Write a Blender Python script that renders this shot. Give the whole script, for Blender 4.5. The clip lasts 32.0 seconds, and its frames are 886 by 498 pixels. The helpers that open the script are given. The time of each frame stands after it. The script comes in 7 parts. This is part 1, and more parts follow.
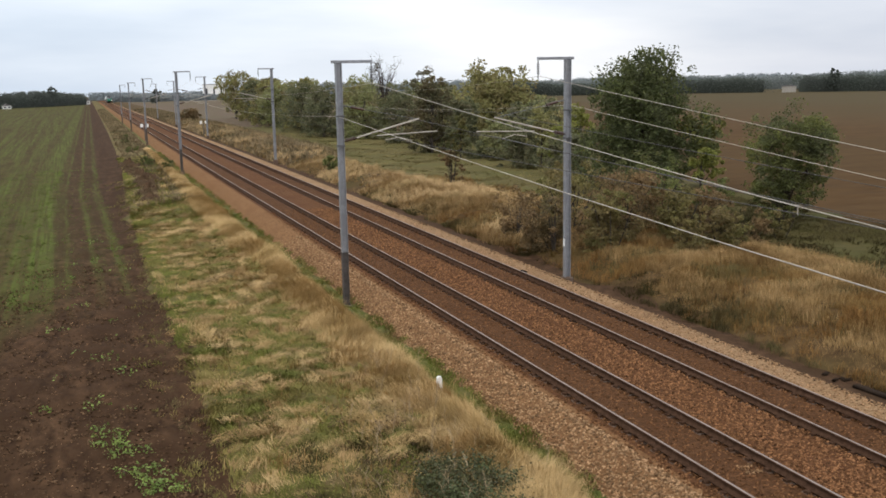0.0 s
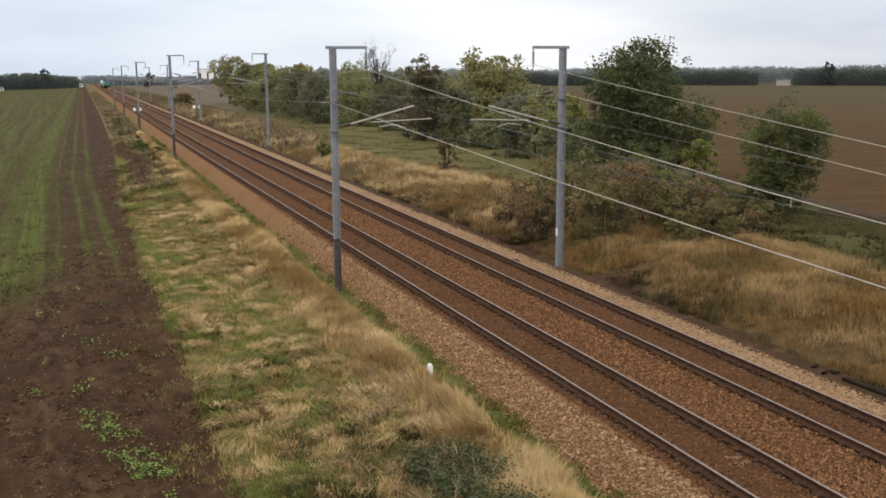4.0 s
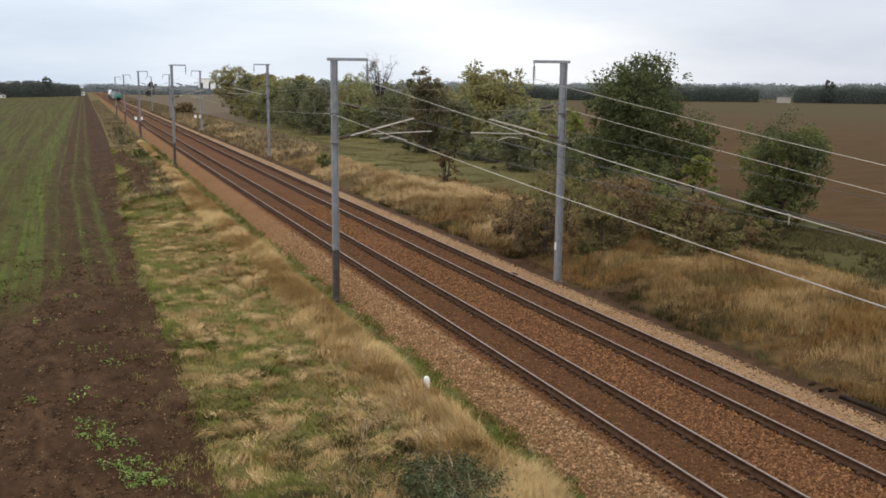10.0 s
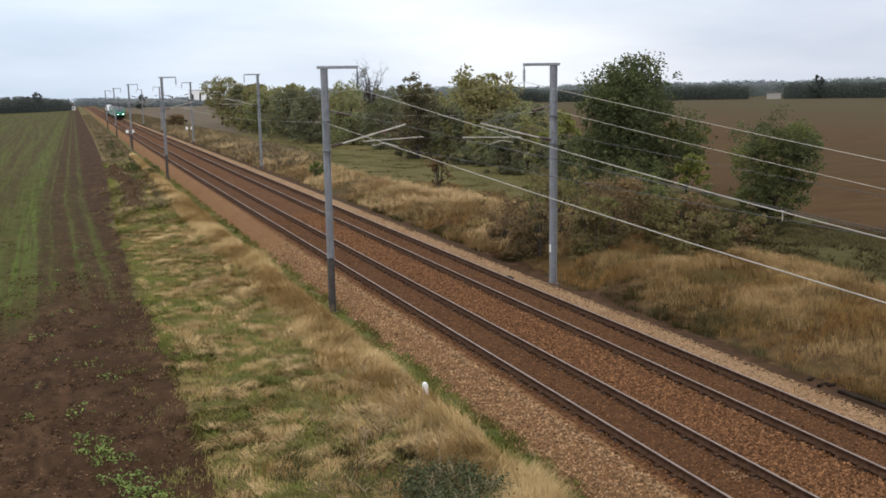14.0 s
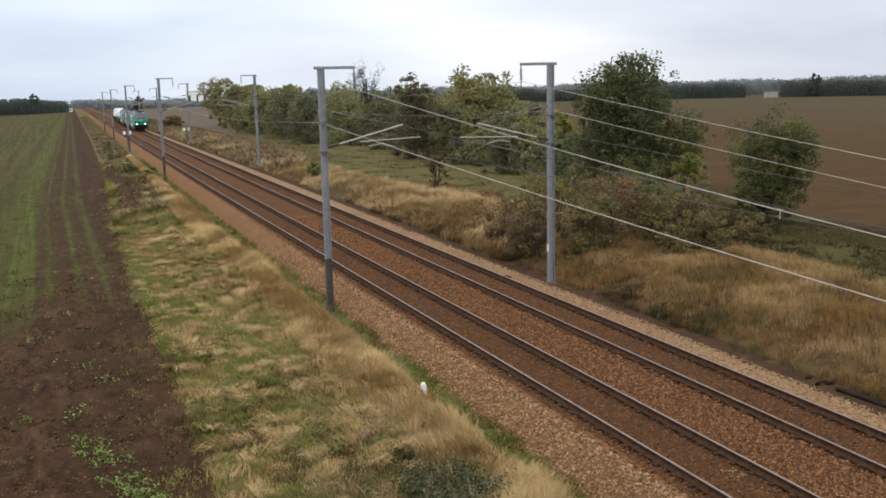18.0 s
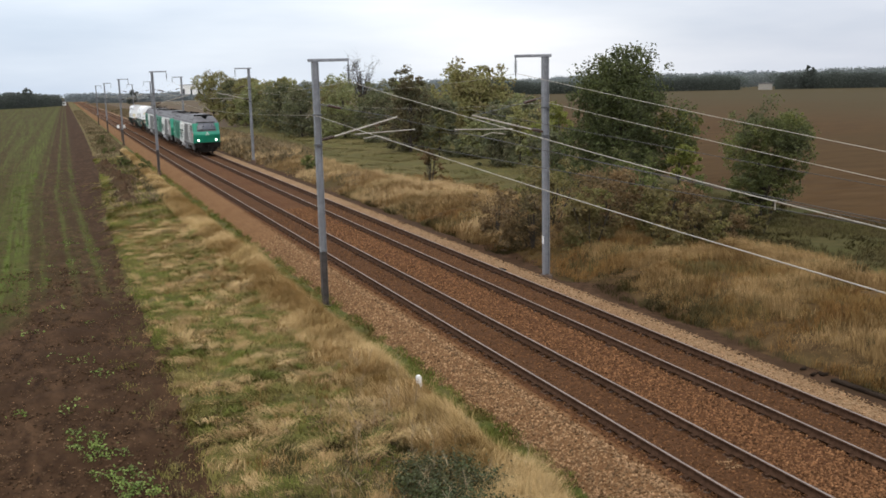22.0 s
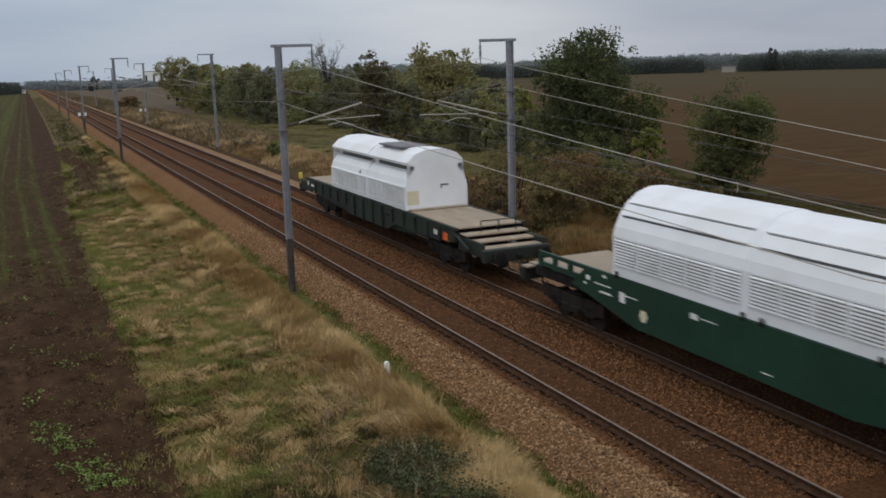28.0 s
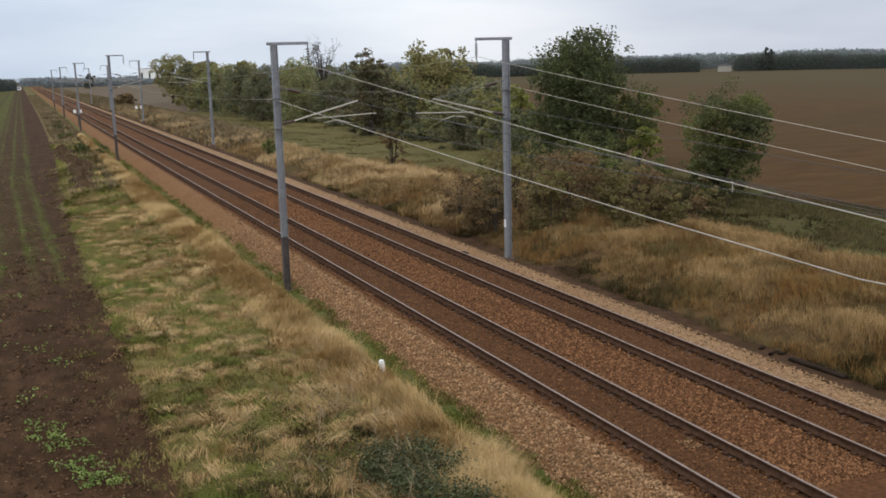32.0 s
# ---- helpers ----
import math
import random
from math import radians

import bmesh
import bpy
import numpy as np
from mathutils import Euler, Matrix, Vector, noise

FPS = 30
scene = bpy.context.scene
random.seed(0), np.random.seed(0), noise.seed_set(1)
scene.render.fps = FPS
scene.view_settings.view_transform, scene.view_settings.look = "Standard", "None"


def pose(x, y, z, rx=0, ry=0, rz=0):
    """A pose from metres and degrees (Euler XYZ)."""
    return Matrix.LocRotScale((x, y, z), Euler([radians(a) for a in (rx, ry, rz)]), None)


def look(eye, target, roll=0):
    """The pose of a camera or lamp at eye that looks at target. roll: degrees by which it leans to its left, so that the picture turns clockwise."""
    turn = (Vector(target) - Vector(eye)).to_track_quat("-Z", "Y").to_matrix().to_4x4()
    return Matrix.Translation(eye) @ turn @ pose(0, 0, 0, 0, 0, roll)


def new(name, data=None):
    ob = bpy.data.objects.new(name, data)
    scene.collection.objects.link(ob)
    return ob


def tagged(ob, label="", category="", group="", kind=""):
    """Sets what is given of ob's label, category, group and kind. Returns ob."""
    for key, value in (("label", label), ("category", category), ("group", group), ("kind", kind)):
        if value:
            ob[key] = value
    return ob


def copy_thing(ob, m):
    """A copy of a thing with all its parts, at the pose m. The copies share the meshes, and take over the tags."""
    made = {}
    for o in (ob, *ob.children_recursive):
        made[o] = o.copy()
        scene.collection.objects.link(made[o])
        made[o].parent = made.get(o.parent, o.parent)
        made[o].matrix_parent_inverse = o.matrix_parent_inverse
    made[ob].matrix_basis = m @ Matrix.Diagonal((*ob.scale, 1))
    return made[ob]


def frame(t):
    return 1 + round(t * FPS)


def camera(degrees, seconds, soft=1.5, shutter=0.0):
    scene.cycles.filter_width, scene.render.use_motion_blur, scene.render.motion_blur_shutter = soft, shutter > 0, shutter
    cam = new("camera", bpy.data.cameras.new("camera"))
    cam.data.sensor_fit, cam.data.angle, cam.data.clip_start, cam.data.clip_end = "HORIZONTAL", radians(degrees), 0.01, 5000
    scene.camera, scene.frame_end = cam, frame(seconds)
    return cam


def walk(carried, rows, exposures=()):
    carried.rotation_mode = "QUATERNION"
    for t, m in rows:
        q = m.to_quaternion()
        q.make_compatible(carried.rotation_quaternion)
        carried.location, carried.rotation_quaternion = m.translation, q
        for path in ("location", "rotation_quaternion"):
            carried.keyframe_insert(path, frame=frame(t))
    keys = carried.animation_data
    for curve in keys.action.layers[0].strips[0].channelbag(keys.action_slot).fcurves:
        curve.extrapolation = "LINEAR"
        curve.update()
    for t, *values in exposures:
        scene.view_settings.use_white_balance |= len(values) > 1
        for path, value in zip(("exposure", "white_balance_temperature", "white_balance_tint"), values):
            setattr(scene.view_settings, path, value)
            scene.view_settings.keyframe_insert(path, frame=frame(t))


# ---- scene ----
# rail top at the mean near level is z = 0; the line runs along y, x is across it
PATH = [
    (0.0, 0.000, 0.000, 7.965, -20.963, -10.172, 1.048),
    (0.5, -0.014, 0.009, 7.959, -20.871, -10.208, 1.099),
    (1.0, 0.013, 0.026, 7.944, -20.860, -10.278, 0.923),
    (1.5, -0.000, 0.018, 7.956, -20.866, -10.293, 0.853),
    (2.0, 0.016, 0.045, 7.945, -21.269, -10.585, 0.555),
    (2.5, 0.020, 0.045, 7.939, -21.496, -10.782, 0.602),
    (3.0, 0.026, 0.068, 7.935, -21.664, -11.214, 0.619),
    (3.5, 0.013, 0.034, 7.938, -21.499, -10.991, 0.341),
    (5.5, -0.002, 0.025, 7.938, -20.989, -10.476, 0.245),
    (6.0, 0.007, 0.017, 7.960, -21.358, -9.991, 0.765),
    (6.5, -0.007, -0.000, 7.955, -20.848, -10.098, 0.641),
    (7.0, -0.031, -0.003, 7.966, -20.587, -10.145, 0.447),
    (7.5, -0.019, 0.005, 7.950, -20.476, -10.247, 0.356),
    (8.0, -0.024, -0.002, 7.956, -20.443, -10.441, 0.063),
    (8.5, -0.019, -0.017, 7.961, -20.515, -10.205, 0.339),
    (9.0, -0.024, -0.008, 7.950, -20.641, -10.094, 0.640),
    (9.5, -0.038, -0.044, 7.962, -20.195, -9.445, 1.015),
    (10.0, 0.024, 0.016, 7.939, -21.168, -10.112, -0.534),
    (10.5, 0.007, 0.015, 7.955, -21.089, -9.970, -0.183),
    (11.0, 0.022, 0.041, 7.942, -21.455, -10.562, -0.560),
    (11.5, 0.031, 0.046, 7.946, -21.437, -10.435, -0.173),
    (12.0, 0.026, 0.044, 7.939, -21.313, -10.347, 0.305),
    (12.5, 0.020, 0.025, 7.946, -21.206, -10.128, 0.369),
    (13.0, 0.003, 0.021, 7.955, -21.051, -9.971, 0.351),
    (13.5, 0.013, 0.021, 7.954, -21.366, -9.950, 0.670),
    (14.0, 0.035, 0.031, 7.948, -21.721, -9.830, 0.936),
    (14.5, 0.040, 0.045, 7.943, -21.917, -9.968, 0.955),
    (16.5, 0.057, 0.051, 7.946, -22.014, -9.887, 0.932),
    (17.0, 0.043, 0.040, 7.947, -21.942, -9.907, 1.194),
    (17.5, 0.054, 0.033, 7.942, -21.934, -9.838, 1.272),
    (18.0, 0.051, 0.045, 7.948, -21.884, -9.837, 1.205),
    (18.5, 0.042, 0.041, 7.938, -21.866, -9.866, 1.119),
    (19.0, 0.068, 0.059, 7.940, -21.941, -9.878, 1.021),
    (19.5, 0.060, 0.052, 7.939, -21.981, -9.774, 1.159),
    (20.0, 0.067, 0.047, 7.944, -22.010, -9.609, 1.319),
    (20.5, 0.061, 0.053, 7.937, -22.079, -10.005, 1.515),
    (21.0, 0.049, 0.054, 7.936, -22.052, -10.126, 1.245),
    (21.5, 0.057, 0.067, 7.931, -22.034, -10.172, 1.281),
    (22.0, 0.069, 0.080, 7.921, -22.193, -10.243, 1.320),
    (22.5, 0.061, 0.068, 7.940, -22.285, -10.322, 1.373),
    (23.0, 0.057, 0.066, 7.937, -22.238, -10.375, 1.233),
    (23.5, 0.068, 0.068, 7.937, -22.299, -10.535, 1.180),
    (24.0, 0.066, 0.070, 7.943, -22.202, -10.471, 1.709),
    (24.5, 0.079, 0.094, 7.926, -22.724, -10.888, 1.410),
    (25.0, 0.079, 0.084, 7.912, -22.926, -11.365, 1.665),
    (25.5, 0.083, 0.086, 7.924, -23.291, -11.408, 1.437),
    (27.5, 0.077, 0.072, 7.933, -23.606, -11.187, 1.336),
    (28.0, 0.111, 0.091, 7.930, -24.165, -11.158, 1.685),
    (28.5, 0.137, 0.075, 7.941, -24.598, -11.138, 1.691),
    (29.0, 0.143, 0.076, 7.923, -24.746, -11.004, 1.753),
    (29.5, 0.138, 0.074, 7.924, -25.004, -10.966, 1.834),
    (30.0, 0.137, 0.078, 7.931, -24.843, -10.986, 1.665),
    (30.5, 0.151, 0.090, 7.920, -24.782, -11.033, 1.411),
    (31.0, 0.118, 0.076, 7.935, -24.526, -11.114, 1.302),
    (31.5, 0.112, 0.091, 7.922, -24.333, -11.072, 1.258),
    (32.0, 0.125, 0.094, 7.932, -24.375, -11.257, 1.471),
]
cam = camera(48.27, 32.0, soft=1.7, shutter=0.18)
walk(cam, [(t, pose(x, y, z, 90 + pitch, roll, yaw)) for t, x, y, z, yaw, pitch, roll in PATH],
     exposures=[(0, 0.14, 6600, 10), (3, 0.12, 6650, 10), (6, 0.15, 6600, 10), (12, 0.10, 6550, 10), (14, 0.10, 6350, 10), (20, 0.10, 6500, 10), (23, 0.08, 6500, 10), (24.5, 0.0, 6500, 10), (25, -0.1, 6550, 10), (25.5, -0.2, 6500, 10), (27.5, -0.55, 6300, 10), (28, -0.72, 6250, 10), (28.6, -0.82, 6250, 10),
                (29, -0.74, 6350, 10), (29.5, -0.42, 6450, 10), (30, -0.13, 6500, 10), (31, -0.08, 6380, 10), (32, -0.08, 6380, 10)])

# ---- light: overcast sky, a wide weak sun ----
world = bpy.data.worlds.new("overcast_sky")
scene.world = world
world.use_nodes = True
wn = world.node_tree.nodes
wl = world.node_tree.links
wn.clear()
w_out = wn.new("ShaderNodeOutputWorld")
w_bg = wn.new("ShaderNodeBackground")
w_sky = wn.new("ShaderNodeTexSky")
w_sky.sky_type = 'NISHITA'
w_sky.sun_disc = False
w_sky.sun_elevation = radians(38)
w_sky.sun_rotation = radians(150)
w_scale = wn.new("ShaderNodeVectorMath")
w_scale.operation = 'SCALE'
w_scale.inputs[3].default_value = 0.10
w_co = wn.new("ShaderNodeTexCoord")
w_map = wn.new("ShaderNodeMapping")
w_map.inputs["Scale"].default_value = (1.6, 1.6, 9.0)
w_noise = wn.new("ShaderNodeTexNoise")
w_noise.inputs["Scale"].default_value = 1.7
w_noise.inputs["Detail"].default_value = 5
w_noise.inputs["Roughness"].default_value = 0.5
w_ramp = wn.new("ShaderNodeValToRGB")
w_ramp.color_ramp.elements[0].position = 0.30
w_ramp.color_ramp.elements[0].color = (0.72, 0.77, 0.845, 1)
w_ramp.color_ramp.elements[1].position = 0.62
w_ramp.color_ramp.elements[1].color = (0.97, 0.98, 1.0, 1)
w_mix = wn.new("ShaderNodeMix")
w_mix.data_type = 'RGBA'
w_mix.inputs[0].default_value = 0.90
wl.new(w_co.outputs["Generated"], w_map.inputs["Vector"])
wl.new(w_map.outputs["Vector"], w_noise.inputs["Vector"])
wl.new(w_noise.outputs["Fac"], w_ramp.inputs["Fac"])
wl.new(w_sky.outputs["Color"], w_scale.inputs[0])
wl.new(w_scale.outputs["Vector"], w_mix.inputs[6])
w_sep = wn.new("ShaderNodeSeparateXYZ")
w_grad = wn.new("ShaderNodeMapRange")
w_grad.inputs["From Min"].default_value, w_grad.inputs["From Max"].default_value = 0.0, 1.0
w_grad.inputs["To Min"].default_value, w_grad.inputs["To Max"].default_value = 1.13, 2.05
w_zen = wn.new("ShaderNodeVectorMath")
w_zen.operation = 'SCALE'
wl.new(w_co.outputs["Generated"], w_sep.inputs[0])
wl.new(w_sep.outputs["Z"], w_grad.inputs["Value"])
wl.new(w_ramp.outputs["Color"], w_zen.inputs[0])
wl.new(w_grad.outputs["Result"], w_zen.inputs[3])
w_side = wn.new("ShaderNodeMapRange")
w_side.interpolation_type = 'SMOOTHSTEP'
w_side.inputs["From Min"].default_value, w_side.inputs["From Max"].default_value = 0.55, 0.0
wl.new(w_sep.outputs["X"], w_side.inputs["Value"])
w_low = wn.new("ShaderNodeMapRange")
w_low.interpolation_type = 'SMOOTHSTEP'
w_low.inputs["From Min"].default_value, w_low.inputs["From Max"].default_value = 0.24, 0.0
wl.new(w_sep.outputs["Z"], w_low.inputs["Value"])
w_both = wn.new("ShaderNodeMath")
w_both.operation = 'MULTIPLY'
wl.new(w_side.outputs["Result"], w_both.inputs[0])
wl.new(w_low.outputs["Result"], w_both.inputs[1])
w_tint = wn.new("ShaderNodeMix")
w_tint.data_type = 'RGBA'
w_tint.blend_type = 'MULTIPLY'
w_tint.inputs[7].default_value = (0.70, 0.77, 0.86, 1)
wl.new(w_both.outputs[0], w_tint.inputs[0])
wl.new(w_zen.outputs["Vector"], w_tint.inputs[6])
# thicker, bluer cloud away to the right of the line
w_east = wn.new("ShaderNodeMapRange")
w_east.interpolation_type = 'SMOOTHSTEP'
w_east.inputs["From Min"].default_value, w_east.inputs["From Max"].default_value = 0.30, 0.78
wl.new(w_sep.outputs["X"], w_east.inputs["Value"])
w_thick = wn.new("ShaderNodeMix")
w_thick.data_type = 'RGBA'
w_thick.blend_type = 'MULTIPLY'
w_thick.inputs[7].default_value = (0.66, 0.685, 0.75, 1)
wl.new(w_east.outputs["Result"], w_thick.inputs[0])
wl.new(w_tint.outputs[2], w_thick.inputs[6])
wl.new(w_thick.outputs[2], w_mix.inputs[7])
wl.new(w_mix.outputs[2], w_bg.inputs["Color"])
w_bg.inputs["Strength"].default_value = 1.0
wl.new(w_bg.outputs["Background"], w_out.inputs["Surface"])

sun = new("sun", bpy.data.lights.new("sun", 'SUN'))
sun.data.energy = 0.5
sun.data.angle = radians(35)
sun.data.color = (1.0, 0.96, 0.9)
sun.matrix_world = look((-30, -60, 60), (0, 0, 0))

# ---- materials ----


def mat(name, c1, c2, scale=3.0, c3=None, scale2=0.4, rough=0.8, metal=0.0, bump=0.3, bscale=None,
        island=0.0, local=False, stretch=(1, 1, 1), lo=0.35, hi=0.65, spec=0.3, jitter=0.0, dim=None):
    """Two noise scales over the surface; island: colour spread between loose pieces; jitter: between objects."""
    k = dim or (1.0 if local else 0.70)
    c1, c2 = [a * k for a in c1], [a * k for a in c2]
    c3 = c3 and [a * k for a in c3]
    m = bpy.data.materials.new(name)
    m.use_nodes = True
    n, l = m.node_tree.nodes, m.node_tree.links
    b = n["Principled BSDF"]
    b.inputs["Roughness"].default_value = rough
    b.inputs["Metallic"].default_value = metal
    b.inputs["Specular IOR Level"].default_value = spec
    if local:
        co = n.new("ShaderNodeTexCoord").outputs["Object"]
    else:
        co = n.new("ShaderNodeNewGeometry").outputs["Position"]
    mp = n.new("ShaderNodeMapping")
    mp.inputs["Scale"].default_value = stretch
    l.new(co, mp.inputs["Vector"])
    t1 = n.new("ShaderNodeTexNoise")
    t1.inputs["Scale"].default_value = scale
    t1.inputs["Detail"].default_value = 6
    t1.inputs["Roughness"].default_value = 0.65
    l.new(mp.outputs["Vector"], t1.inputs["Vector"])
    r1 = n.new("ShaderNodeValToRGB")
    r1.color_ramp.elements[0].position, r1.color_ramp.elements[1].position = lo, hi
    r1.color_ramp.elements[0].color, r1.color_ramp.elements[1].color = (*c1, 1), (*c2, 1)
    l.new(t1.outputs["Fac"], r1.inputs["Fac"])
    col = r1.outputs["Color"]
    if c3:
        t2 = n.new("ShaderNodeTexNoise")
        t2.inputs["Scale"].default_value = scale2
        t2.inputs["Detail"].default_value = 4
        l.new(mp.outputs["Vector"], t2.inputs["Vector"])
        r2 = n.new("ShaderNodeValToRGB")
        r2.color_ramp.elements[0].position, r2.color_ramp.elements[1].position = 0.45, 0.65
        l.new(t2.outputs["Fac"], r2.inputs["Fac"])
        mx = n.new("ShaderNodeMix")
        mx.data_type = 'RGBA'
        l.new(r2.outputs["Color"], mx.inputs[0])
        l.new(col, mx.inputs[6])
        mx.inputs[7].default_value = (*c3, 1)
        col = mx.outputs[2]
    if island or jitter:
        if island:
            rnd = n.new("ShaderNodeNewGeometry").outputs["Random Per Island"]
        else:
            rnd = n.new("ShaderNodeObjectInfo").outputs["Random"]
        amount = island or jitter
        mr = n.new("ShaderNodeMapRange")
        mr.inputs["To Min"].default_value, mr.inputs["To Max"].default_value = 1 - amount, 1 + amount
        l.new(rnd, mr.inputs["Value"])
        hs = n.new("ShaderNodeHueSaturation")
        l.new(mr.outputs["Result"], hs.inputs["Value"])
        l.new(col, hs.inputs["Color"])
        col = hs.outputs["Color"]
    l.new(col, b.inputs["Base Color"])
    if bump:
        bp = n.new("ShaderNodeBump")
        bp.inputs["Strength"].default_value = bump
        bp.inputs["Distance"].default_value = 0.05
        if bscale:
            t3 = n.new("ShaderNodeTexNoise")
            t3.inputs["Scale"].default_value = bscale
            t3.inputs["Detail"].default_value = 4
            l.new(mp.outputs["Vector"], t3.inputs["Vector"])
            l.new(t3.outputs["Fac"], bp.inputs["Height"])
        else:
            l.new(t1.outputs["Fac"], bp.inputs["Height"])
        l.new(bp.outputs["Normal"], b.inputs["Normal"])
    return m


def glow(name, colour, strength):
    m = mat(name, colour, colour, bump=0, rough=0.3)
    b = m.node_tree.nodes["Principled BSDF"]
    b.inputs["Emission Color"].default_value = (*colour, 1)
    b.inputs["Emission Strength"].default_value = strength
    return m


M = {}
M["soil"] = mat("soil", (0.038, 0.019, 0.010), (0.105, 0.060, 0.033), 2.6, (0.060, 0.033, 0.018), 0.25, 0.95, bump=0.9, bscale=7, spec=0.05)
M["verge"] = mat("verge_turf", (0.105, 0.076, 0.034), (0.26, 0.185, 0.083), 2.5, (0.105, 0.108, 0.032), 0.5, 0.95, bump=0.8, spec=0.05)
M["verge_r"] = mat("rough_verge", (0.060, 0.035, 0.016), (0.150, 0.092, 0.040), 1.6, (0.095, 0.070, 0.026), 0.35, 0.95, bump=0.9, spec=0.05)
M["strip"] = mat("green_strip", (0.075, 0.092, 0.022), (0.155, 0.155, 0.044), 4.0, (0.15, 0.115, 0.048), 0.8, 0.95, bump=0.8, spec=0.05)
M["ballast"] = mat("ballast", (0.060, 0.026, 0.0115), (0.25, 0.119, 0.054), 10.0, (0.130, 0.058, 0.027), 0.35, 0.95, bump=1.0, lo=0.3, hi=0.72, spec=0.05)
M["ballast_oily"] = mat("grimy_ballast", (0.055, 0.024, 0.0105), (0.200, 0.098, 0.046), 10.0, (0.110, 0.052, 0.024), 0.5, 0.95, bump=1.0, lo=0.3, hi=0.72, spec=0.05)
M["ballast_shoulder"] = mat("ballast_shoulder", (0.115, 0.054, 0.023), (0.41, 0.228, 0.108), 10.0, (0.23, 0.118, 0.054), 0.5, 0.95, bump=1.0, lo=0.3, hi=0.72, spec=0.05)
M["stone"] = mat("ballast_stone", (0.125, 0.054, 0.024), (0.34, 0.172, 0.080), 22.0, rough=0.95, bump=0, island=0.65, spec=0.05)
M["stone_dark"] = mat("grimy_ballast_stone", (0.105, 0.046, 0.020), (0.26, 0.130, 0.060), 22.0, rough=0.95, bump=0, island=0.6, spec=0.05)
M["stone_pale"] = mat("pale_ballast_stone", (0.21, 0.110, 0.050), (0.53, 0.335, 0.185), 22.0, rough=0.95, bump=0, island=0.55, spec=0.05)
M["path"] = mat("gravel_path", (0.225, 0.128, 0.064), (0.47, 0.305, 0.168), 9.0, (0.30, 0.178, 0.092), 0.6, 0.95, bump=0.8, spec=0.05)
M["cess"] = mat("dark_cess", (0.045, 0.024, 0.014), (0.125, 0.070, 0.038), 3.0, (0.070, 0.040, 0.021), 0.6, 0.95, bump=0.9, spec=0.05)
M["meadow"] = mat("meadow", (0.080, 0.069, 0.025), (0.115, 0.096, 0.035), 1.2, (0.088, 0.088, 0.028), 0.12, 0.95, bump=0.5, spec=0.05)


def plough_material():
    """Bare brown tilth near the line that passes into dull olive regrowth across the field."""
    m = mat("ploughed_field", (0.080, 0.041, 0.0150), (0.128, 0.071, 0.0275), 0.5, (0.084, 0.052, 0.0195), 0.012, 0.95, bump=0.5, spec=0.05, stretch=(0.4, 1, 1))
    n, l = m.node_tree.nodes, m.node_tree.links
    b = n["Principled BSDF"]
    tilth = b.inputs["Base Color"].links[0].from_socket
    g = n.new("ShaderNodeNewGeometry").outputs["Position"]
    sep = n.new("ShaderNodeSeparateXYZ")
    l.new(g, sep.inputs[0])
    t = n.new("ShaderNodeTexNoise")
    t.inputs["Scale"].default_value = 0.012
    t.inputs["Detail"].default_value = 4
    l.new(g, t.inputs["Vector"])
    add = n.new("ShaderNodeMath")
    add.operation = 'MULTIPLY_ADD'
    l.new(t.outputs["Fac"], add.inputs[0])
    add.inputs[1].default_value = 160.0
    l.new(sep.outputs["X"], add.inputs[2])
    q = n.new("ShaderNodeMapRange")
    q.interpolation_type = 'SMOOTHSTEP'
    q.inputs["From Min"].default_value, q.inputs["From Max"].default_value = 130.0, 330.0
    l.new(add.outputs[0], q.inputs["Value"])
    mx = n.new("ShaderNodeMix")
    mx.data_type = 'RGBA'
    l.new(q.outputs["Result"], mx.inputs[0])
    l.new(tilth, mx.inputs[6])
    mx.inputs[7].default_value = (0.068, 0.051, 0.024, 1)
    l.new(mx.outputs[2], b.inputs["Base Color"])
    return m


M["pasture"] = mat("dry_pasture", (0.118, 0.098, 0.038), (0.170, 0.138, 0.056), 1.2, (0.118, 0.112, 0.038), 0.12, 0.95, bump=0.4, spec=0.05)
M["plough"] = plough_material()


# how well the crop came up across the lanes nearest the railway
CROP_LANES = ((-4.4, 0.7), (-3.6, 0.45), (-3.0, 0.7), (-2.5, 1.0), (-1.2, 1.0), (-0.85, 0.4), (-0.5, 0.3), (-0.3, 0.75), (-0.1, 0.15), (0.65, 0.08), (0.95, 0.8), (1.2, 0.12), (1.75, 0.15), (2.05, 0.75), (2.45, 0.0))


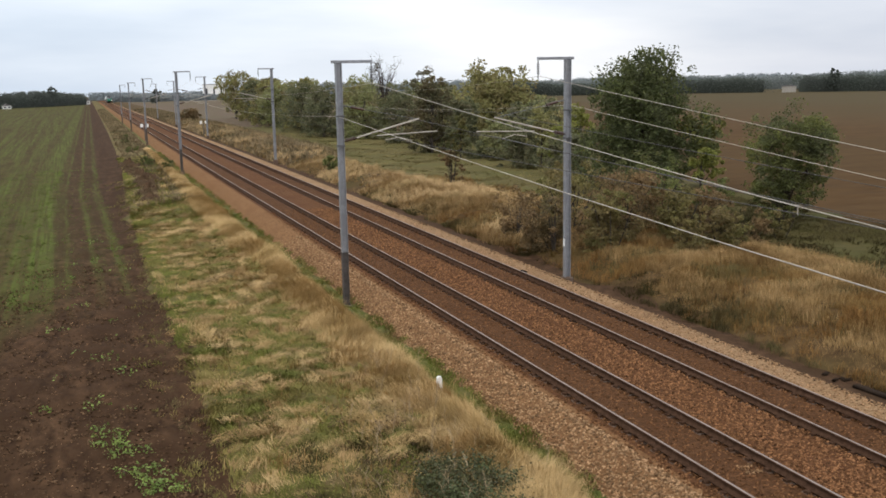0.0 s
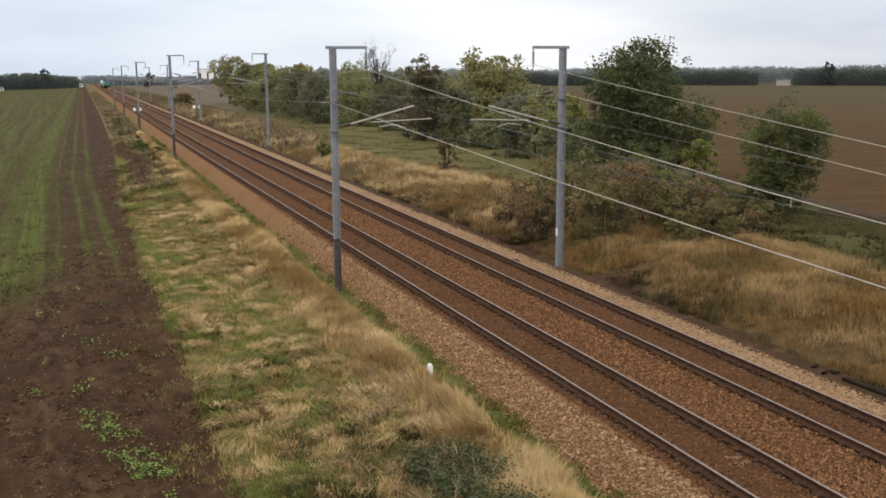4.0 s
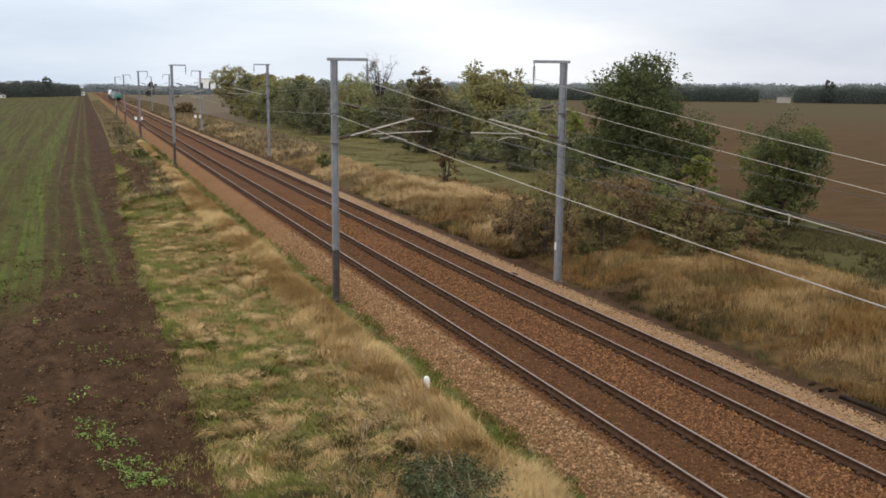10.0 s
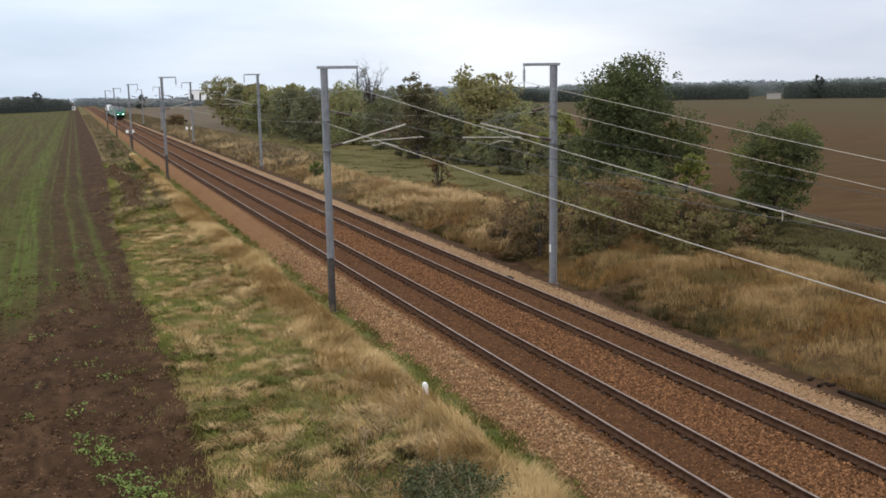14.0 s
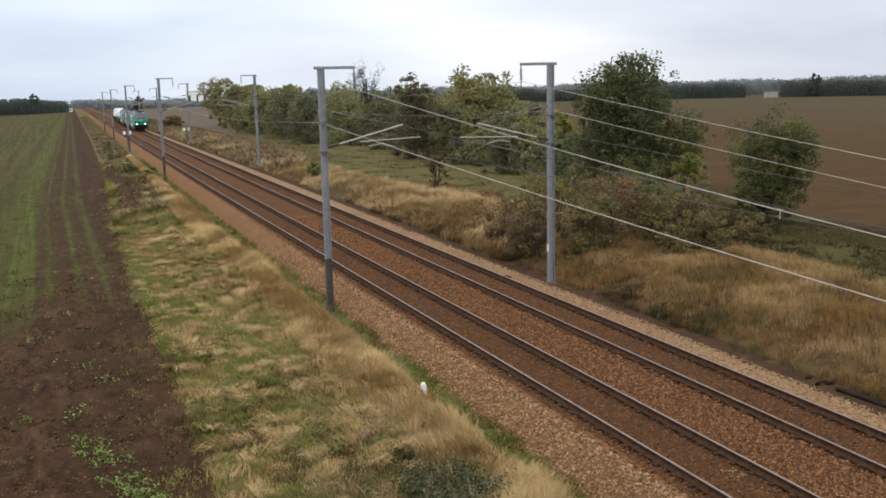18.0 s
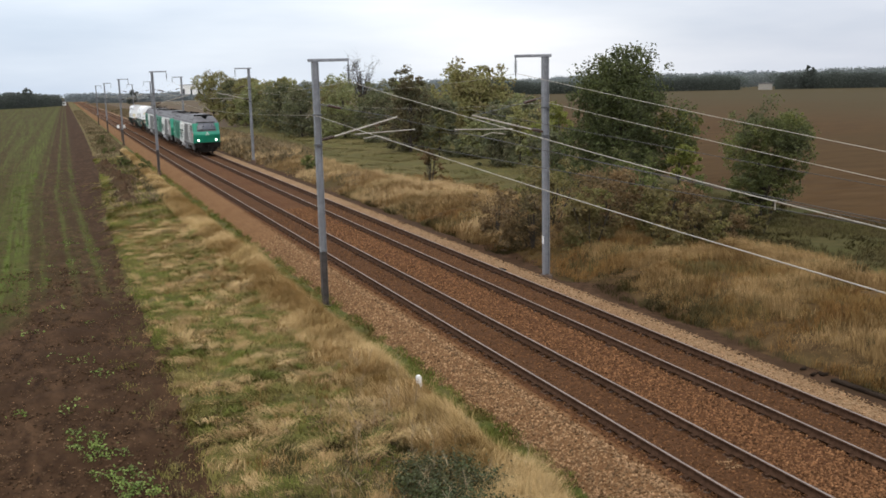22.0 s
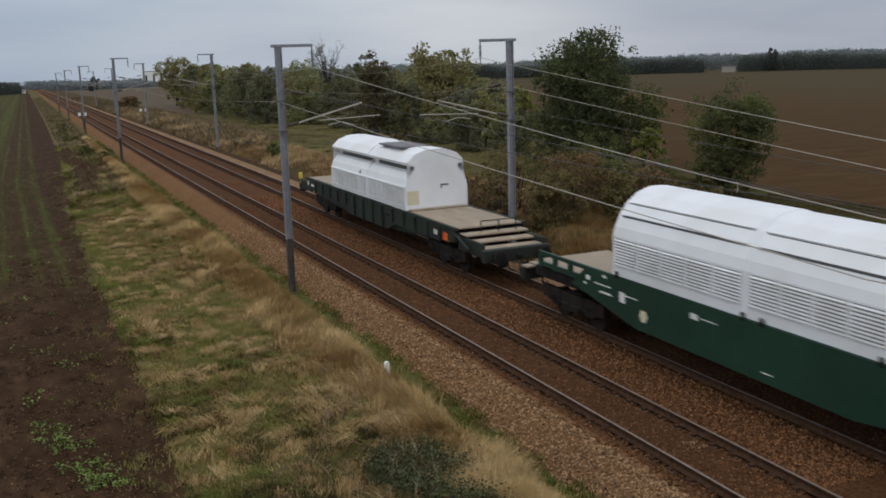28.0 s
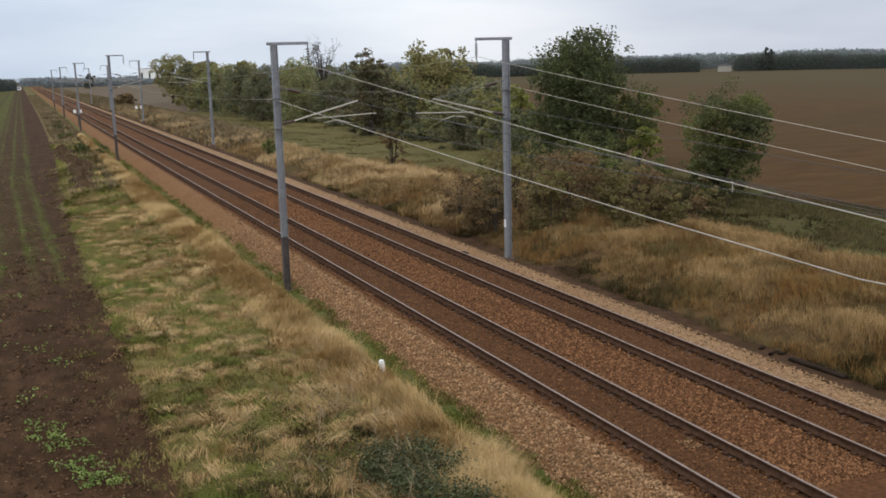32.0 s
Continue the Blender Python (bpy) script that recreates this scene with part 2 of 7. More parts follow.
def field_material():
    """Bare headland soil that passes into a young crop in streaky drilled rows."""
    m = mat("drilled_field", (0.032, 0.0165, 0.0080), (0.112, 0.061, 0.031), 3.0, (0.053, 0.0275, 0.0135), 0.7, 0.95, bump=0.8, bscale=6, spec=0.05, stretch=(1, 0.4, 1))
    n, l = m.node_tree.nodes, m.node_tree.links
    b = n["Principled BSDF"]
    soil_colour = b.inputs["Base Color"].links[0].from_socket
    g = n.new("ShaderNodeNewGeometry").outputs["Position"]
    sep = n.new("ShaderNodeSeparateXYZ")
    l.new(g, sep.inputs[0])

    def num(op, a, c):
        q = n.new("ShaderNodeMath")
        q.operation = op
        for i, v in enumerate((a, c)):
            if isinstance(v, (int, float)):
                q.inputs[i].default_value = v
            else:
                l.new(v, q.inputs[i])
        return q.outputs[0]

    def ramp(v, a, c):
        q = n.new("ShaderNodeMapRange")
        q.interpolation_type = 'SMOOTHSTEP'
        q.inputs["From Min"].default_value, q.inputs["From Max"].default_value = a, c
        l.new(v, q.inputs["Value"])
        return q.outputs["Result"]

    def streak(scale, sx, sy):
        q = n.new("ShaderNodeMapping")
        q.inputs["Scale"].default_value = (sx, sy, 0.0)
        l.new(g, q.inputs["Vector"])
        t = n.new("ShaderNodeTexNoise")
        t.inputs["Scale"].default_value = scale
        t.inputs["Detail"].default_value = 3
        l.new(q.outputs["Vector"], t.inputs["Vector"])
        return t.outputs["Fac"]

    u = num('SUBTRACT', sep.outputs["X"], num('MULTIPLY', num('MAXIMUM', num('SUBTRACT', sep.outputs["Y"], 83.0), 0.0), 0.0245))
    lane = n.new("ShaderNodeMapRange")
    lane.inputs["From Min"].default_value, lane.inputs["From Max"].default_value = -5.0, 3.0
    wob = num('MULTIPLY', num('SUBTRACT', streak(0.5, 1.0, 0.5), 0.5), 0.5)
    l.new(num('ADD', u, wob), lane.inputs["Value"])
    side_ramp = n.new("ShaderNodeValToRGB")
    els = side_ramp.color_ramp.elements
    els[0].position, els[0].color = 0.0, (1, 1, 1, 1)
    els[1].position, els[1].color = 1.0, (0, 0, 0, 1)
    for pu, pv in CROP_LANES:
        e1 = els.new((pu + 5.0) / 8.0)
        e1.color = (pv, pv, pv, 1)
    l.new(lane.outputs["Result"], side_ramp.inputs["Fac"])
    side = side_ramp.outputs["Color"]
    start = ramp(num('ADD', num('ADD', sep.outputs["Y"], num('MULTIPLY', u, -1.2)), num('MULTIPLY', streak(1.0, 1.0, 0.2), 14.0)), 44.0, 56.0)
    wide = ramp(streak(0.9, 1.0, 0.012), 0.40, 0.62)
    fine = ramp(streak(4.2, 1.0, 0.02), 0.36, 0.62)
    patchy = ramp(streak(1.6, 1.0, 0.5), 0.25, 0.6)
    wide = num('MAXIMUM', num('ADD', num('MULTIPLY', wide, 0.55), 0.45), ramp(u, -6.0, -4.6))
    fine = num('ADD', num('MULTIPLY', num('MULTIPLY', fine, ramp(streak(1.7, 1.0, 0.015), 0.32, 0.6)), 0.62), 0.38)
    patchy = num('ADD', num('MULTIPLY', patchy, 0.4), 0.6)
    fac = num('MULTIPLY', num('MULTIPLY', side, start), num('MULTIPLY', wide, num('MULTIPLY', fine, patchy)))
    mx = n.new("ShaderNodeMix")
    mx.data_type = 'RGBA'
    l.new(fac, mx.inputs[0])
    l.new(soil_colour, mx.inputs[6])
    mx.inputs[7].default_value = (0.080, 0.100, 0.021, 1)
    l.new(mx.outputs[2], b.inputs["Base Color"])
    return m


M["crop"] = field_material()
M["rail"] = mat("rail_steel", (0.065, 0.034, 0.020), (0.13, 0.072, 0.044), 8.0, rough=0.9, metal=0.0, bump=0.1, spec=0.05)
M["rail_head"] = mat("polished_rail_head", (0.26, 0.20, 0.16), (0.37, 0.295, 0.245), 6.0, rough=0.55, metal=0.25, bump=0.05)
M["sleeper"] = mat("weathered_concrete", (0.10, 0.066, 0.046), (0.21, 0.15, 0.115), 6.0, (0.13, 0.074, 0.045), 1.5, 0.9, bump=0.4, jitter=0.2)
M["galv"] = mat("galvanised_steel", (0.30, 0.31, 0.33), (0.44, 0.45, 0.48), 5.0, (0.33, 0.33, 0.35), 0.8, 0.5, metal=0.35, bump=0.05)
M["galv_dark"] = mat("weathered_steel", (0.12, 0.12, 0.125), (0.22, 0.22, 0.225), 4.0, rough=0.6, metal=0.3, bump=0.05)
M["concrete"] = mat("pale_concrete", (0.38, 0.34, 0.29), (0.56, 0.52, 0.46), 7.0, rough=0.9, bump=0.3)
M["wire"] = mat("aluminium_wire", (0.50, 0.45, 0.375), (0.64, 0.58, 0.49), 2.0, rough=0.6, metal=0.1, bump=0)
M["wire_dark"] = mat("copper_wire", (0.06, 0.055, 0.05), (0.11, 0.10, 0.09), 2.0, rough=0.5, metal=0.3, bump=0)
M["insulator"] = mat("brown_porcelain", (0.07, 0.04, 0.03), (0.12, 0.07, 0.05), 5.0, rough=0.25, bump=0)
M["white"] = mat("white_paint", (0.72, 0.72, 0.70), (0.84, 0.84, 0.82), 5.0, rough=0.6, bump=0.05, dim=1.0)
M["straw"] = mat("dry_grass", (0.54, 0.365, 0.155), (0.82, 0.58, 0.285), 0.8, (0.47, 0.315, 0.125), 0.5, 0.9, bump=0, island=0.35, spec=0.1)
M["green_grass"] = mat("green_grass", (0.12, 0.15, 0.026), (0.24, 0.235, 0.055), 0.9, (0.30, 0.24, 0.08), 0.4, 0.9, bump=0, island=0.35, spec=0.1)
M["rust_grass"] = mat("russet_grass", (0.25, 0.130, 0.040), (0.40, 0.235, 0.085), 0.6, (0.18, 0.120, 0.040), 0.3, 0.9, bump=0, island=0.35, spec=0.1)
M["straw_pale"] = mat("pale_dry_grass", (0.48, 0.325, 0.155), (0.72, 0.50, 0.255), 0.5, (0.34, 0.235, 0.10), 0.18, 0.9, bump=0, island=0.35, spec=0.1)
M["straw_dull"] = mat("weathered_dry_grass", (0.37, 0.235, 0.098), (0.60, 0.40, 0.185), 0.8, (0.25, 0.15, 0.056), 0.35, 0.9, bump=0, island=0.35, spec=0.1)
M["meadow_grass"] = mat("meadow_grass", (0.120, 0.105, 0.038), (0.19, 0.155, 0.062), 0.9, (0.15, 0.118, 0.052), 0.2, 0.9, bump=0, island=0.25, spec=0.1)
M["pasture_grass"] = mat("pasture_grass", (0.20, 0.165, 0.065), (0.31, 0.25, 0.105), 0.9, (0.19, 0.175, 0.06), 0.15, 0.9, bump=0, island=0.25, spec=0.1)
M["clod_bank"] = mat("turned_earth", (0.048, 0.026, 0.014), (0.140, 0.086, 0.048), 2.2, (0.085, 0.056, 0.030), 0.7, 0.95, bump=1.0, bscale=5, spec=0.05)
M["scrub"] = mat("dry_scrub", (0.20, 0.145, 0.080), (0.37, 0.28, 0.165), 0.6, (0.15, 0.125, 0.062), 0.25, 0.9, bump=0, island=0.35, spec=0.1)
M["stubble"] = mat("stubble_field", (0.125, 0.090, 0.060), (0.185, 0.136, 0.092), 0.5, (0.150, 0.122, 0.074), 0.03, 0.95, bump=0.5, spec=0.05)
M["clod"] = mat("soil_clod", (0.062, 0.035, 0.019), (0.165, 0.102, 0.058), 2.0, rough=0.95, bump=0, island=0.6, spec=0.05)
M["weed"] = mat("broad_weed_leaves", (0.13, 0.205, 0.035), (0.27, 0.35, 0.08), 3.0, rough=0.7, bump=0, island=0.3)
M["ivy"] = mat("bramble_leaves", (0.046, 0.062, 0.020), (0.105, 0.122, 0.040), 3.0, (0.085, 0.080, 0.026), 0.8, 0.6, bump=0, island=0.4)
M["old_timber"] = mat("tarred_timber", (0.020, 0.014, 0.010), (0.055, 0.038, 0.027), 5.0, rough=0.95, bump=0.5, stretch=(1, 0.2, 1), spec=0.03)
M["dead_leaf"] = mat("withered_leaves", (0.085, 0.048, 0.030), (0.20, 0.115, 0.065), 3.0, rough=0.8, bump=0, island=0.4)
M["dead_stalk"] = mat("dry_stalks", (0.40, 0.29, 0.17), (0.60, 0.46, 0.29), 3.0, rough=0.9, bump=0)
M["dark_weed"] = mat("dark_olive_weeds", (0.062, 0.052, 0.022), (0.135, 0.105, 0.042), 1.0, (0.085, 0.075, 0.025), 0.5, 0.9, bump=0, island=0.35, spec=0.1)
M["bark"] = mat("bark", (0.045, 0.035, 0.028), (0.11, 0.09, 0.07), 6.0, rough=0.95, bump=0.8, stretch=(1, 1, 0.3))


def leaves(name, c1, c2, c3, big=0.5):
    """Leaves let part of the light through."""
    m = mat(name, c1, c2, 1.0, c3, big, 0.75, bump=0, island=0.4, spec=0.2)
    n, l = m.node_tree.nodes, m.node_tree.links
    b = n["Principled BSDF"]
    tr = n.new("ShaderNodeBsdfTranslucent")
    l.new(b.inputs["Base Color"].links[0].from_socket, tr.inputs["Color"])
    add = n.new("ShaderNodeAddShader")
    l.new(b.outputs[0], add.inputs[0])
    l.new(tr.outputs[0], add.inputs[1])
    l.new(add.outputs[0], n["Material Output"].inputs["Surface"])
    return m


M["leaf_dark"] = leaves("dark_green_leaves", (0.062, 0.074, 0.022), (0.11, 0.12, 0.034), (0.080, 0.078, 0.028))
M["leaf_tall"] = leaves("deep_green_leaves", (0.040, 0.052, 0.019), (0.098, 0.108, 0.036), (0.058, 0.062, 0.026), 0.9)
M["leaf_grey"] = leaves("grey_green_leaves", (0.052, 0.060, 0.026), (0.098, 0.104, 0.040), (0.105, 0.112, 0.030))
M["leaf_thicket"] = leaves("browning_leaves", (0.105, 0.082, 0.034), (0.180, 0.138, 0.055), (0.120, 0.112, 0.036))
M["leaf_olive"] = leaves("olive_leaves", (0.080, 0.080, 0.026), (0.145, 0.132, 0.040), (0.092, 0.072, 0.030))
M["leaf_green"] = leaves("mid_green_leaves", (0.085, 0.10, 0.030), (0.155, 0.165, 0.048), (0.095, 0.09, 0.034))
M["leaf_yellow"] = leaves("yellowing_leaves", (0.12, 0.135, 0.03), (0.22, 0.21, 0.055), (0.10, 0.10, 0.03))
M["leaf_russet"] = leaves("russet_leaves", (0.118, 0.078, 0.038), (0.190, 0.124, 0.056), (0.088, 0.070, 0.032))
# tree-belt copies of the leaf greens, paled with haze put into the colour
M["leaf_belt_green"] = leaves("hazed_green_leaves", (0.130, 0.140, 0.056), (0.210, 0.216, 0.088), (0.152, 0.142, 0.066))
M["leaf_belt_olive"] = leaves("hazed_olive_leaves", (0.142, 0.138, 0.050), (0.225, 0.208, 0.078), (0.150, 0.120, 0.054))
M["leaf_belt_dark"] = leaves("hazed_dark_leaves", (0.090, 0.096, 0.050), (0.148, 0.150, 0.073), (0.110, 0.100, 0.055))
M["leaf_brown"] = leaves("dark_brownish_leaves", (0.075, 0.062, 0.032), (0.125, 0.098, 0.048), (0.085, 0.082, 0.042))
# far leaf colours hold the air haze: greyer and bluer, then paler with distance
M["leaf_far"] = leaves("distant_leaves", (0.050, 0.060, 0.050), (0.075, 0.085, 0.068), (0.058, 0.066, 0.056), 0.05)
M["leaf_mid"] = leaves("haze_tinted_wood_leaves", (0.125, 0.142, 0.135), (0.165, 0.182, 0.172), (0.14, 0.155, 0.148), 0.05)
M["leaf_haze"] = leaves("haze_tinted_horizon_leaves", (0.13, 0.15, 0.155), (0.17, 0.19, 0.195), (0.15, 0.165, 0.17), 0.05)
M["render_wall"] = mat("pale_rendered_wall", (0.74, 0.73, 0.70), (0.86, 0.85, 0.82), 0.8, rough=0.9, bump=0.05, dim=1.0)
M["tile_roof"] = mat("slate_roof", (0.16, 0.15, 0.15), (0.24, 0.22, 0.21), 0.8, rough=0.8, bump=0.1)
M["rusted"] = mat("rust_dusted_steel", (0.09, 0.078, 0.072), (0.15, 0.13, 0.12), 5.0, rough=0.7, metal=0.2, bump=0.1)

# ---- geometry helpers ----


def hinge(v):
    e = (v - 83.0) / 20.0
    return 20.0 * (e if e > 30 else math.log1p(math.exp(e)))


def bend(y):
    """Sideways run of the line, which swings to the right far off."""
    return 0.0245 * hinge(y)


def fall(x, y):
    """The land falls away gently with distance."""
    return -0.0145 * hinge(math.hypot(x * 0.6, y))


SECTION = [(-400, -0.95), (1.5, -0.9), (2.6, -0.95), (3.3, -0.75), (5, -0.55), (7.4, -0.42), (8.5, -0.4), (9.2, -0.7), (9.8, -0.86),
           (10.1, -0.75), (17.2, -0.55), (18.45, -0.5), (19.3, -0.78), (20.4, -0.85), (21.3, -0.62), (22.4, -0.3), (25, -0.22), (30, -0.5), (34, -0.7), (60, -0.8), (400, -0.8)]
SX = np.array([p[0] for p in SECTION], float)
SZ = np.array([p[1] for p in SECTION], float)


def soil_shift(u, y):
    """How far the edge between the headland soil and the bank moves away from the field along the line."""
    w = max(0.0, min(1.0, (u + 1) / 3, (9.0 - u) / 3.2))
    return w * (float(np.interp(y, [20, 40, 64, 100, 200], [3.1, 3.25, 3.6, 4.75, 5.1])) - 2.9)


def verge_edge(y):
    """Where the dry verge beside the line gives way to the meadow."""
    return float(np.interp(y, [50, 62, 70, 88, 115, 160, 250], [31.0, 31.0, 26.0, 25.0, 28.2, 30.5, 28.5]))


def ground_z(x, y):
    u = x - bend(y)
    return float(np.interp(u, SX, SZ)) + fall(x, y)


def track_z(y):
    return -0.0145 * hinge(y)


def fast_mesh(name, verts, faces, mats, index=None, smooth=False):
    """A mesh from numpy arrays; all faces have the same number of corners."""
    verts = np.asarray(verts, np.float32)
    faces = np.asarray(faces, np.int32)
    me = bpy.data.meshes.new(name)
    k = faces.shape[1]
    me.vertices.add(len(verts))
    me.vertices.foreach_set("co", verts.ravel())
    me.loops.add(faces.size)
    me.loops.foreach_set("vertex_index", faces.ravel())
    me.polygons.add(len(faces))
    me.polygons.foreach_set("loop_start", np.arange(0, faces.size, k, dtype=np.int32))
    for m in mats:
        me.materials.append(m)
    if index is not None:
        me.polygons.foreach_set("material_index", np.asarray(index, np.int32))
    if smooth:
        me.polygons.foreach_set("use_smooth", np.ones(len(faces), bool))
    me.update(calc_edges=True)
    me.validate()
    return me


def part(name, bm, material, parent=None, label="", smooth=False):
    """Links a bmesh as one mesh object under a thing or under a part."""
    me = bpy.data.meshes.new(name)
    bmesh.ops.recalc_face_normals(bm, faces=bm.faces)
    if smooth:
        for f in bm.faces:
            f.smooth = True
    bm.to_mesh(me)
    bm.free()
    for m in (material if isinstance(material, (list, tuple)) else [material]):
        me.materials.append(m)
    ob = new(name, me)
    ob.parent = parent
    if label:
        tagged(ob, label)
    return ob


def thing(name, label, category, m=None, group="", kind=""):
    ob = new(name)
    ob.empty_display_size = 0.3
    if m is not None:
        ob.matrix_basis = m
    return tagged(ob, label, category, group, kind)


def box(bm, x0, x1, y0, y1, z0, z1, bevel=0.0, index=0):
    v = [bm.verts.new(c) for c in ((x0, y0, z0), (x1, y0, z0), (x1, y1, z0), (x0, y1, z0), (x0, y0, z1), (x1, y0, z1), (x1, y1, z1), (x0, y1, z1))]
    fs = [bm.faces.new([v[i] for i in q]) for q in ((3, 2, 1, 0), (4, 5, 6, 7), (0, 1, 5, 4), (1, 2, 6, 5), (2, 3, 7, 6), (3, 0, 4, 7))]
    for f in fs:
        f.material_index = index
    if bevel:
        es = list({e for f in fs for e in f.edges})
        bmesh.ops.bevel(bm, geom=es, offset=bevel, segments=1, affect='EDGES')
    return fs


def rod(bm, p0, p1, r0, r1=None, seg=8, cap=True):
    r1 = r0 if r1 is None else r1
    p0, p1 = Vector(p0), Vector(p1)
    q = (p1 - p0).to_track_quat("Z", "Y")
    rings = []
    for p, r in ((p0, r0), (p1, r1)):
        rings.append([bm.verts.new(p + q @ Vector((r * math.cos(a), r * math.sin(a), 0))) for a in [2 * math.pi * i / seg for i in range(seg)]])
    for i in range(seg):
        bm.faces.new((rings[0][i], rings[0][(i + 1) % seg], rings[1][(i + 1) % seg], rings[1][i]))
    if cap:
        bm.faces.new(rings[0][::-1])
        bm.faces.new(rings[1])


def extrude_profile(bm, prof, y0, y1, index=0, caps=True):
    """A closed profile of (x, z) swept along y."""
    a = [bm.verts.new((x, y0, z)) for x, z in prof]
    b = [bm.verts.new((x, y1, z)) for x, z in prof]
    n = len(prof)
    fs = []
    for i in range(n):
        fs.append(bm.faces.new((a[i], a[(i + 1) % n], b[(i + 1) % n], b[i])))
    if caps:
        fs.append(bm.faces.new(a[::-1]))
        fs.append(bm.faces.new(b))
    for f in fs:
        f.material_index = index
    return fs



# ---- ground: one sheet to the horizon ----
GX = np.unique(np.concatenate([[-3000, -2000, -1300, -800, -500, -300, -200, -130, -90, -60, -45, -35], np.arange(-28, -4, 2.0), np.arange(-4, 10.2, 0.38),
                               np.arange(10.1, 17.3, 1.42), np.arange(17.2, 32, 0.6), np.arange(32, 60, 2.0), [65, 75, 90, 110, 140, 180, 240, 320, 420, 560, 750, 1000, 1500, 2200, 3000]]))
GY = np.unique(np.concatenate([[-600, -300, -150, -80, -40, -20], np.arange(0, 60, 0.5), np.arange(60, 130, 1.5), np.arange(130, 320, 6.0),
                               [340, 370, 410, 460, 520, 600, 700, 820, 960, 1150, 1400, 1800, 2400, 3000]]))


def zone(u, y):
    if u < 2.9:
        return 1
    if u < 9.1:
        return 2
    if u < 10.2:
        return 3
    if u < 17.2:
        return 4
    if u < 18.3:
        return 5
    if u < 20.3:
        return 6
    if u < verge_edge(y):
        return 9
    if y > 160:
        return 10 if u < 110 and y < 900 and y > 200 else 11 if u < 44 else 8
    if u < 41 + 0.25 * max(0, y - 45):
        return 7 if y < 56 + 0.3 * (u - 30) else 11
    return 8


gv = []
for y in GY:
    for u in GX:
        x = u + bend(y) + (soil_shift(u, y) if y > 0 else 0.0)
        # the edges between soil, turf and verge wander
        if -2 < u < 8.4 and 0 < y < 140:
            w = min(1, (u + 2) / 3, (8.4 - u) / 3)
            x += w * (0.75 * noise.noise(Vector((3.0, y * 0.22, 2.2))) + 0.5 * noise.noise(Vector((u * 0.3, y * 0.9, 8.2))) + 0.22 * noise.noise(Vector((u, y * 2.6, 1.2))))
        if 18.4 < u < 60 and 0 < y < 160:
            w = min(1, (u - 18.4) / 2)
            x += w * (0.9 * noise.noise(Vector((9.0, y * 0.2, 5.2))) + 0.5 * noise.noise(Vector((u * 0.3, y * 0.7, 4.2))))
        z = ground_z(x, y)
        if 0 < y < 110 and u < 10 and u > -28:
            rough_h = 0.07 if u < 2.6 else 0.13
            z += rough_h * (noise.noise(Vector((x * 0.9, y * 0.7, 3.1))) + 0.6 * noise.noise(Vector((x * 2.3, y * 2.1, 7.7))))
        if 0 < y < 110 and u > 19.2 and u < 60:
            z += 0.18 * noise.noise(Vector((x * 0.5, y * 0.4, 1.1)))
        gv.append((x, y, z))
nx = len(GX)
gf, gi = [], []
for j in range(len(GY) - 1):
    for i in range(nx - 1):
        gf.append((j * nx + i, j * nx + i + 1, (j + 1) * nx + i + 1, (j + 1) * nx + i))
        gi.append(zone((GX[i] + GX[i + 1]) / 2, (GY[j] + GY[j + 1]) / 2))
ground = new("ground", fast_mesh("ground", gv, gf, [M[k] for k in ("soil", "crop", "verge", "strip", "ballast", "path", "cess", "meadow", "plough", "verge_r", "stubble", "pasture")], gi, smooth=True))
tagged(ground, "farmland ground with bare soil, young crop and dry verges", "ground", kind="structure")

YS = np.unique(np.concatenate([np.arange(-30, 60, 2.0), np.arange(60, 320, 5.0), np.arange(320, 900, 20.0)]))


def sweep(name, prof, materials, index, x0):
    """A profile (x, z) carried along the line."""
    n = len(prof)
    vs, fs, ix = [], [], []
    for y in YS:
        for px, pz in prof:
            vs.append((x0 + px + bend(y), y, pz + track_z(y)))
    for j in range(len(YS) - 1):
        for i in range(n):
            k = (i + 1) % n
            fs.append((j * n + i, j * n + k, (j + 1) * n + k, (j + 1) * n + i))
            ix.append(index[i])
    return fast_mesh(name, vs, fs, materials, ix)


X1, GAP = 11.538, 2.231
# the ballast bed under both tracks
BED = [(9.62, -1.0, 1), (9.9, -0.80, 1), (10.7, -0.27, 1), (11.16, -0.22, 0)]
for k, xr in enumerate((X1, X1 + 1.505, X1 + 1.505 + GAP, X1 + 3.01 + GAP)):
    BED += [(xr - 0.22, -0.215, 3), (xr - 0.09, -0.24, 3), (xr + 0.09, -0.24, 3), (xr + 0.22, -0.215, 3 if k % 2 == 0 else 0)]
BED += [(17.15, -0.23, 2), (17.6, -0.225, 2), (18.15, -0.24, 2), (18.5, -0.46, 2), (18.6, -0.9, 0)]
bed = new("ballast_bed", sweep("ballast_bed", [(b[0], b[1]) for b in BED], [M["ballast"], M["ballast_shoulder"], M["path"], M["ballast_oily"]], [b[2] for b in BED], 0.0))
tagged(bed, "rust-brown crushed stone ballast under two tracks", "ballast", kind="structure")

RAIL = [(-0.075, -0.172), (0.075, -0.172), (0.075, -0.16), (0.012, -0.135), (0.012, -0.045), (0.036, -0.035), (0.036, -0.006), (0.028, 0.0), (-0.028, 0.0), (-0.036, -0.006), (-0.036, -0.035), (-0.012, -0.045), (-0.012, -0.135), (-0.075, -0.16)]
RAIL_I = [0] * 14
RAIL_I[7] = 1
CENTRE = (X1 + 0.7525, X1 + 1.505 + GAP + 0.7525)


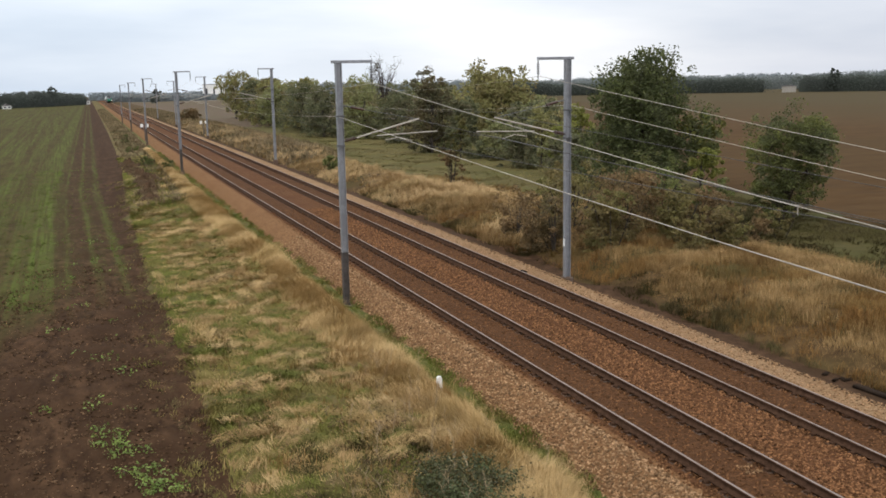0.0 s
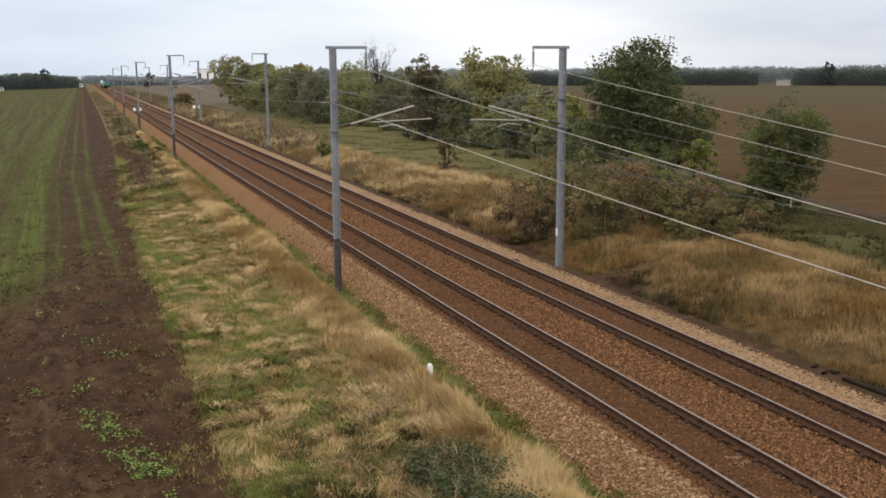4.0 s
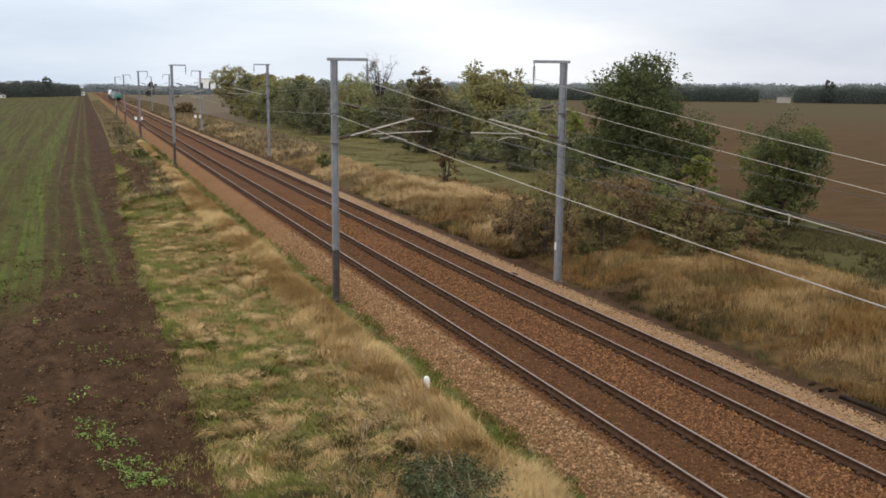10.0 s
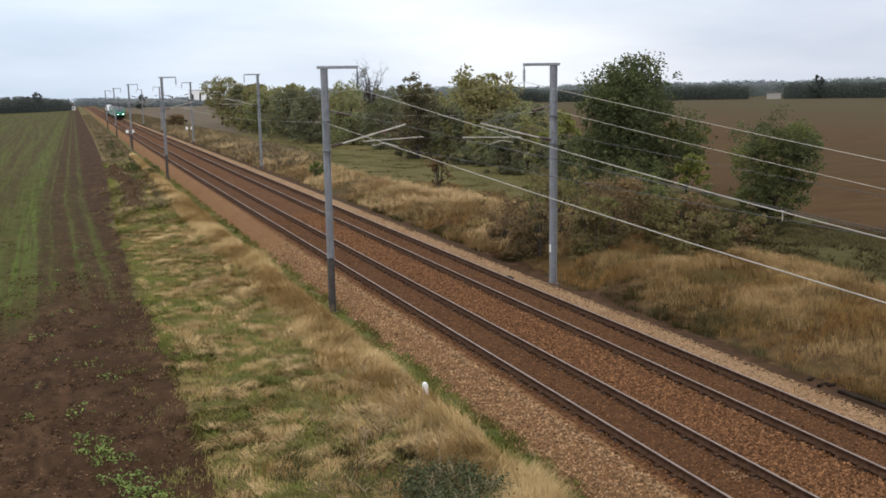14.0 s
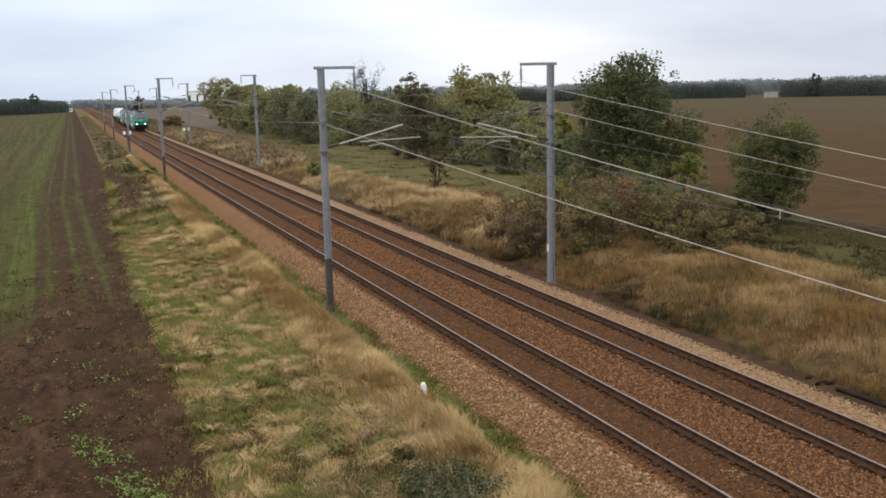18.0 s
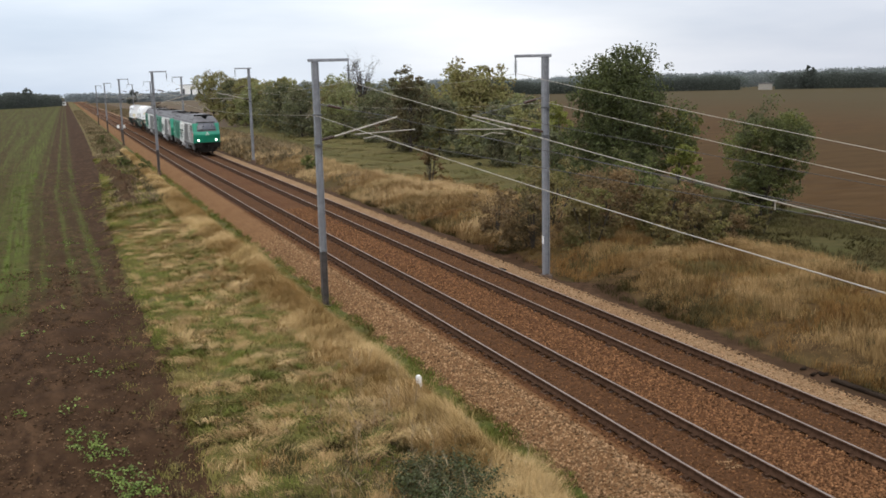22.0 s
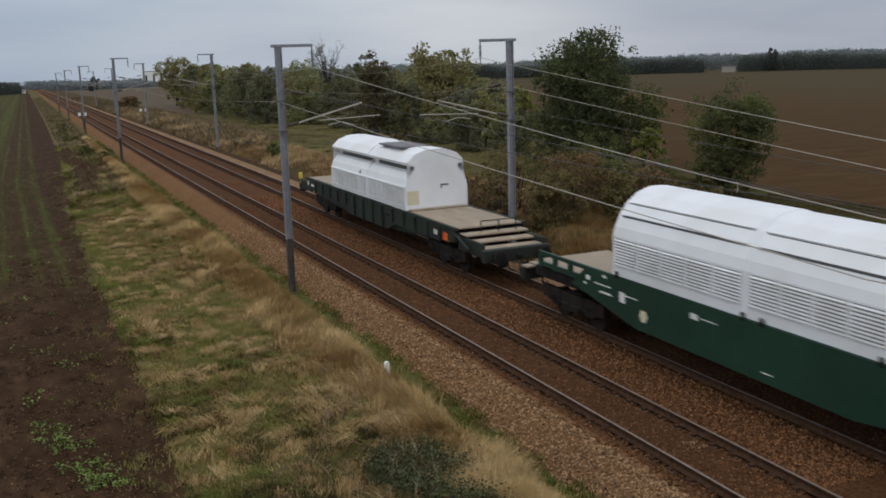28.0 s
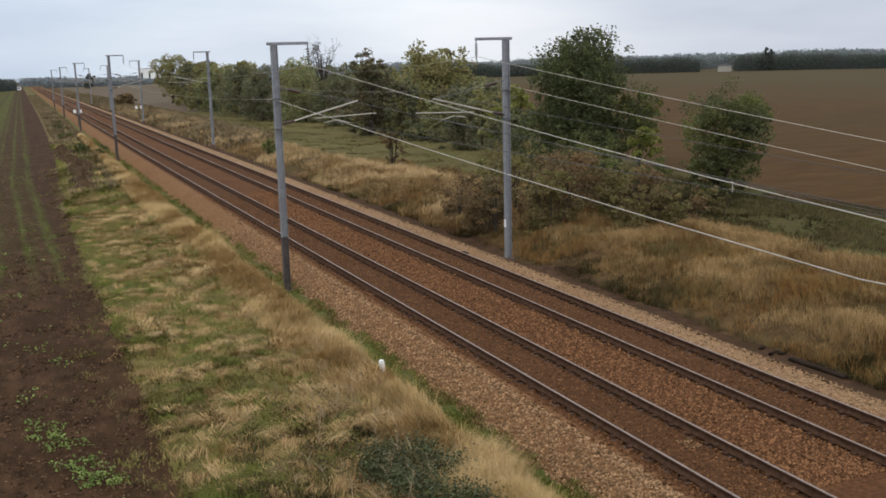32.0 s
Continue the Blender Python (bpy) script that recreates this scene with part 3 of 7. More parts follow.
def twin_block():
    """A French twin-block sleeper: two concrete blocks joined by a steel bar."""
    bm = bmesh.new()
    for s in (-1, 1):
        a, b = s * 0.42, s * 1.12
        extrude_profile(bm, [(a, -0.30), (b, -0.30), (b - s * 0.04, -0.207), (a + s * 0.05, -0.207)], -0.14, 0.14)
        for e in (-0.11, 0.11):
            box(bm, s * 0.7525 + e - 0.05, s * 0.7525 + e + 0.05, -0.06, 0.06, -0.21, -0.15, index=1)
    box(bm, -0.45, 0.45, -0.02, 0.02, -0.27, -0.225, index=1)
    me = bpy.data.meshes.new("sleeper")
    bmesh.ops.recalc_face_normals(bm, faces=bm.faces)
    bm.to_mesh(me)
    bm.free()
    me.materials.append(M["sleeper"])
    me.materials.append(M["rail"])
    return me


SLEEPER = twin_block()
for c in CENTRE:
    track = thing("railway_track", "railway track of rusty rails on concrete sleepers", "track", kind="structure")
    for s in (-0.7525, 0.7525):
        r = new("rail", sweep("rail", RAIL, [M["rail"], M["rail_head"]], RAIL_I, c + s))
        r.parent = track
    for i in range(190):
        y = 6 + i * 0.6
        ob = new("sleeper", SLEEPER)
        ob.parent = track
        ob.matrix_basis = pose(c + bend(y), y, track_z(y) - 0.016, 0, 0, -0.7 * (bend(y + 1) - bend(y)) * 57)

# ---- overhead line: masts and wires ----
XL, XR = 9.58, 18.38


def mast(foot):
    """A galvanised H-section mast; +x points over its track. foot: height of its rust-dusted lower length."""
    e = thing("catenary_mast", "grey galvanised steel catenary mast with top arm and bracket", "mast", group="catenary masts along the line")
    hsec = [(-0.115, -0.105), (-0.095, -0.105), (-0.095, -0.01), (0.095, -0.01), (0.095, -0.105), (0.115, -0.105), (0.115, 0.105), (0.095, 0.105), (0.095, 0.01), (-0.095, 0.01), (-0.095, 0.105), (-0.115, 0.105)]
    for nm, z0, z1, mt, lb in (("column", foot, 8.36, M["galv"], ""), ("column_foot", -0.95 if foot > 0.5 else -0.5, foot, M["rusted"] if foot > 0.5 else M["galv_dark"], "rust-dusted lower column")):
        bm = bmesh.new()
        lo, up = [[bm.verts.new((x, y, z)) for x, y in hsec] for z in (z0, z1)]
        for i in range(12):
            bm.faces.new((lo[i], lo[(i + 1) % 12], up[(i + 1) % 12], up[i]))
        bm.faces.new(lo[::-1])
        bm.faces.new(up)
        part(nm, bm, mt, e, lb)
    bm = bmesh.new()
    box(bm, -0.2, 0.2, -0.2, 0.2, -1.2, -0.76 if foot > 0.5 else -0.20, 0.04)
    part("footing", bm, M["sleeper"], e, "concrete footing")
    bm = bmesh.new()
    box(bm, -0.26, 1.30, -0.05, 0.05, 8.36, 8.47, 0.01)
    part("top_arm", bm, M["galv"], e)
    bm = bmesh.new()
    rod(bm, (1.27, 0, 8.36), (1.27, 0, 7.62), 0.022)
    for k in range(5):
        rod(bm, (1.27, 0, 8.22 - 0.09 * k), (1.27, 0, 8.18 - 0.09 * k), 0.06)
    part("suspension_insulator", bm, M["galv_dark"], e, "grey insulator string hanging from the arm")
    bm = bmesh.new()
    rod(bm, (0.12, 0, 5.50), (0.62, 0, 5.61), 0.035)
    for k in range(4):
        rod(bm, (0.22 + 0.09 * k, 0, 5.522 + 0.02 * k), (0.26 + 0.09 * k, 0, 5.531 + 0.02 * k), 0.075)
    part("bracket_insulator", bm, M["insulator"], e, "brown bracket insulator")
    bm = bmesh.new()
    rod(bm, (0.45, 0, 5.57), (3.12, 0, 6.24), 0.032)
    part("bracket_tube", bm, M["wire"], e)
    bm = bmesh.new()
    rod(bm, (0.12, 0, 6.82), (0.45, 0, 6.75), 0.02)
    rod(bm, (0.9, 0, 6.65), (3.0, 0, 6.24), 0.012)
    part("stay_wire", bm, M["galv_dark"], e)
    bm = bmesh.new()
    rod(bm, (0.42, 0, 6.755), (0.92, 0, 6.645), 0.05)
    part("stay_insulator", bm, M["insulator"], e, "brown stay insulator")
    bm = bmesh.new()
    rod(bm, (1.42, 0, 5.66), (3.85, 0, 5.74), 0.022)
    part("registration_tube", bm, M["wire"], e)
    bm = bmesh.new()
    rod(bm, (1.75, 0, 5.48), (2.3, 0, 5.56), 0.016)
    rod(bm, (2.3, 0, 5.56), (2.8, 0, 5.42), 0.016)
    part("steady_arm", bm, M["wire"], e)
    for z in (6.43, 5.34):
        bm = bmesh.new()
        box(bm, -0.14, 0.14, -0.135, 0.135, z - 0.03, z + 0.03)
        part("clamp", bm, M["galv_dark"], e)
    return e


def mast_lift(side, y):
    """The masts farther along stand a little higher against the rails."""
    return (0.0 if y < 60 else 0.28) if side < 0 else (0.0 if y < 60 else 0.42)


def mast_pose(side, y):
    x = (XL if side < 0 else XR) + bend(y)
    return pose(x, y, track_z(y) + mast_lift(side, y), 0, 0, 0 if side < 0 else 180)


ML = [35.9 + 54.4 * k if k < 1 else 40.2 + 54.8 * k for k in range(-1, 5)]
MR = [34.6 + 54.4 * k if k < 1 else 38.8 + 56.0 * k for k in range(-1, 5)]
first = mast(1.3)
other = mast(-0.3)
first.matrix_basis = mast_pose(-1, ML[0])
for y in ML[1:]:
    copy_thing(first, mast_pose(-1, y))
other.matrix_basis = mast_pose(1, MR[0])
for y in MR[1:]:
    m2 = copy_thing(other, mast_pose(1, y))
    if abs(y - 34.6) < 0.1:
        bm = bmesh.new()
        box(bm, 0.125, 0.135, -0.07, 0.07, 1.05, 1.35)
        part("number_plate", bm, M["white"], m2, "small white plate on the mast")


def wire(name, label, stations, xz, sag, material, r):
    """A wire hung from station to station; xz: its place at a station (x from the near mast row, z)."""
    ring = [(math.cos(a) * r, math.sin(a) * r) for a in [2 * math.pi * k / 5 for k in range(5)]]
    vs, fs = [], []
    pts = []
    for a, b in zip(stations[:-1], stations[1:]):
        for k in range(12):
            u = k / 12
            y = a + (b - a) * u
            xa, xb = xz[0] + bend(a), xz[0] + bend(b)
            side = -1 if stations is ML else 1
            za, zb = xz[1] + track_z(a) + mast_lift(side, a), xz[1] + track_z(b) + mast_lift(side, b)
            drop = sag * (1 - abs(1 - 2 * u) ** 1.15) if a < 0 else sag * 0.4 * 4 * u * (1 - u)
            pts.append((xa + (xb - xa) * u, y, za + (zb - za) * u - drop))
    for x, y, z in pts:
        grow = 1.0 if y < 36 else 0.45
        vs += [(x + c * grow, y, z + s * grow) for c, s in ring]
    for j in range(len(pts) - 1):
        for i in range(5):
            fs.append((j * 5 + i, j * 5 + (i + 1) % 5, (j + 1) * 5 + (i + 1) % 5, (j + 1) * 5 + i))
    ob = new(name, fast_mesh(name, vs, fs, [material], smooth=True))
    return tagged(ob, label, "wire", group="overhead wires")


FEED = "pale aluminium wire sagging between the mast arms"
EARTH = "pale earth wire clamped to the masts"
feeder = wire("feeder_wire", FEED, ML, (XL + 1.27, 7.62), 2.1, M["wire"], 0.010)
bm = bmesh.new()
rod(bm, (XL + 1.27, 12.64, 5.75), (XL + 1.27, 12.56, 5.743), 0.016, seg=8)
rod(bm, (XL + 1.27, 12.6, 5.74), (XL + 1.27, 12.6, 5.60), 0.010, seg=8)
part("splice_clamp", bm, M["wire"], feeder, "pale clamp hanging on the wire")
wire("feeder_wire", FEED, MR, (XR - 1.2, 7.75), 2.5, M["wire"], 0.0095)
wire("earth_wire", EARTH, ML, (XL - 0.1, 6.43), 1.32, M["wire"], 0.010)
wire("earth_wire", EARTH, MR, (XR + 0.1, 6.62), 2.2, M["wire"], 0.0095)
for st, xs, zs in ((ML, (12.6, 12.05), (6.2, 5.42)), (MR, (15.2, 15.35), (6.45, 5.5))):
    wire("messenger_wire", "thin dark messenger wire above the track", st, (xs[0], zs[0]), 0.9 if st is ML else 1.2, M["wire_dark"], 0.009)
    wire("contact_wire", "thin dark contact wire above the track", st, (xs[1], zs[1]), 0.05 if st is ML else 0.95, M["wire_dark"], 0.009)

# ---- plants ----


def cards(centres, size, rand, flat=0.0, stretch=1.0):
    """Small pointed leaves at the centres: verts and quads."""
    n = len(centres)
    d = rand.normal(size=(n, 3))
    d[:, 2] *= (1 - flat)
    d /= np.linalg.norm(d, axis=1)[:, None] + 1e-9
    o = rand.normal(size=(n, 3))
    o -= (o * d).sum(1)[:, None] * d
    o /= np.linalg.norm(o, axis=1)[:, None] + 1e-9
    s = size * rand.uniform(0.6, 1.35, (n, 1))
    a, b = d * s * 0.5 * stretch, o * s * 0.32
    v = np.stack([centres - a, centres + b - 0.1 * a, centres + a, centres - b - 0.1 * a], 1).reshape(-1, 3)
    f = np.arange(n * 4).reshape(n, 4)
    return v, f


def crown_points(rand, lobes, n, shell=0.55):
    """Points in clumps near the skin of a set of ellipsoid lobes (centre, radii)."""
    vol = np.array([l[1][0] * l[1][1] * l[1][2] for l in lobes]) ** 0.7
    which = rand.choice(len(lobes), size=max(8, n // 38), p=vol / vol.sum())
    d = rand.normal(size=(len(which), 3))
    d /= np.linalg.norm(d, axis=1)[:, None]
    rr = shell + (1 - shell) * rand.uniform(0, 1, (len(which), 1)) ** 0.5
    c = np.array([lobes[k][0] for k in which]) + d * rr * np.array([lobes[k][1] for k in which])
    rad = np.array([min(lobes[k][1]) for k in which])[:, None] * rand.uniform(0.14, 0.34, (len(which), 1))
    idx = rand.integers(0, len(which), n)
    o = rand.normal(size=(n, 3))
    o *= rand.uniform(0, 1, (n, 1)) ** 0.4 / np.linalg.norm(o, axis=1)[:, None]
    return c[idx] + o * 1.45 * rad[idx] * np.array([1, 1, 0.75])


def tree(name, label, category, x, y, h, w, leaf, n, seed, size=0.3, kind_of="round", trunk=None, group="", bare=False, lobes_n=9, base=0.12, sprigs=0):
    """Tapered trunk and limbs, a crown of clumped leaves."""
    rand = np.random.default_rng(seed)
    z0 = ground_z(x, y)
    e = thing(name, label, category, pose(x, y, z0 - 0.1, 0, 0, rand.uniform(0, 360)), group)
    r = trunk or 0.022 * h
    lobes = []
    for k in range(lobes_n):
        if kind_of == "round":
            u = rand.uniform(base, 0.86)
            prof = math.sin(math.pi * min(1, 0.22 + 0.80 * (u - base) / (1 - base))) ** 0.7
        elif kind_of == "cone":
            u = rand.uniform(base, 0.9)
            prof = 1.05 - u
        elif kind_of == "spade":
            u = rand.uniform(base, 0.9)
            prof = min(1.0, (1.10 - u) * 1.7)
        elif kind_of == "vase":
            u = rand.uniform(base, 0.84)
            prof = 0.62 + 0.5 * u
        else:
            u = rand.uniform(base, 0.75)
            prof = 0.8
        a = rand.uniform(0, 2 * math.pi)
        rr = w * 0.5 * prof * rand.uniform(0.25, 0.72)
        q = w * rand.uniform(0.16, 0.27)
        lobes.append(((rr * math.cos(a), rr * math.sin(a), u * h), (q, q, min(q * rand.uniform(0.8, 1.2), h * (1.02 - u)))))
    for k in range(sprigs):
        # upright shoots that break the outline of the crown
        a, u = rand.uniform(0, 2 * math.pi), rand.uniform(0.45, 0.97)
        rr = w * 0.5 * min(1.0, (1.04 - u) * 1.5) * rand.uniform(0.55, 0.85)
        lobes.append(((rr * math.cos(a), rr * math.sin(a), u * h - 0.4), (0.55, 0.55, rand.uniform(0.8, 1.3))))
    if kind_of == "round":
        lobes.append(((0, 0, h * 0.55), (w * 0.3, w * 0.3, h * 0.3)))
        lobes.append(((0.05 * w, 0, h * 0.84), (w * 0.16, w * 0.16, h * 0.15)))
    if kind_of == "cone":
        lobes.append(((0, 0, h * 0.84), (w * 0.14, w * 0.14, h * 0.16)))
        lobes.append(((0, 0, h * 0.4), (w * 0.34, w * 0.34, h * 0.36)))
    bm = bmesh.new()
    stems = 1 if kind_of not in ("shrub", "vase") else 5
    for s in range(stems):
        lean = 0 if stems == 1 else 0.25 * w
        a = rand.uniform(0, 6.28)
        rod(bm, (lean * 0.2 * math.cos(a), lean * 0.2 * math.sin(a), -0.2), (lean * math.cos(a), lean * math.sin(a), h * (0.8 if bare else 0.62)), r if stems == 1 else r * 0.5, r * 0.25, 7)
    part("trunk", bm, M["bark"], e)
    bm = bmesh.new()
    for c, q in lobes:
        z = c[2] * rand.uniform(0.35, 0.6)
        rod(bm, (0, 0, z), Vector(c) * (1.0 if bare else 0.9), r * 0.45, r * 0.1, 5)
        for k in range(5 if bare else 2):
            t = Vector(c) + Vector(rand.normal(size=3)) * q[0] * (0.5 if bare else 0.3) + Vector((0, 0, 0.5 * q[0] if bare else 0))
            rod(bm, c, t, r * 0.13, r * 0.03, 4)
            if bare:
                for j in range(4):
                    rod(bm, t, t + Vector(rand.normal(size=3)) * q[0] * 0.28 + Vector((0, 0, 0.32)), r * 0.06, r * 0.02, 3)
    part("branch", bm, M["bark"], e)
    if n:
        v, f = cards(crown_points(rand, lobes, n), size, rand, 0.2)
        v[:, 2] = np.maximum(v[:, 2], 0.02)
        ob = new("crown", fast_mesh("crown", v, f, [leaf]))
        ob.parent = e
    return e


tree("tree", "tall dark green broadleaf tree above the thicket", "tree", 39.6, 62.5, 10.2, 10.0, M["leaf_tall"], 52000, 11, 0.215, "spade", lobes_n=34, base=0.04, sprigs=16)
tree("sapling", "yellow-green bush beside the tall tree", "bush", 41.0, 74.5, 6.2, 5.0, M["leaf_yellow"], 3600, 12, 0.28, base=0.03)
tree("sapling", "yellowing bush leaning from the tall tree", "bush", 44.0, 61.5, 6.0, 4.2, M["leaf_yellow"], 2600, 16, 0.28, base=0.2)
tree("sapling", "thin yellowing sapling beside the tall tree", "bush", 39.8, 55.8, 4.0, 2.6, M["leaf_yellow"], 1800, 13, 0.22, base=0.1)
tree("large_bush", "flat-topped grey-green bush with several stems at the field edge", "bush", 37.6, 44.6, 7.0, 5.2, M["leaf_grey"], 22000, 14, 0.14, "vase", lobes_n=26, base=0.18, sprigs=0)
for i, (x, y, h, w, lf, n) in enumerate(((21.6, 41.8, 3.0, 3.8, "leaf_russet", 4200), (23.4, 39.6, 3.2, 3.8, "leaf_thicket", 4600), (25.4, 41.4, 3.7, 4.2, "leaf_russet", 4800), (27.4, 40.2, 3.2, 3.8, "leaf_thicket", 4400),
                                          (29.4, 41.0, 3.0, 3.8, "leaf_russet", 4000), (24.2, 45.0, 3.8, 4.8, "leaf_thicket", 4400), (28.0, 45.4, 3.8, 5.0, "leaf_russet", 4600), (31.8, 43.6, 3.2, 3.4, "leaf_dark", 3400),
                                          (21.8, 46.4, 2.8, 3.6, "leaf_russet", 2600), (26.2, 37.7, 2.0, 2.6, "leaf_thicket", 2200), (32.0, 49.0, 3.6, 4.8, "leaf_green", 3000), (34.4, 54.0, 4.0, 5.2, "leaf_dark", 3200),
                                          (28.6, 38.2, 2.2, 2.8, "leaf_thicket", 2400), (30.8, 38.9, 2.0, 2.6, "leaf_russet", 2000), (28.0, 50.5, 3.4, 5.0, "leaf_thicket", 2600), (33.6, 40.2, 1.6, 2.4, "leaf_thicket", 1600))):
    tree("shrub", "tangled autumn shrub with browning leaves" if lf == "leaf_russet" else "dense green shrub in the lineside thicket" if lf in ("leaf_dark", "leaf_green") else "olive-brown shrub in the lineside thicket", "shrub", x, y, h, w, M[lf], n, 30 + i, 0.15, "shrub", group="lineside thicket", lobes_n=10, base=0.05)
tree("conifer", "narrow dark tree with a brown top", "tree", 39.0, 105.7, 9.6, 6.4, M["leaf_brown"], 7000, 51, 0.30, base=0.03, lobes_n=14)
tree("conifer", "narrow dark green tree beside a taller one", "tree", 41.5, 103.0, 6.8, 5.2, M["leaf_belt_dark"], 4600, 52, 0.32, base=0.03)
tree("shrub", "small dark bush on the verge", "shrub", 27.8, 71.0, 3.2, 2.0, M["leaf_russet"], 2000, 53, 0.18, "shrub", base=0.03)
tree("shrub", "small dark bush on the verge", "shrub", 22.3, 86.2, 1.7, 2.6, M["leaf_green"], 1600, 54, 0.18, "shrub", base=0.03)
tree("ivy_clad_tree", "half-dead ivy-clad tree with broken top", "tree", 39.2, 97.5, 4.8, 3.0, M["leaf_olive"], 2200, 55, 0.24, "cone")
tree("tree", "spreading yellow-green tree behind the line", "tree", 55.0, 122.0, 10.2, 14.0, M["leaf_belt_olive"], 11000, 56, 0.45, lobes_n=16, base=0.05)
tree("tree", "dense green tree behind the line", "tree", 52.5, 106.0, 6.4, 9.0, M["leaf_belt_green"], 6000, 57, 0.36, base=0.03)
tree("tree", "dense green tree behind the line", "tree", 47.0, 92.0, 6.0, 8.0, M["leaf_belt_dark"], 5600, 58, 0.34, base=0.03)
tree("tree", "dense dark tree behind the line", "tree", 45.0, 118.0, 7.6, 8.5, M["leaf_belt_dark"], 5000, 59, 0.40, base=0.03)
tree("tree", "bare-topped tree with sparse twigs", "tree", 47.2, 149.5, 12.4, 7.0, M["leaf_brown"], 160, 60, 0.20, bare=True, lobes_n=22, base=0.55)
for i, (x, y, h, w, lf) in enumerate(((39.6, 134.0, 9.4, 8.6, "leaf_green"), (44.5, 131.0, 8.6, 8.6, "leaf_dark"), (48.5, 126.0, 8.0, 7.6, "leaf_olive"), (35.3, 141.0, 8.2, 7.4, "leaf_dark"), (38.6, 168.0, 9.2, 9.0, "leaf_olive"),
                                      (36.0, 158.0, 8.4, 7.6, "leaf_dark"), (40.0, 201.0, 10.8, 6.8, "leaf_dark"), (38.0, 186.0, 9.0, 8.0, "leaf_green"), (40.8, 252.0, 12.2, 11.5, "leaf_olive"), (46.0, 240.0, 10.0, 9.5, "leaf_green"), (43.0, 215.0, 9.4, 8.6, "leaf_olive"), (52.0, 140.0, 8.6, 9.0, "leaf_green"), (60.0, 135.0, 8.6, 9.0, "leaf_green"),
                                      (41.5, 229.0, 10.4, 9.0, "leaf_olive"), (39.0, 212.0, 9.6, 8.0, "leaf_dark"), (38.6, 194.0, 9.6, 8.0, "leaf_olive"), (41.0, 176.0, 9.0, 8.6, "leaf_green"), (42.5, 152.0, 8.8, 8.6, "leaf_olive"))):
    far = 1.07
    top = 7.95 + (ground_z(x, y) + h - 7.95) * far
    x, y = x * far, y * far
    # the belt takes the haze-paled copies of its leaf colours
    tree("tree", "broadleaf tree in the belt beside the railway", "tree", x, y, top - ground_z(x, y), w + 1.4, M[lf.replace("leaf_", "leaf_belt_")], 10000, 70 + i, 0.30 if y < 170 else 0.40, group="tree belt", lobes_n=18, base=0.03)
for i in range(18):
    y = 96 + i * 10.5
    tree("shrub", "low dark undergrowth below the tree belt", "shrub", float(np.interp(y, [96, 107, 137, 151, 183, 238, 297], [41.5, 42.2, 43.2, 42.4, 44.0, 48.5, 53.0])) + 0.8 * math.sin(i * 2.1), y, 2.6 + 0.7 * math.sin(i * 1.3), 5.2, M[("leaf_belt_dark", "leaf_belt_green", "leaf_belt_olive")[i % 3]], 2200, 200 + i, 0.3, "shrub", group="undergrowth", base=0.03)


for i, (x, y, h, w, lf) in enumerate(((38.4, 71.5, 4.0, 5.0, "leaf_belt_dark"), (40.2, 77.0, 4.6, 5.6, "leaf_belt_green"), (39.6, 83.5, 4.8, 5.2, "leaf_belt_dark"), (43.0, 86.0, 5.4, 6.4, "leaf_belt_olive"), (44.6, 95.0, 6.0, 7.0, "leaf_belt_dark"), (41.8, 92.5, 4.6, 5.0, "leaf_belt_green"))):
    tree("tree", "low dense tree behind the dry verge", "tree", x, y, h, w, M[lf], 4200, 240 + i, 0.26, group="low trees behind the verge", lobes_n=12, base=0.03)


def skyline(s):
    """Rounded crowns side by side, some taller."""
    return 0.66 + 0.17 * np.abs(np.sin(s * 0.21 + 1.5 * np.sin(s * 0.053))) + 0.10 * np.sin(s * 0.041 + 1) + 0.06 * np.abs(np.sin(s * 0.57))


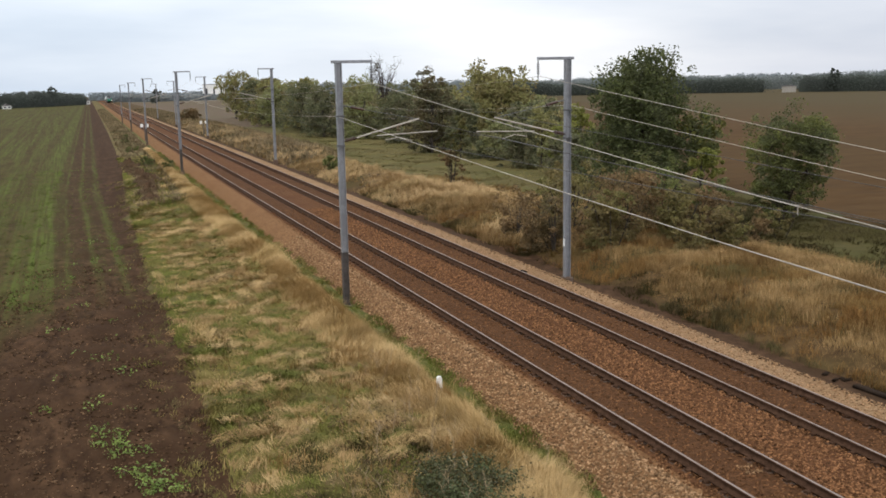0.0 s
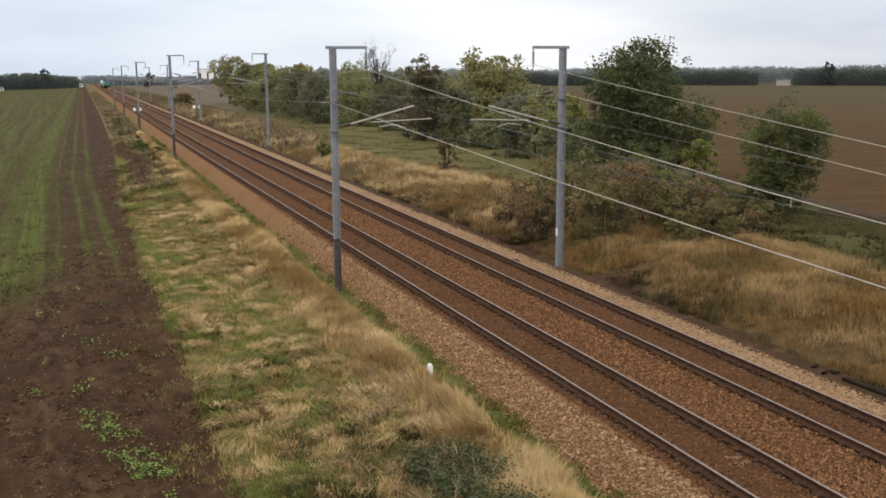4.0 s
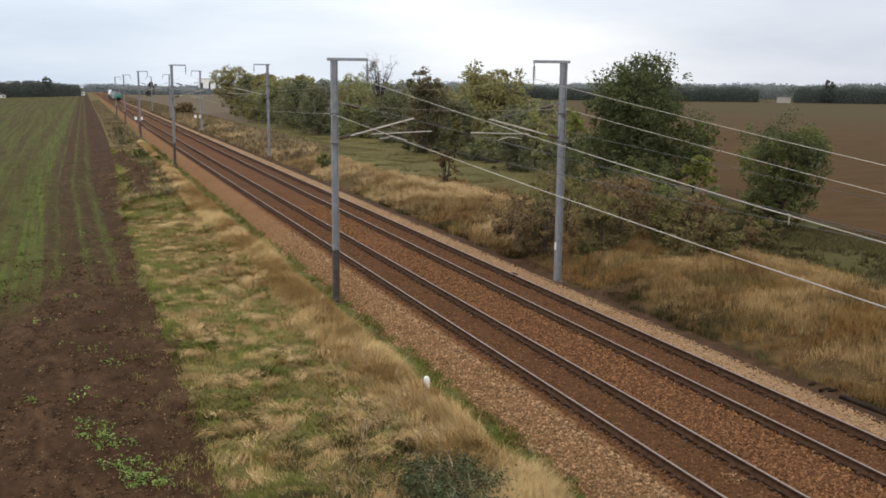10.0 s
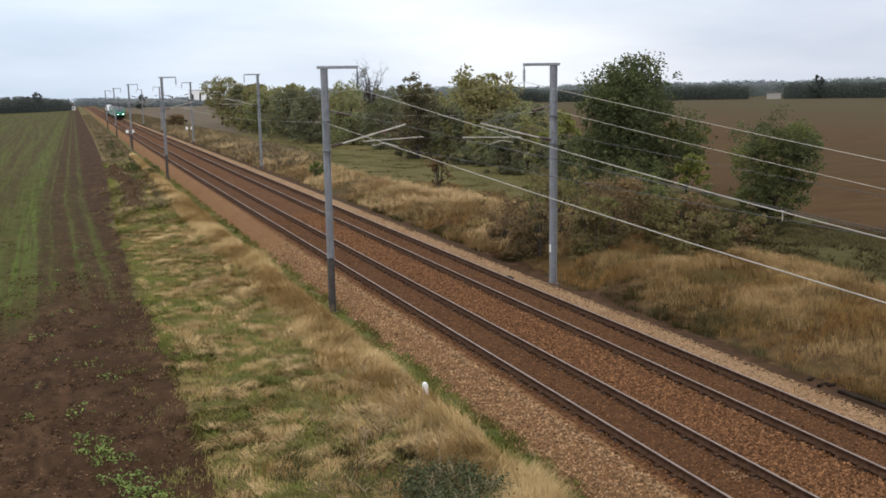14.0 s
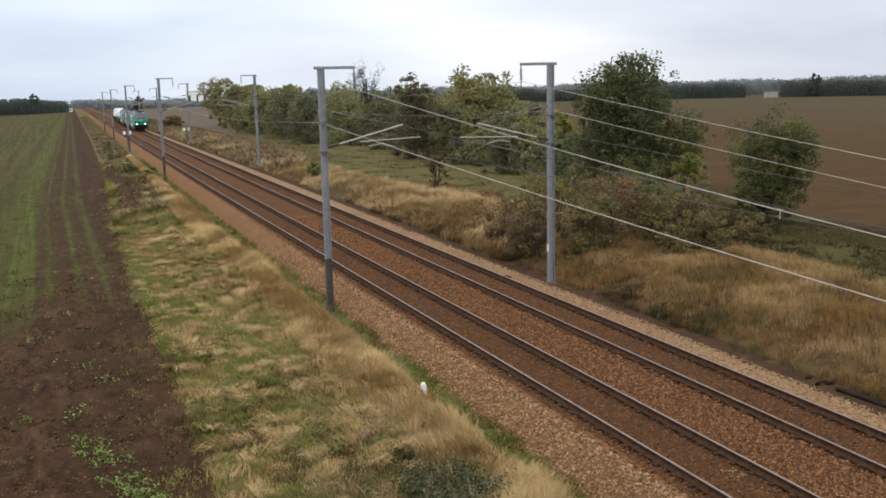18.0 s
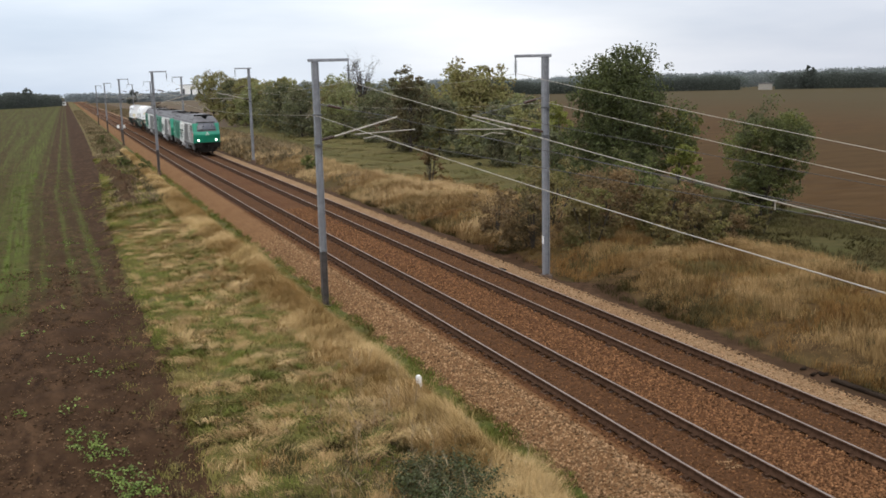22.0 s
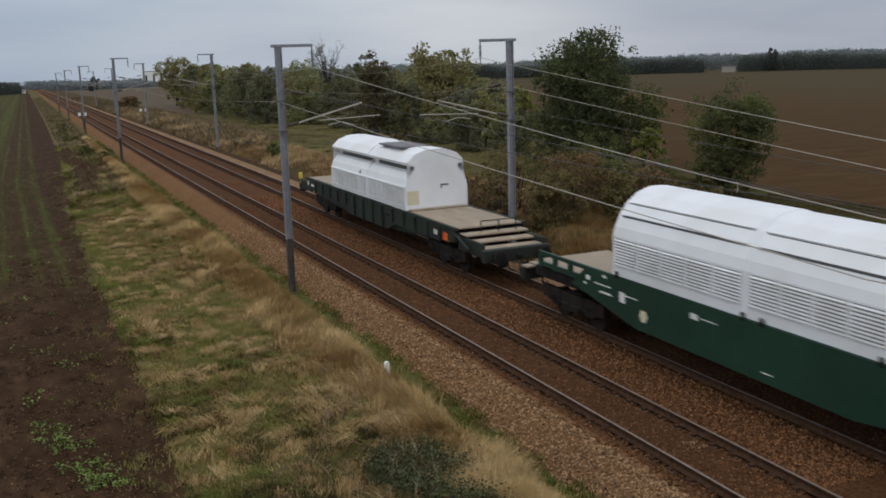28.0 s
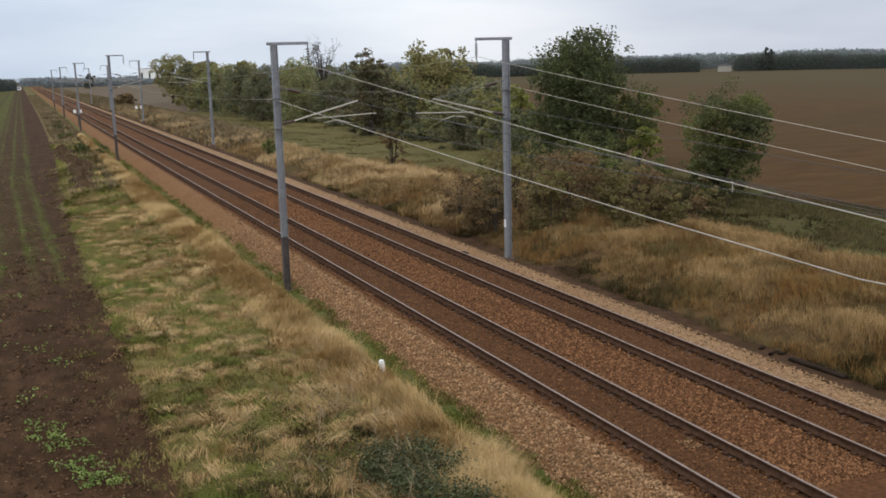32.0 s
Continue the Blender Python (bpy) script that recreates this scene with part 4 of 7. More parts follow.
def belt(name, label, points, h, n, seed, leaf, size=2.2, depth=14):
    """A far wood: many clumps along a line, with an uneven top."""
    rand = np.random.default_rng(seed)
    pts = np.array(points, float)
    seg = np.linalg.norm(np.diff(pts, axis=0), axis=1)
    cum = np.concatenate([[0], np.cumsum(seg)])
    s = rand.uniform(0, cum[-1], n)
    x = np.interp(s, cum, pts[:, 0]) + rand.normal(size=n) * depth * 0.3
    y = np.interp(s, cum, pts[:, 1]) + rand.normal(size=n) * depth
    top = h * skyline(s)
    base = np.array([ground_z(a, b) for a, b in zip(x, y)])
    z = base + top * rand.uniform(0.0, 1.0, n) ** 0.7
    v, f = cards(np.stack([x, y, z], 1), size, rand)
    # a lumpy core inside the foliage
    m = int(cum[-1] / 2.5)
    cv, cf = [], []
    for i in range(m + 1):
        q = cum[-1] * i / m
        cx, cy = np.interp(q, cum, pts[:, 0]), np.interp(q, cum, pts[:, 1])
        k = min(len(pts) - 2, int(np.searchsorted(cum, q, side="right") - 1))
        d = (pts[k + 1] - pts[k]) / seg[k]
        zt = h * 0.93 * float(skyline(np.array(q)))
        b0 = ground_z(cx, cy)
        for off, up in ((-1.0, -0.05), (-1.0, 0.6), (-0.5, 0.93), (0.0, 1.0), (0.5, 0.93), (1.0, 0.6), (1.0, -0.05)):
            cv.append((cx - d[1] * off * depth * 0.5, cy + d[0] * off * depth * 0.5, b0 + zt * up))
    for i in range(m):
        for j in range(6):
            cf.append((i * 7 + j, i * 7 + j + 1, (i + 1) * 7 + j + 1, (i + 1) * 7 + j))
    f = np.concatenate([f, np.array(cf) + len(v)])
    v = np.concatenate([v, np.array(cv)])
    ob = new(name, fast_mesh(name, v, f, [leaf]))
    return tagged(ob, label, "woodland", kind="stuff")


# haze on these woods comes from their tinted leaf colours
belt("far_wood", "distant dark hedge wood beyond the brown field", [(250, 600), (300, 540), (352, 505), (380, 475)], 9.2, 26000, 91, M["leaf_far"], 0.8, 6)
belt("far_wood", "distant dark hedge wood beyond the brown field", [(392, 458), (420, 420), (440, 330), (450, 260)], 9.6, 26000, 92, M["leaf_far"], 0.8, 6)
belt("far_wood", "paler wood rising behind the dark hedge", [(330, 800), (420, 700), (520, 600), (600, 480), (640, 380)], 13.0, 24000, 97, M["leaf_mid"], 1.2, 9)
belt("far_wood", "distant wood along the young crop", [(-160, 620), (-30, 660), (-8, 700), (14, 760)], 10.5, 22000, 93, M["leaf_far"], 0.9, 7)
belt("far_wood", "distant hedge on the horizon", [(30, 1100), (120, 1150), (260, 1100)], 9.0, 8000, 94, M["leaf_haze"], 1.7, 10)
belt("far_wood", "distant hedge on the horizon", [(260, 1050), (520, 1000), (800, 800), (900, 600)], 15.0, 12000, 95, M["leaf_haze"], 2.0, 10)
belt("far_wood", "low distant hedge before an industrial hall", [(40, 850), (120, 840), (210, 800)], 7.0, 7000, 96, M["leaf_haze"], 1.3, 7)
for i, (x, y, h, w) in enumerate(((402, 442, 12.5, 12), (436, 345, 13, 13), (-6, 705, 13, 12), (-40, 655, 12, 12), (60, 700, 10, 11))):
    tree("tree", "distant dark tree rising above a far wood", "tree", x, y, h, w, M["leaf_far"], 1500, 300 + i, 1.0, group="far trees", lobes_n=8)


def blades(spots, height, width, lean, rand, per):
    """Grass: bent three-corner blades; spots is (n, 3)."""
    n = len(spots) * per
    p = np.repeat(spots, per, axis=0) + rand.normal(size=(n, 3)) * np.array([0.09, 0.09, 0.0])
    h = np.repeat(height, per) * rand.uniform(0.5, 1.15, n)
    flow = 2.2 * np.sin(p[:, 0] * 0.55 + 1.3 * np.sin(p[:, 1] * 0.31)) + 1.6 * np.sin(p[:, 1] * 0.43 + p[:, 0] * 0.2)
    a = flow + rand.normal(size=n) * (1.6 if lean < 1 else 1.0)
    ln = lean * rand.uniform(0.2, 1.0, n) * h
    side = np.stack([-np.sin(a), np.cos(a), np.zeros(n)], 1) * (width * rand.uniform(0.6, 1.4, n))[:, None]
    tip = p + np.stack([np.cos(a) * ln, np.sin(a) * ln, h], 1)
    mid = p + np.stack([np.cos(a) * ln * 0.35, np.sin(a) * ln * 0.35, h * 0.62], 1)
    v = np.stack([p - side, p + side, mid + side * 0.7, mid - side * 0.7, tip], 1).reshape(-1, 3)
    k = np.arange(n) * 5
    f = np.concatenate([np.stack([k, k + 1, k + 2], 1), np.stack([k, k + 2, k + 3], 1), np.stack([k + 3, k + 2, k + 4], 1)])
    return v, f


def scatter(n, u0, u1, y0, y1, rand, keep=None, near=1.0):
    """Random spots between two lines along the track, denser close by."""
    y = y0 + (y1 - y0) * rand.uniform(0, 1, n) ** near
    u = rand.uniform(u0, u1, n)
    if keep is not None:
        ok = np.array([keep(a, b) for a, b in zip(u, y)])
        u, y = u[ok], y[ok]
    if u0 > 1 and u1 <= 9:
        u = u + np.array([soil_shift(a, b) for a, b in zip(u, y)])
    x = u + np.array([bend(b) for b in y])
    z = np.array([ground_z(a, b) for a, b in zip(x, y)])
    return np.stack([x, y, z - 0.03], 1), u


def grass(name, label, spots, height, width, lean, rand, per, material):
    v, f = blades(spots, height, width, lean, rand, per)
    ob = new(name, fast_mesh(name, v, f, [material]))
    return tagged(ob, label, "grass", kind="stuff")


def patch(x, y, s, seed):
    return noise.noise(Vector((x * s, y * s, seed)))


def hummock(spots, height):
    """Heights that swell and sink in clumps about a metre wide."""
    return height * np.array([max(0.35, 0.85 + 0.75 * patch(a, b, 0.75, 61.0) + 0.4 * patch(a, b, 1.9, 62.0)) for a, b, c in spots])


def tussocks(name, label, n, u0, u1, y0, y1, rand, material, length, keep=None, per=60, rise=0.35):
    """Clumps of long stems combed over one way, flattened by wind and feet."""
    base, u = scatter(n, u0, u1, y0, y1, rand, keep, 1.5)
    m = len(base)
    way = np.repeat(rand.normal(size=m) * 1.2 + np.where(rand.uniform(0, 1, m) < 0.7, 3.0, -0.6), per) + rand.normal(size=m * per) * 0.28
    p = np.repeat(base, per, axis=0) + rand.normal(size=(m * per, 3)) * np.array([0.13, 0.13, 0.0]) + np.array([0, 0, 0.04])
    ln = np.repeat(length * rand.uniform(0.6, 1.3, m), per) * rand.uniform(0.5, 1.1, m * per)
    up = np.repeat(rise * rand.uniform(0.4, 1.3, m), per) * ln
    d = np.stack([np.cos(way), np.sin(way), np.zeros(m * per)], 1)
    side = np.stack([-np.sin(way), np.cos(way), np.zeros(m * per)], 1) * 0.0055
    mid = p + d * (ln * 0.45)[:, None]
    mid[:, 2] += up
    tip = p + d * ln[:, None]
    tip[:, 2] += up * 0.45
    v = np.stack([p - side, p + side, mid + side * 0.8, mid - side * 0.8, tip], 1).reshape(-1, 3)
    k = np.arange(m * per) * 5
    f = np.concatenate([np.stack([k, k + 1, k + 2], 1), np.stack([k, k + 2, k + 3], 1), np.stack([k + 3, k + 2, k + 4], 1)])
    return tagged(new(name, fast_mesh(name, v, f, [material])), label, "grass", kind="stuff")


def ridge_keep(u, y):
    return patch(u, y, 0.5, 5.0) > -0.7


M["crop_leaf"] = mat("crop_leaves", (0.098, 0.145, 0.028), (0.160, 0.205, 0.045), 0.5, rough=0.8, bump=0, island=0.3, spec=0.15)
rg = np.random.default_rng(3)
def chance(a, b, scale, seed, low, high):
    """Soft-edged patches: a random pick that follows slow noise."""
    return (patch(a, b, scale, seed) + 0.5 * patch(a, b, scale * 3.1, seed + 3) - low) / (high - low) > rg.uniform(0, 1)


sp, u = scatter(19000, 6.9, 8.95, 12, 130, rg, ridge_keep, 1.8)
grass("dry_grass", "tall dry straw-coloured grass on the bank crest", sp, hummock(sp, 0.20 + 0.30 * np.clip((u - 6.9) / 1.2, 0, 1) * np.clip((9.1 - u) / 0.5, 0.3, 1)), 0.0058, 1.0, rg, 14, M["straw"])
sp, u = scatter(26000, 2.9, 7.9, 12, 120, rg, lambda a, b: (b > 19 + 4 * patch(a, b, 0.5, 72.0) or rg.uniform() < 0.35) and chance(a, b, 0.42, 9.0, -0.15 - 0.1 * (a - 5.5), 0.6 - 0.1 * (a - 5.5)), 1.8)
grass("dry_grass", "flattened dry grass on the bank", sp, 0.08 + 0.12 * rg.uniform(0, 1, len(sp)), 0.0065, 2.6, rg, 9, M["straw"])
sp, u = scatter(34000, 2.7, 7.9, 12, 120, rg, lambda a, b: chance(a, b, 0.42, 9.0, 0.6 - 0.1 * (a - 5.5), -0.2 - 0.1 * (a - 5.5)), 1.8)
grass("green_grass", "short green grass on the bank", sp, 0.08 + 0.12 * rg.uniform(0, 1, len(sp)), 0.010, 1.2, rg, 8, M["green_grass"])
sp, u = scatter(3500, 3.4, 8.4, 12, 70, rg, lambda a, b: chance(a, b, 0.7, 17.0, -0.1, 0.5), 1.6)
grass("russet_grass", "brown dead stalks on the bank", sp, 0.15 + 0.25 * rg.uniform(0, 1, len(sp)), 0.008, 0.9, rg, 7, M["rust_grass"])
sp, u = scatter(17000, 1.9, 4.4, 14, 90, rg, lambda a, b: chance(a, b, 0.9, 19.0, -0.05 - 0.42 * (a - 2.3), 0.7 - 0.42 * (a - 2.3)), 1.6)
grass("brown_grass", "dull brownish grass along the edge of the soil", sp, 0.05 + 0.06 * rg.uniform(0, 1, len(sp)), 0.010, 2.0, rg, 7, M["meadow_grass"])
sp, u = scatter(7000, 2.1, 4.4, 14, 90, rg, lambda a, b: chance(a, b, 0.9, 13.0, 0.2 - 0.42 * (a - 2.3), 0.9 - 0.42 * (a - 2.3)), 1.6)
grass("dry_grass", "trampled dry grass thinning out onto the soil", sp, 0.05 + 0.07 * rg.uniform(0, 1, len(sp)), 0.010, 2.6, rg, 8, M["straw_dull"])
sp, u = scatter(1500, 1.4, 3.4, 14, 90, rg, lambda a, b: patch(a, b, 0.8, 3.0) > 0.12, 1.6)
grass("green_grass", "sparse grass on the headland", sp, 0.06 + 0.10 * rg.uniform(0, 1, len(sp)), 0.010, 1.2, rg, 7, M["green_grass"])
sp, u = scatter(24000, 8.8, 10.1, 12, 130, rg, lambda a, b: patch(a, b, 0.8, 2.0) + 0.4 * patch(a, b, 2.6, 5.0) > -0.4 + 1.1 * max(0, a - 9.7), 1.8)
sp[:, 2] = np.maximum(sp[:, 2], np.array([float(np.interp(a, [9.62, 9.9, 10.7], [-1.0, -0.80, -0.27])) for a in u]) + np.array([track_z(b) for b in sp[:, 1]]) - 0.02)
grass("green_grass", "green grass strip along the ballast", sp, np.full(len(sp), 0.11), 0.009, 0.9, rg, 8, M["green_grass"])
sp, u = scatter(26000, 20.9, 31, 15, 60, rg, lambda a, b: chance(a, b, 0.22, 4.0, -0.25, 0.35), 1.3)
grass("dry_grass", "pale dry grass beside the line", sp, hummock(sp, 0.16 + 0.34 * np.clip((u - 20.9) / 1.5, 0, 1)), 0.006, 0.9, rg, 13, M["straw_dull"])
sp, u = scatter(17000, 20.2, 30, 15, 75, rg, lambda a, b: chance(a, b, 0.22, 4.0, 0.25, -0.35), 1.3)
grass("russet_grass", "russet dry weeds beside the line", sp, hummock(sp, np.full(len(sp), 0.36)), 0.007, 0.9, rg, 11, M["rust_grass"])
sp, u = scatter(9000, 20.6, 31, 15, 60, rg, lambda a, b: chance(a, b, 0.3, 24.0, 0.0, 0.5), 1.3)
grass("green_grass", "olive weeds among the dry grass", sp, 0.2 + 0.25 * rg.uniform(0, 1, len(sp)), 0.008, 0.9, rg, 9, M["meadow_grass"])
sp, u = scatter(19000, 20.2, 27.5, 45, 260, rg, lambda a, b: a < verge_edge(b) + 0.6 * patch(a, b, 0.4, 2.0) and chance(a, b, 0.1, 44.0, -0.4, 0.2), 1.3)
grass("dry_grass", "dry grass verge running along the line", sp, hummock(sp, np.full(len(sp), 0.55)), 0.012, 1.0, rg, 10, M["straw_pale"])
sp, u = scatter(10000, 30, 42, 24, 58, rg, lambda a, b: a > verge_edge(b) - 0.5 and chance(a, b, 0.3, 28.0, -0.6, 0.1), 1.2)
grass("green_grass", "rough green meadow grass", sp, np.full(len(sp), 0.24), 0.012, 1.1, rg, 8, M["dark_weed"])
sp, u = scatter(15000, 24.0, 42, 56, 170, rg, lambda a, b: a > verge_edge(b) - 0.8, 1.1)
grass("dry_grass", "short dry pasture grass below the trees", sp, np.full(len(sp), 0.12), 0.016, 2.0, rg, 6, M["pasture_grass"])
sp, u = scatter(4200, 3.2, 9, 70, 480, rg, None, 1.2)
grass("russet_grass", "rough brown scrub along the line", sp, np.full(len(sp), 0.4), 0.03, 0.9, rg, 6, M["scrub"])
sp, u = scatter(6500, 20.0, 29, 100, 450, rg, lambda a, b: a < verge_edge(b), 1.0)
grass("russet_grass", "rough brown scrub along the line", sp, np.full(len(sp), 0.7), 0.04, 0.9, rg, 6, M["scrub"])


def rows_keep(a, b):
    if b < 40 + 1.2 * (a + 2.5) + 5 * patch(a, b, 0.6, 6.0):
        return False
    cover = np.interp(a, [p[0] for p in CROP_LANES], [p[1] for p in CROP_LANES])
    return abs((a / 0.31) % 1 - 0.5) < 0.2 and rg.uniform(0, 1) < cover * (0.35 + 1.3 * max(0, patch(a, b * 0.06, 0.75, 41.0) + 0.3))


sp, u = scatter(60000, -14, 2.4, 35, 110, rg, rows_keep, 1.5)
grass("young_crop", "young green crop in drilled rows", sp, np.full(len(sp), 0.09), 0.012, 1.0, rg, 4, M["crop_leaf"])

# broad-leaved weeds on the headland, brambles on the bank
sp, u = scatter(900, -0.6, 2.4, 18.5, 26.8, rg, lambda a, b: (a - 0.95 + 0.26 * (b - 22.8)) ** 2 / 0.22 + (b - 22.8) ** 2 / 10 < 0.6 + 2.2 * patch(a, b, 1.1, 1.0))
v, f = cards(np.repeat(sp, 8, axis=0) + rg.normal(size=(len(sp) * 8, 3)) * np.array([0.09, 0.09, 0.05]) + np.array([0, 0, 0.08]), 0.075, rg, 0.6)
tagged(new("weeds", fast_mesh("weeds", v, f, [M["weed"]])), "patch of bright green broad-leaved weeds", "weeds", kind="stuff")
sp, u = scatter(260, -1.2, 2.4, 27, 62, rg, lambda a, b: patch(a, b, 0.7, 21.0) > 0.18)
v, f = cards(np.repeat(sp, 8, axis=0) + rg.normal(size=(len(sp) * 8, 3)) * np.array([0.12, 0.12, 0.04]) + np.array([0, 0, 0.07]), 0.09, rg, 0.6)
tagged(new("weeds", fast_mesh("weeds", v, f, [M["weed"]])), "scattered green weeds on bare soil", "weeds", kind="stuff")
sp, u = scatter(2200, 5.2, 8.2, 13.5, 19.8, rg, lambda a, b: (a - 6.95 + 0.16 * (b - 17.2)) ** 2 / 0.8 + (b - 17.1) ** 2 / 3.6 < 0.75 + 1.5 * patch(a, b, 0.9, 31.0))
v, f = cards(np.repeat(sp, 16, axis=0) + rg.normal(size=(len(sp) * 16, 3)) * np.array([0.15, 0.15, 0.13]) + np.array([0, 0, 0.30]), 0.06, rg, 0.4)
tagged(new("brambles", fast_mesh("brambles", v, f, [M["ivy"]])), "low thicket of dark blue-green brambles on the bank", "brambles", kind="stuff")
sp, u = scatter(700, 5.2, 6.8, 17.5, 23.5, rg, lambda a, b: chance(a, b, 0.6, 33.0, 0.0, 0.5))
v, f = cards(np.repeat(sp, 9, axis=0) + rg.normal(size=(len(sp) * 9, 3)) * np.array([0.16, 0.16, 0.07]) + np.array([0, 0, 0.16]), 0.055, rg, 0.4)
tagged(new("brambles", fast_mesh("brambles", v, f, [M["dead_leaf"]])), "withered reddish-brown bramble stems and leaves", "brambles", kind="stuff")
tussocks("dry_grass", "tussocks of combed-over pale straw on the bank", 430, 3.0, 7.6, 14, 60, rg, M["straw"], 0.62, lambda a, b: b > 19.5 + 3 * patch(a, b, 0.5, 72.0) and patch(a, b, 0.5, 71.0) > -0.2)
tussocks("brown_grass", "tussocks of dull flattened grass along the bank", 300, 2.9, 7.8, 14, 60, rg, M["straw_dull"], 0.5, None)
tussocks("green_grass", "tussocks of green grass lying over on the bank", 640, 3.0, 7.4, 14, 55, rg, M["green_grass"], 0.42, lambda a, b: patch(a, b, 0.42, 9.0) < 0.2)


def dead_stalks(n, u0, u1, y0, y1, h):
    """Dry branching weed stalks that stand above the grass."""
    sp, u = scatter(n, u0, u1, y0, y1, rg)
    bm = bmesh.new()
    for q in sp:
        p = Vector(q)
        hh = h * rg.uniform(0.6, 1.2)
        top = p + Vector((rg.normal() * 0.12, rg.normal() * 0.12, hh))
        rod(bm, p, top, 0.007, 0.003, 4, False)
        for k in range(5):
            c = p.lerp(top, rg.uniform(0.4, 0.95))
            rod(bm, c, c + Vector((rg.normal() * 0.14, rg.normal() * 0.14, 0.12 + 0.1 * rg.uniform())), 0.0045, 0.002, 3, False)
    me = bpy.data.meshes.new("dead_stalks")
    bm.to_mesh(me)
    bm.free()
    me.materials.append(M["dead_stalk"])
    tagged(new("dead_stalks", me), "pale dry weed stalks standing in the grass", "weeds", kind="stuff")


sp, u = scatter(7000, 3.6, 8.4, 13, 24, rg, lambda a, b: b < 21 + 5 * patch(a, b, 0.5, 72.0) + 0.5 * (a - 6) and chance(a, b, 0.7, 36.0, -0.5, 0.3), 1.0)
grass("dark_weeds", "dull olive and brown weeds on the bank", sp, hummock(sp, np.full(len(sp), 0.24)), 0.008, 1.1, rg, 9, M["dark_weed"])
dead_stalks(34, 6.2, 8.6, 16, 27, 0.8)
dead_stalks(22, 4.6, 6.8, 15, 24, 0.6)
sp, u = scatter(11000, 20.0, 22.8, 14, 70, rg, lambda a, b: chance(a, b, 0.5, 26.0, -0.1 + 0.25 * (a - 20.6), 0.5 + 0.25 * (a - 20.6)), 1.3)
grass("dark_weeds", "dark olive weeds at the foot of the verge", sp, hummock(sp, np.full(len(sp), 0.34)), 0.009, 1.0, rg, 8, M["dark_weed"])


def pebbles(name, label, n, u0, u1, y0, y1, size, material, zf, rand, keep=None):
    """Loose stones: squashed eight-sided lumps."""
    y = y0 + (y1 - y0) * rand.uniform(0, 1, n) ** 1.5
    uu = rand.uniform(u0, u1, n)
    z = np.array([zf(a, b) for a, b in zip(uu, y)])
    c = np.stack([uu + np.array([bend(b) for b in y]), y, z], 1)
    s = size * rand.uniform(0.5, 1.3, (n, 1, 1))
    o = np.array([(1, 0, 0), (0, 1, 0), (-1, 0, 0), (0, -1, 0), (0, 0, 0.75), (0, 0, -0.75)], float)[None] + rand.normal(size=(n, 6, 3)) * 0.28
    v = (c[:, None] + o * s).reshape(-1, 3)
    k = (np.arange(n) * 6)[:, None]
    f = (k[:, None] + np.array([(0, 1, 4), (1, 2, 4), (2, 3, 4), (3, 0, 4), (1, 0, 5), (2, 1, 5), (3, 2, 5), (0, 3, 5)])[None]).reshape(-1, 3)
    ob = new(name, fast_mesh(name, v, f, [material]))
    return tagged(ob, label, "stones", kind="stuff")


def bed_z(u, y):
    return float(np.interp(u, [9.7, 9.9, 10.75, 11.2, 17.1, 18.15, 18.5, 19.4], [-0.92, -0.80, -0.25, -0.215, -0.22, -0.24, -0.46, -0.76])) + track_z(y)


pebbles("ballast_stones", "orange-brown loose ballast stones between the two tracks", 20000, 13.15, 15.2, 13, 60, 0.042, M["stone"], bed_z, rg)
for a, b in ((11.0, 13.15), (15.2, 17.1)):
    pebbles("ballast_stones", "grimy brown ballast stones between the rails", 9000, a, b, 13, 60, 0.036, M["stone_dark"], bed_z, rg)
pebbles("ballast_stones", "pale loose ballast stones on the shoulder", 14000, 9.75, 11.0, 13, 50, 0.044, M["stone_pale"], bed_z, rg)
pebbles("ballast_stones", "pale gravel along the cess path", 7000, 17.1, 18.4, 13, 60, 0.034, M["stone_pale"], bed_z, rg)
pebbles("ballast_stones", "stray pale stones rolled down beside the path", 1500, 18.3, 19.3, 13, 60, 0.032, M["stone_pale"], bed_z, rg)
pebbles("soil_clods", "dark dirt spilling over the edge of the path", 2600, 17.95, 18.7, 13, 60, 0.040, M["clod"], bed_z, rg)
pebbles("soil_clods", "clods of ploughed soil", 17000, -8, 3.3, 15, 50, 0.040, M["clod"], lambda a, b: ground_z(a + bend(b), b), rg)
pebbles("field_stones", "small pale stones on the soil", 1600, -8, 3.2, 15, 50, 0.019, M["stone_pale"], lambda a, b: ground_z(a + bend(b), b) + 0.01, rg)

# marker post, lineside scraps
e = thing("marker_post", "short white concrete marker post in the grass", "post", pose(8.72, 23.45, ground_z(8.72, 23.45)))
bm = bmesh.new()
extrude_profile(bm, [(-0.075, -0.2), (0.075, -0.2), (0.06, 0.52), (0.035, 0.57), (-0.035, 0.57), (-0.06, 0.52)], -0.055, 0.055)
part("post", bm, M["white"], e)
bm = bmesh.new()
box(bm, -0.13, 0.13, -0.95, 0.95, 0.0, 0.11, 0.03)
e = thing("old_sleeper", "old dark wooden sleeper lying beside the path", "sleeper", pose(19.85, 19.45, ground_z(19.85, 19.45) + 0.02, 0, 4, 3))
part("timber", bm, M["old_timber"], e)


pebbles("spilt_stones", "small spill of pale crushed stone between the rails", 46, 12.45, 12.8, 15.55, 16.0, 0.028, M["stone_pale"], lambda a, b: bed_z(a, b) + 0.02, rg)
e = thing("track_box", "small dark junction box beside the rail", "box", pose(17.02, 35.8, -0.235))
bm = bmesh.new()
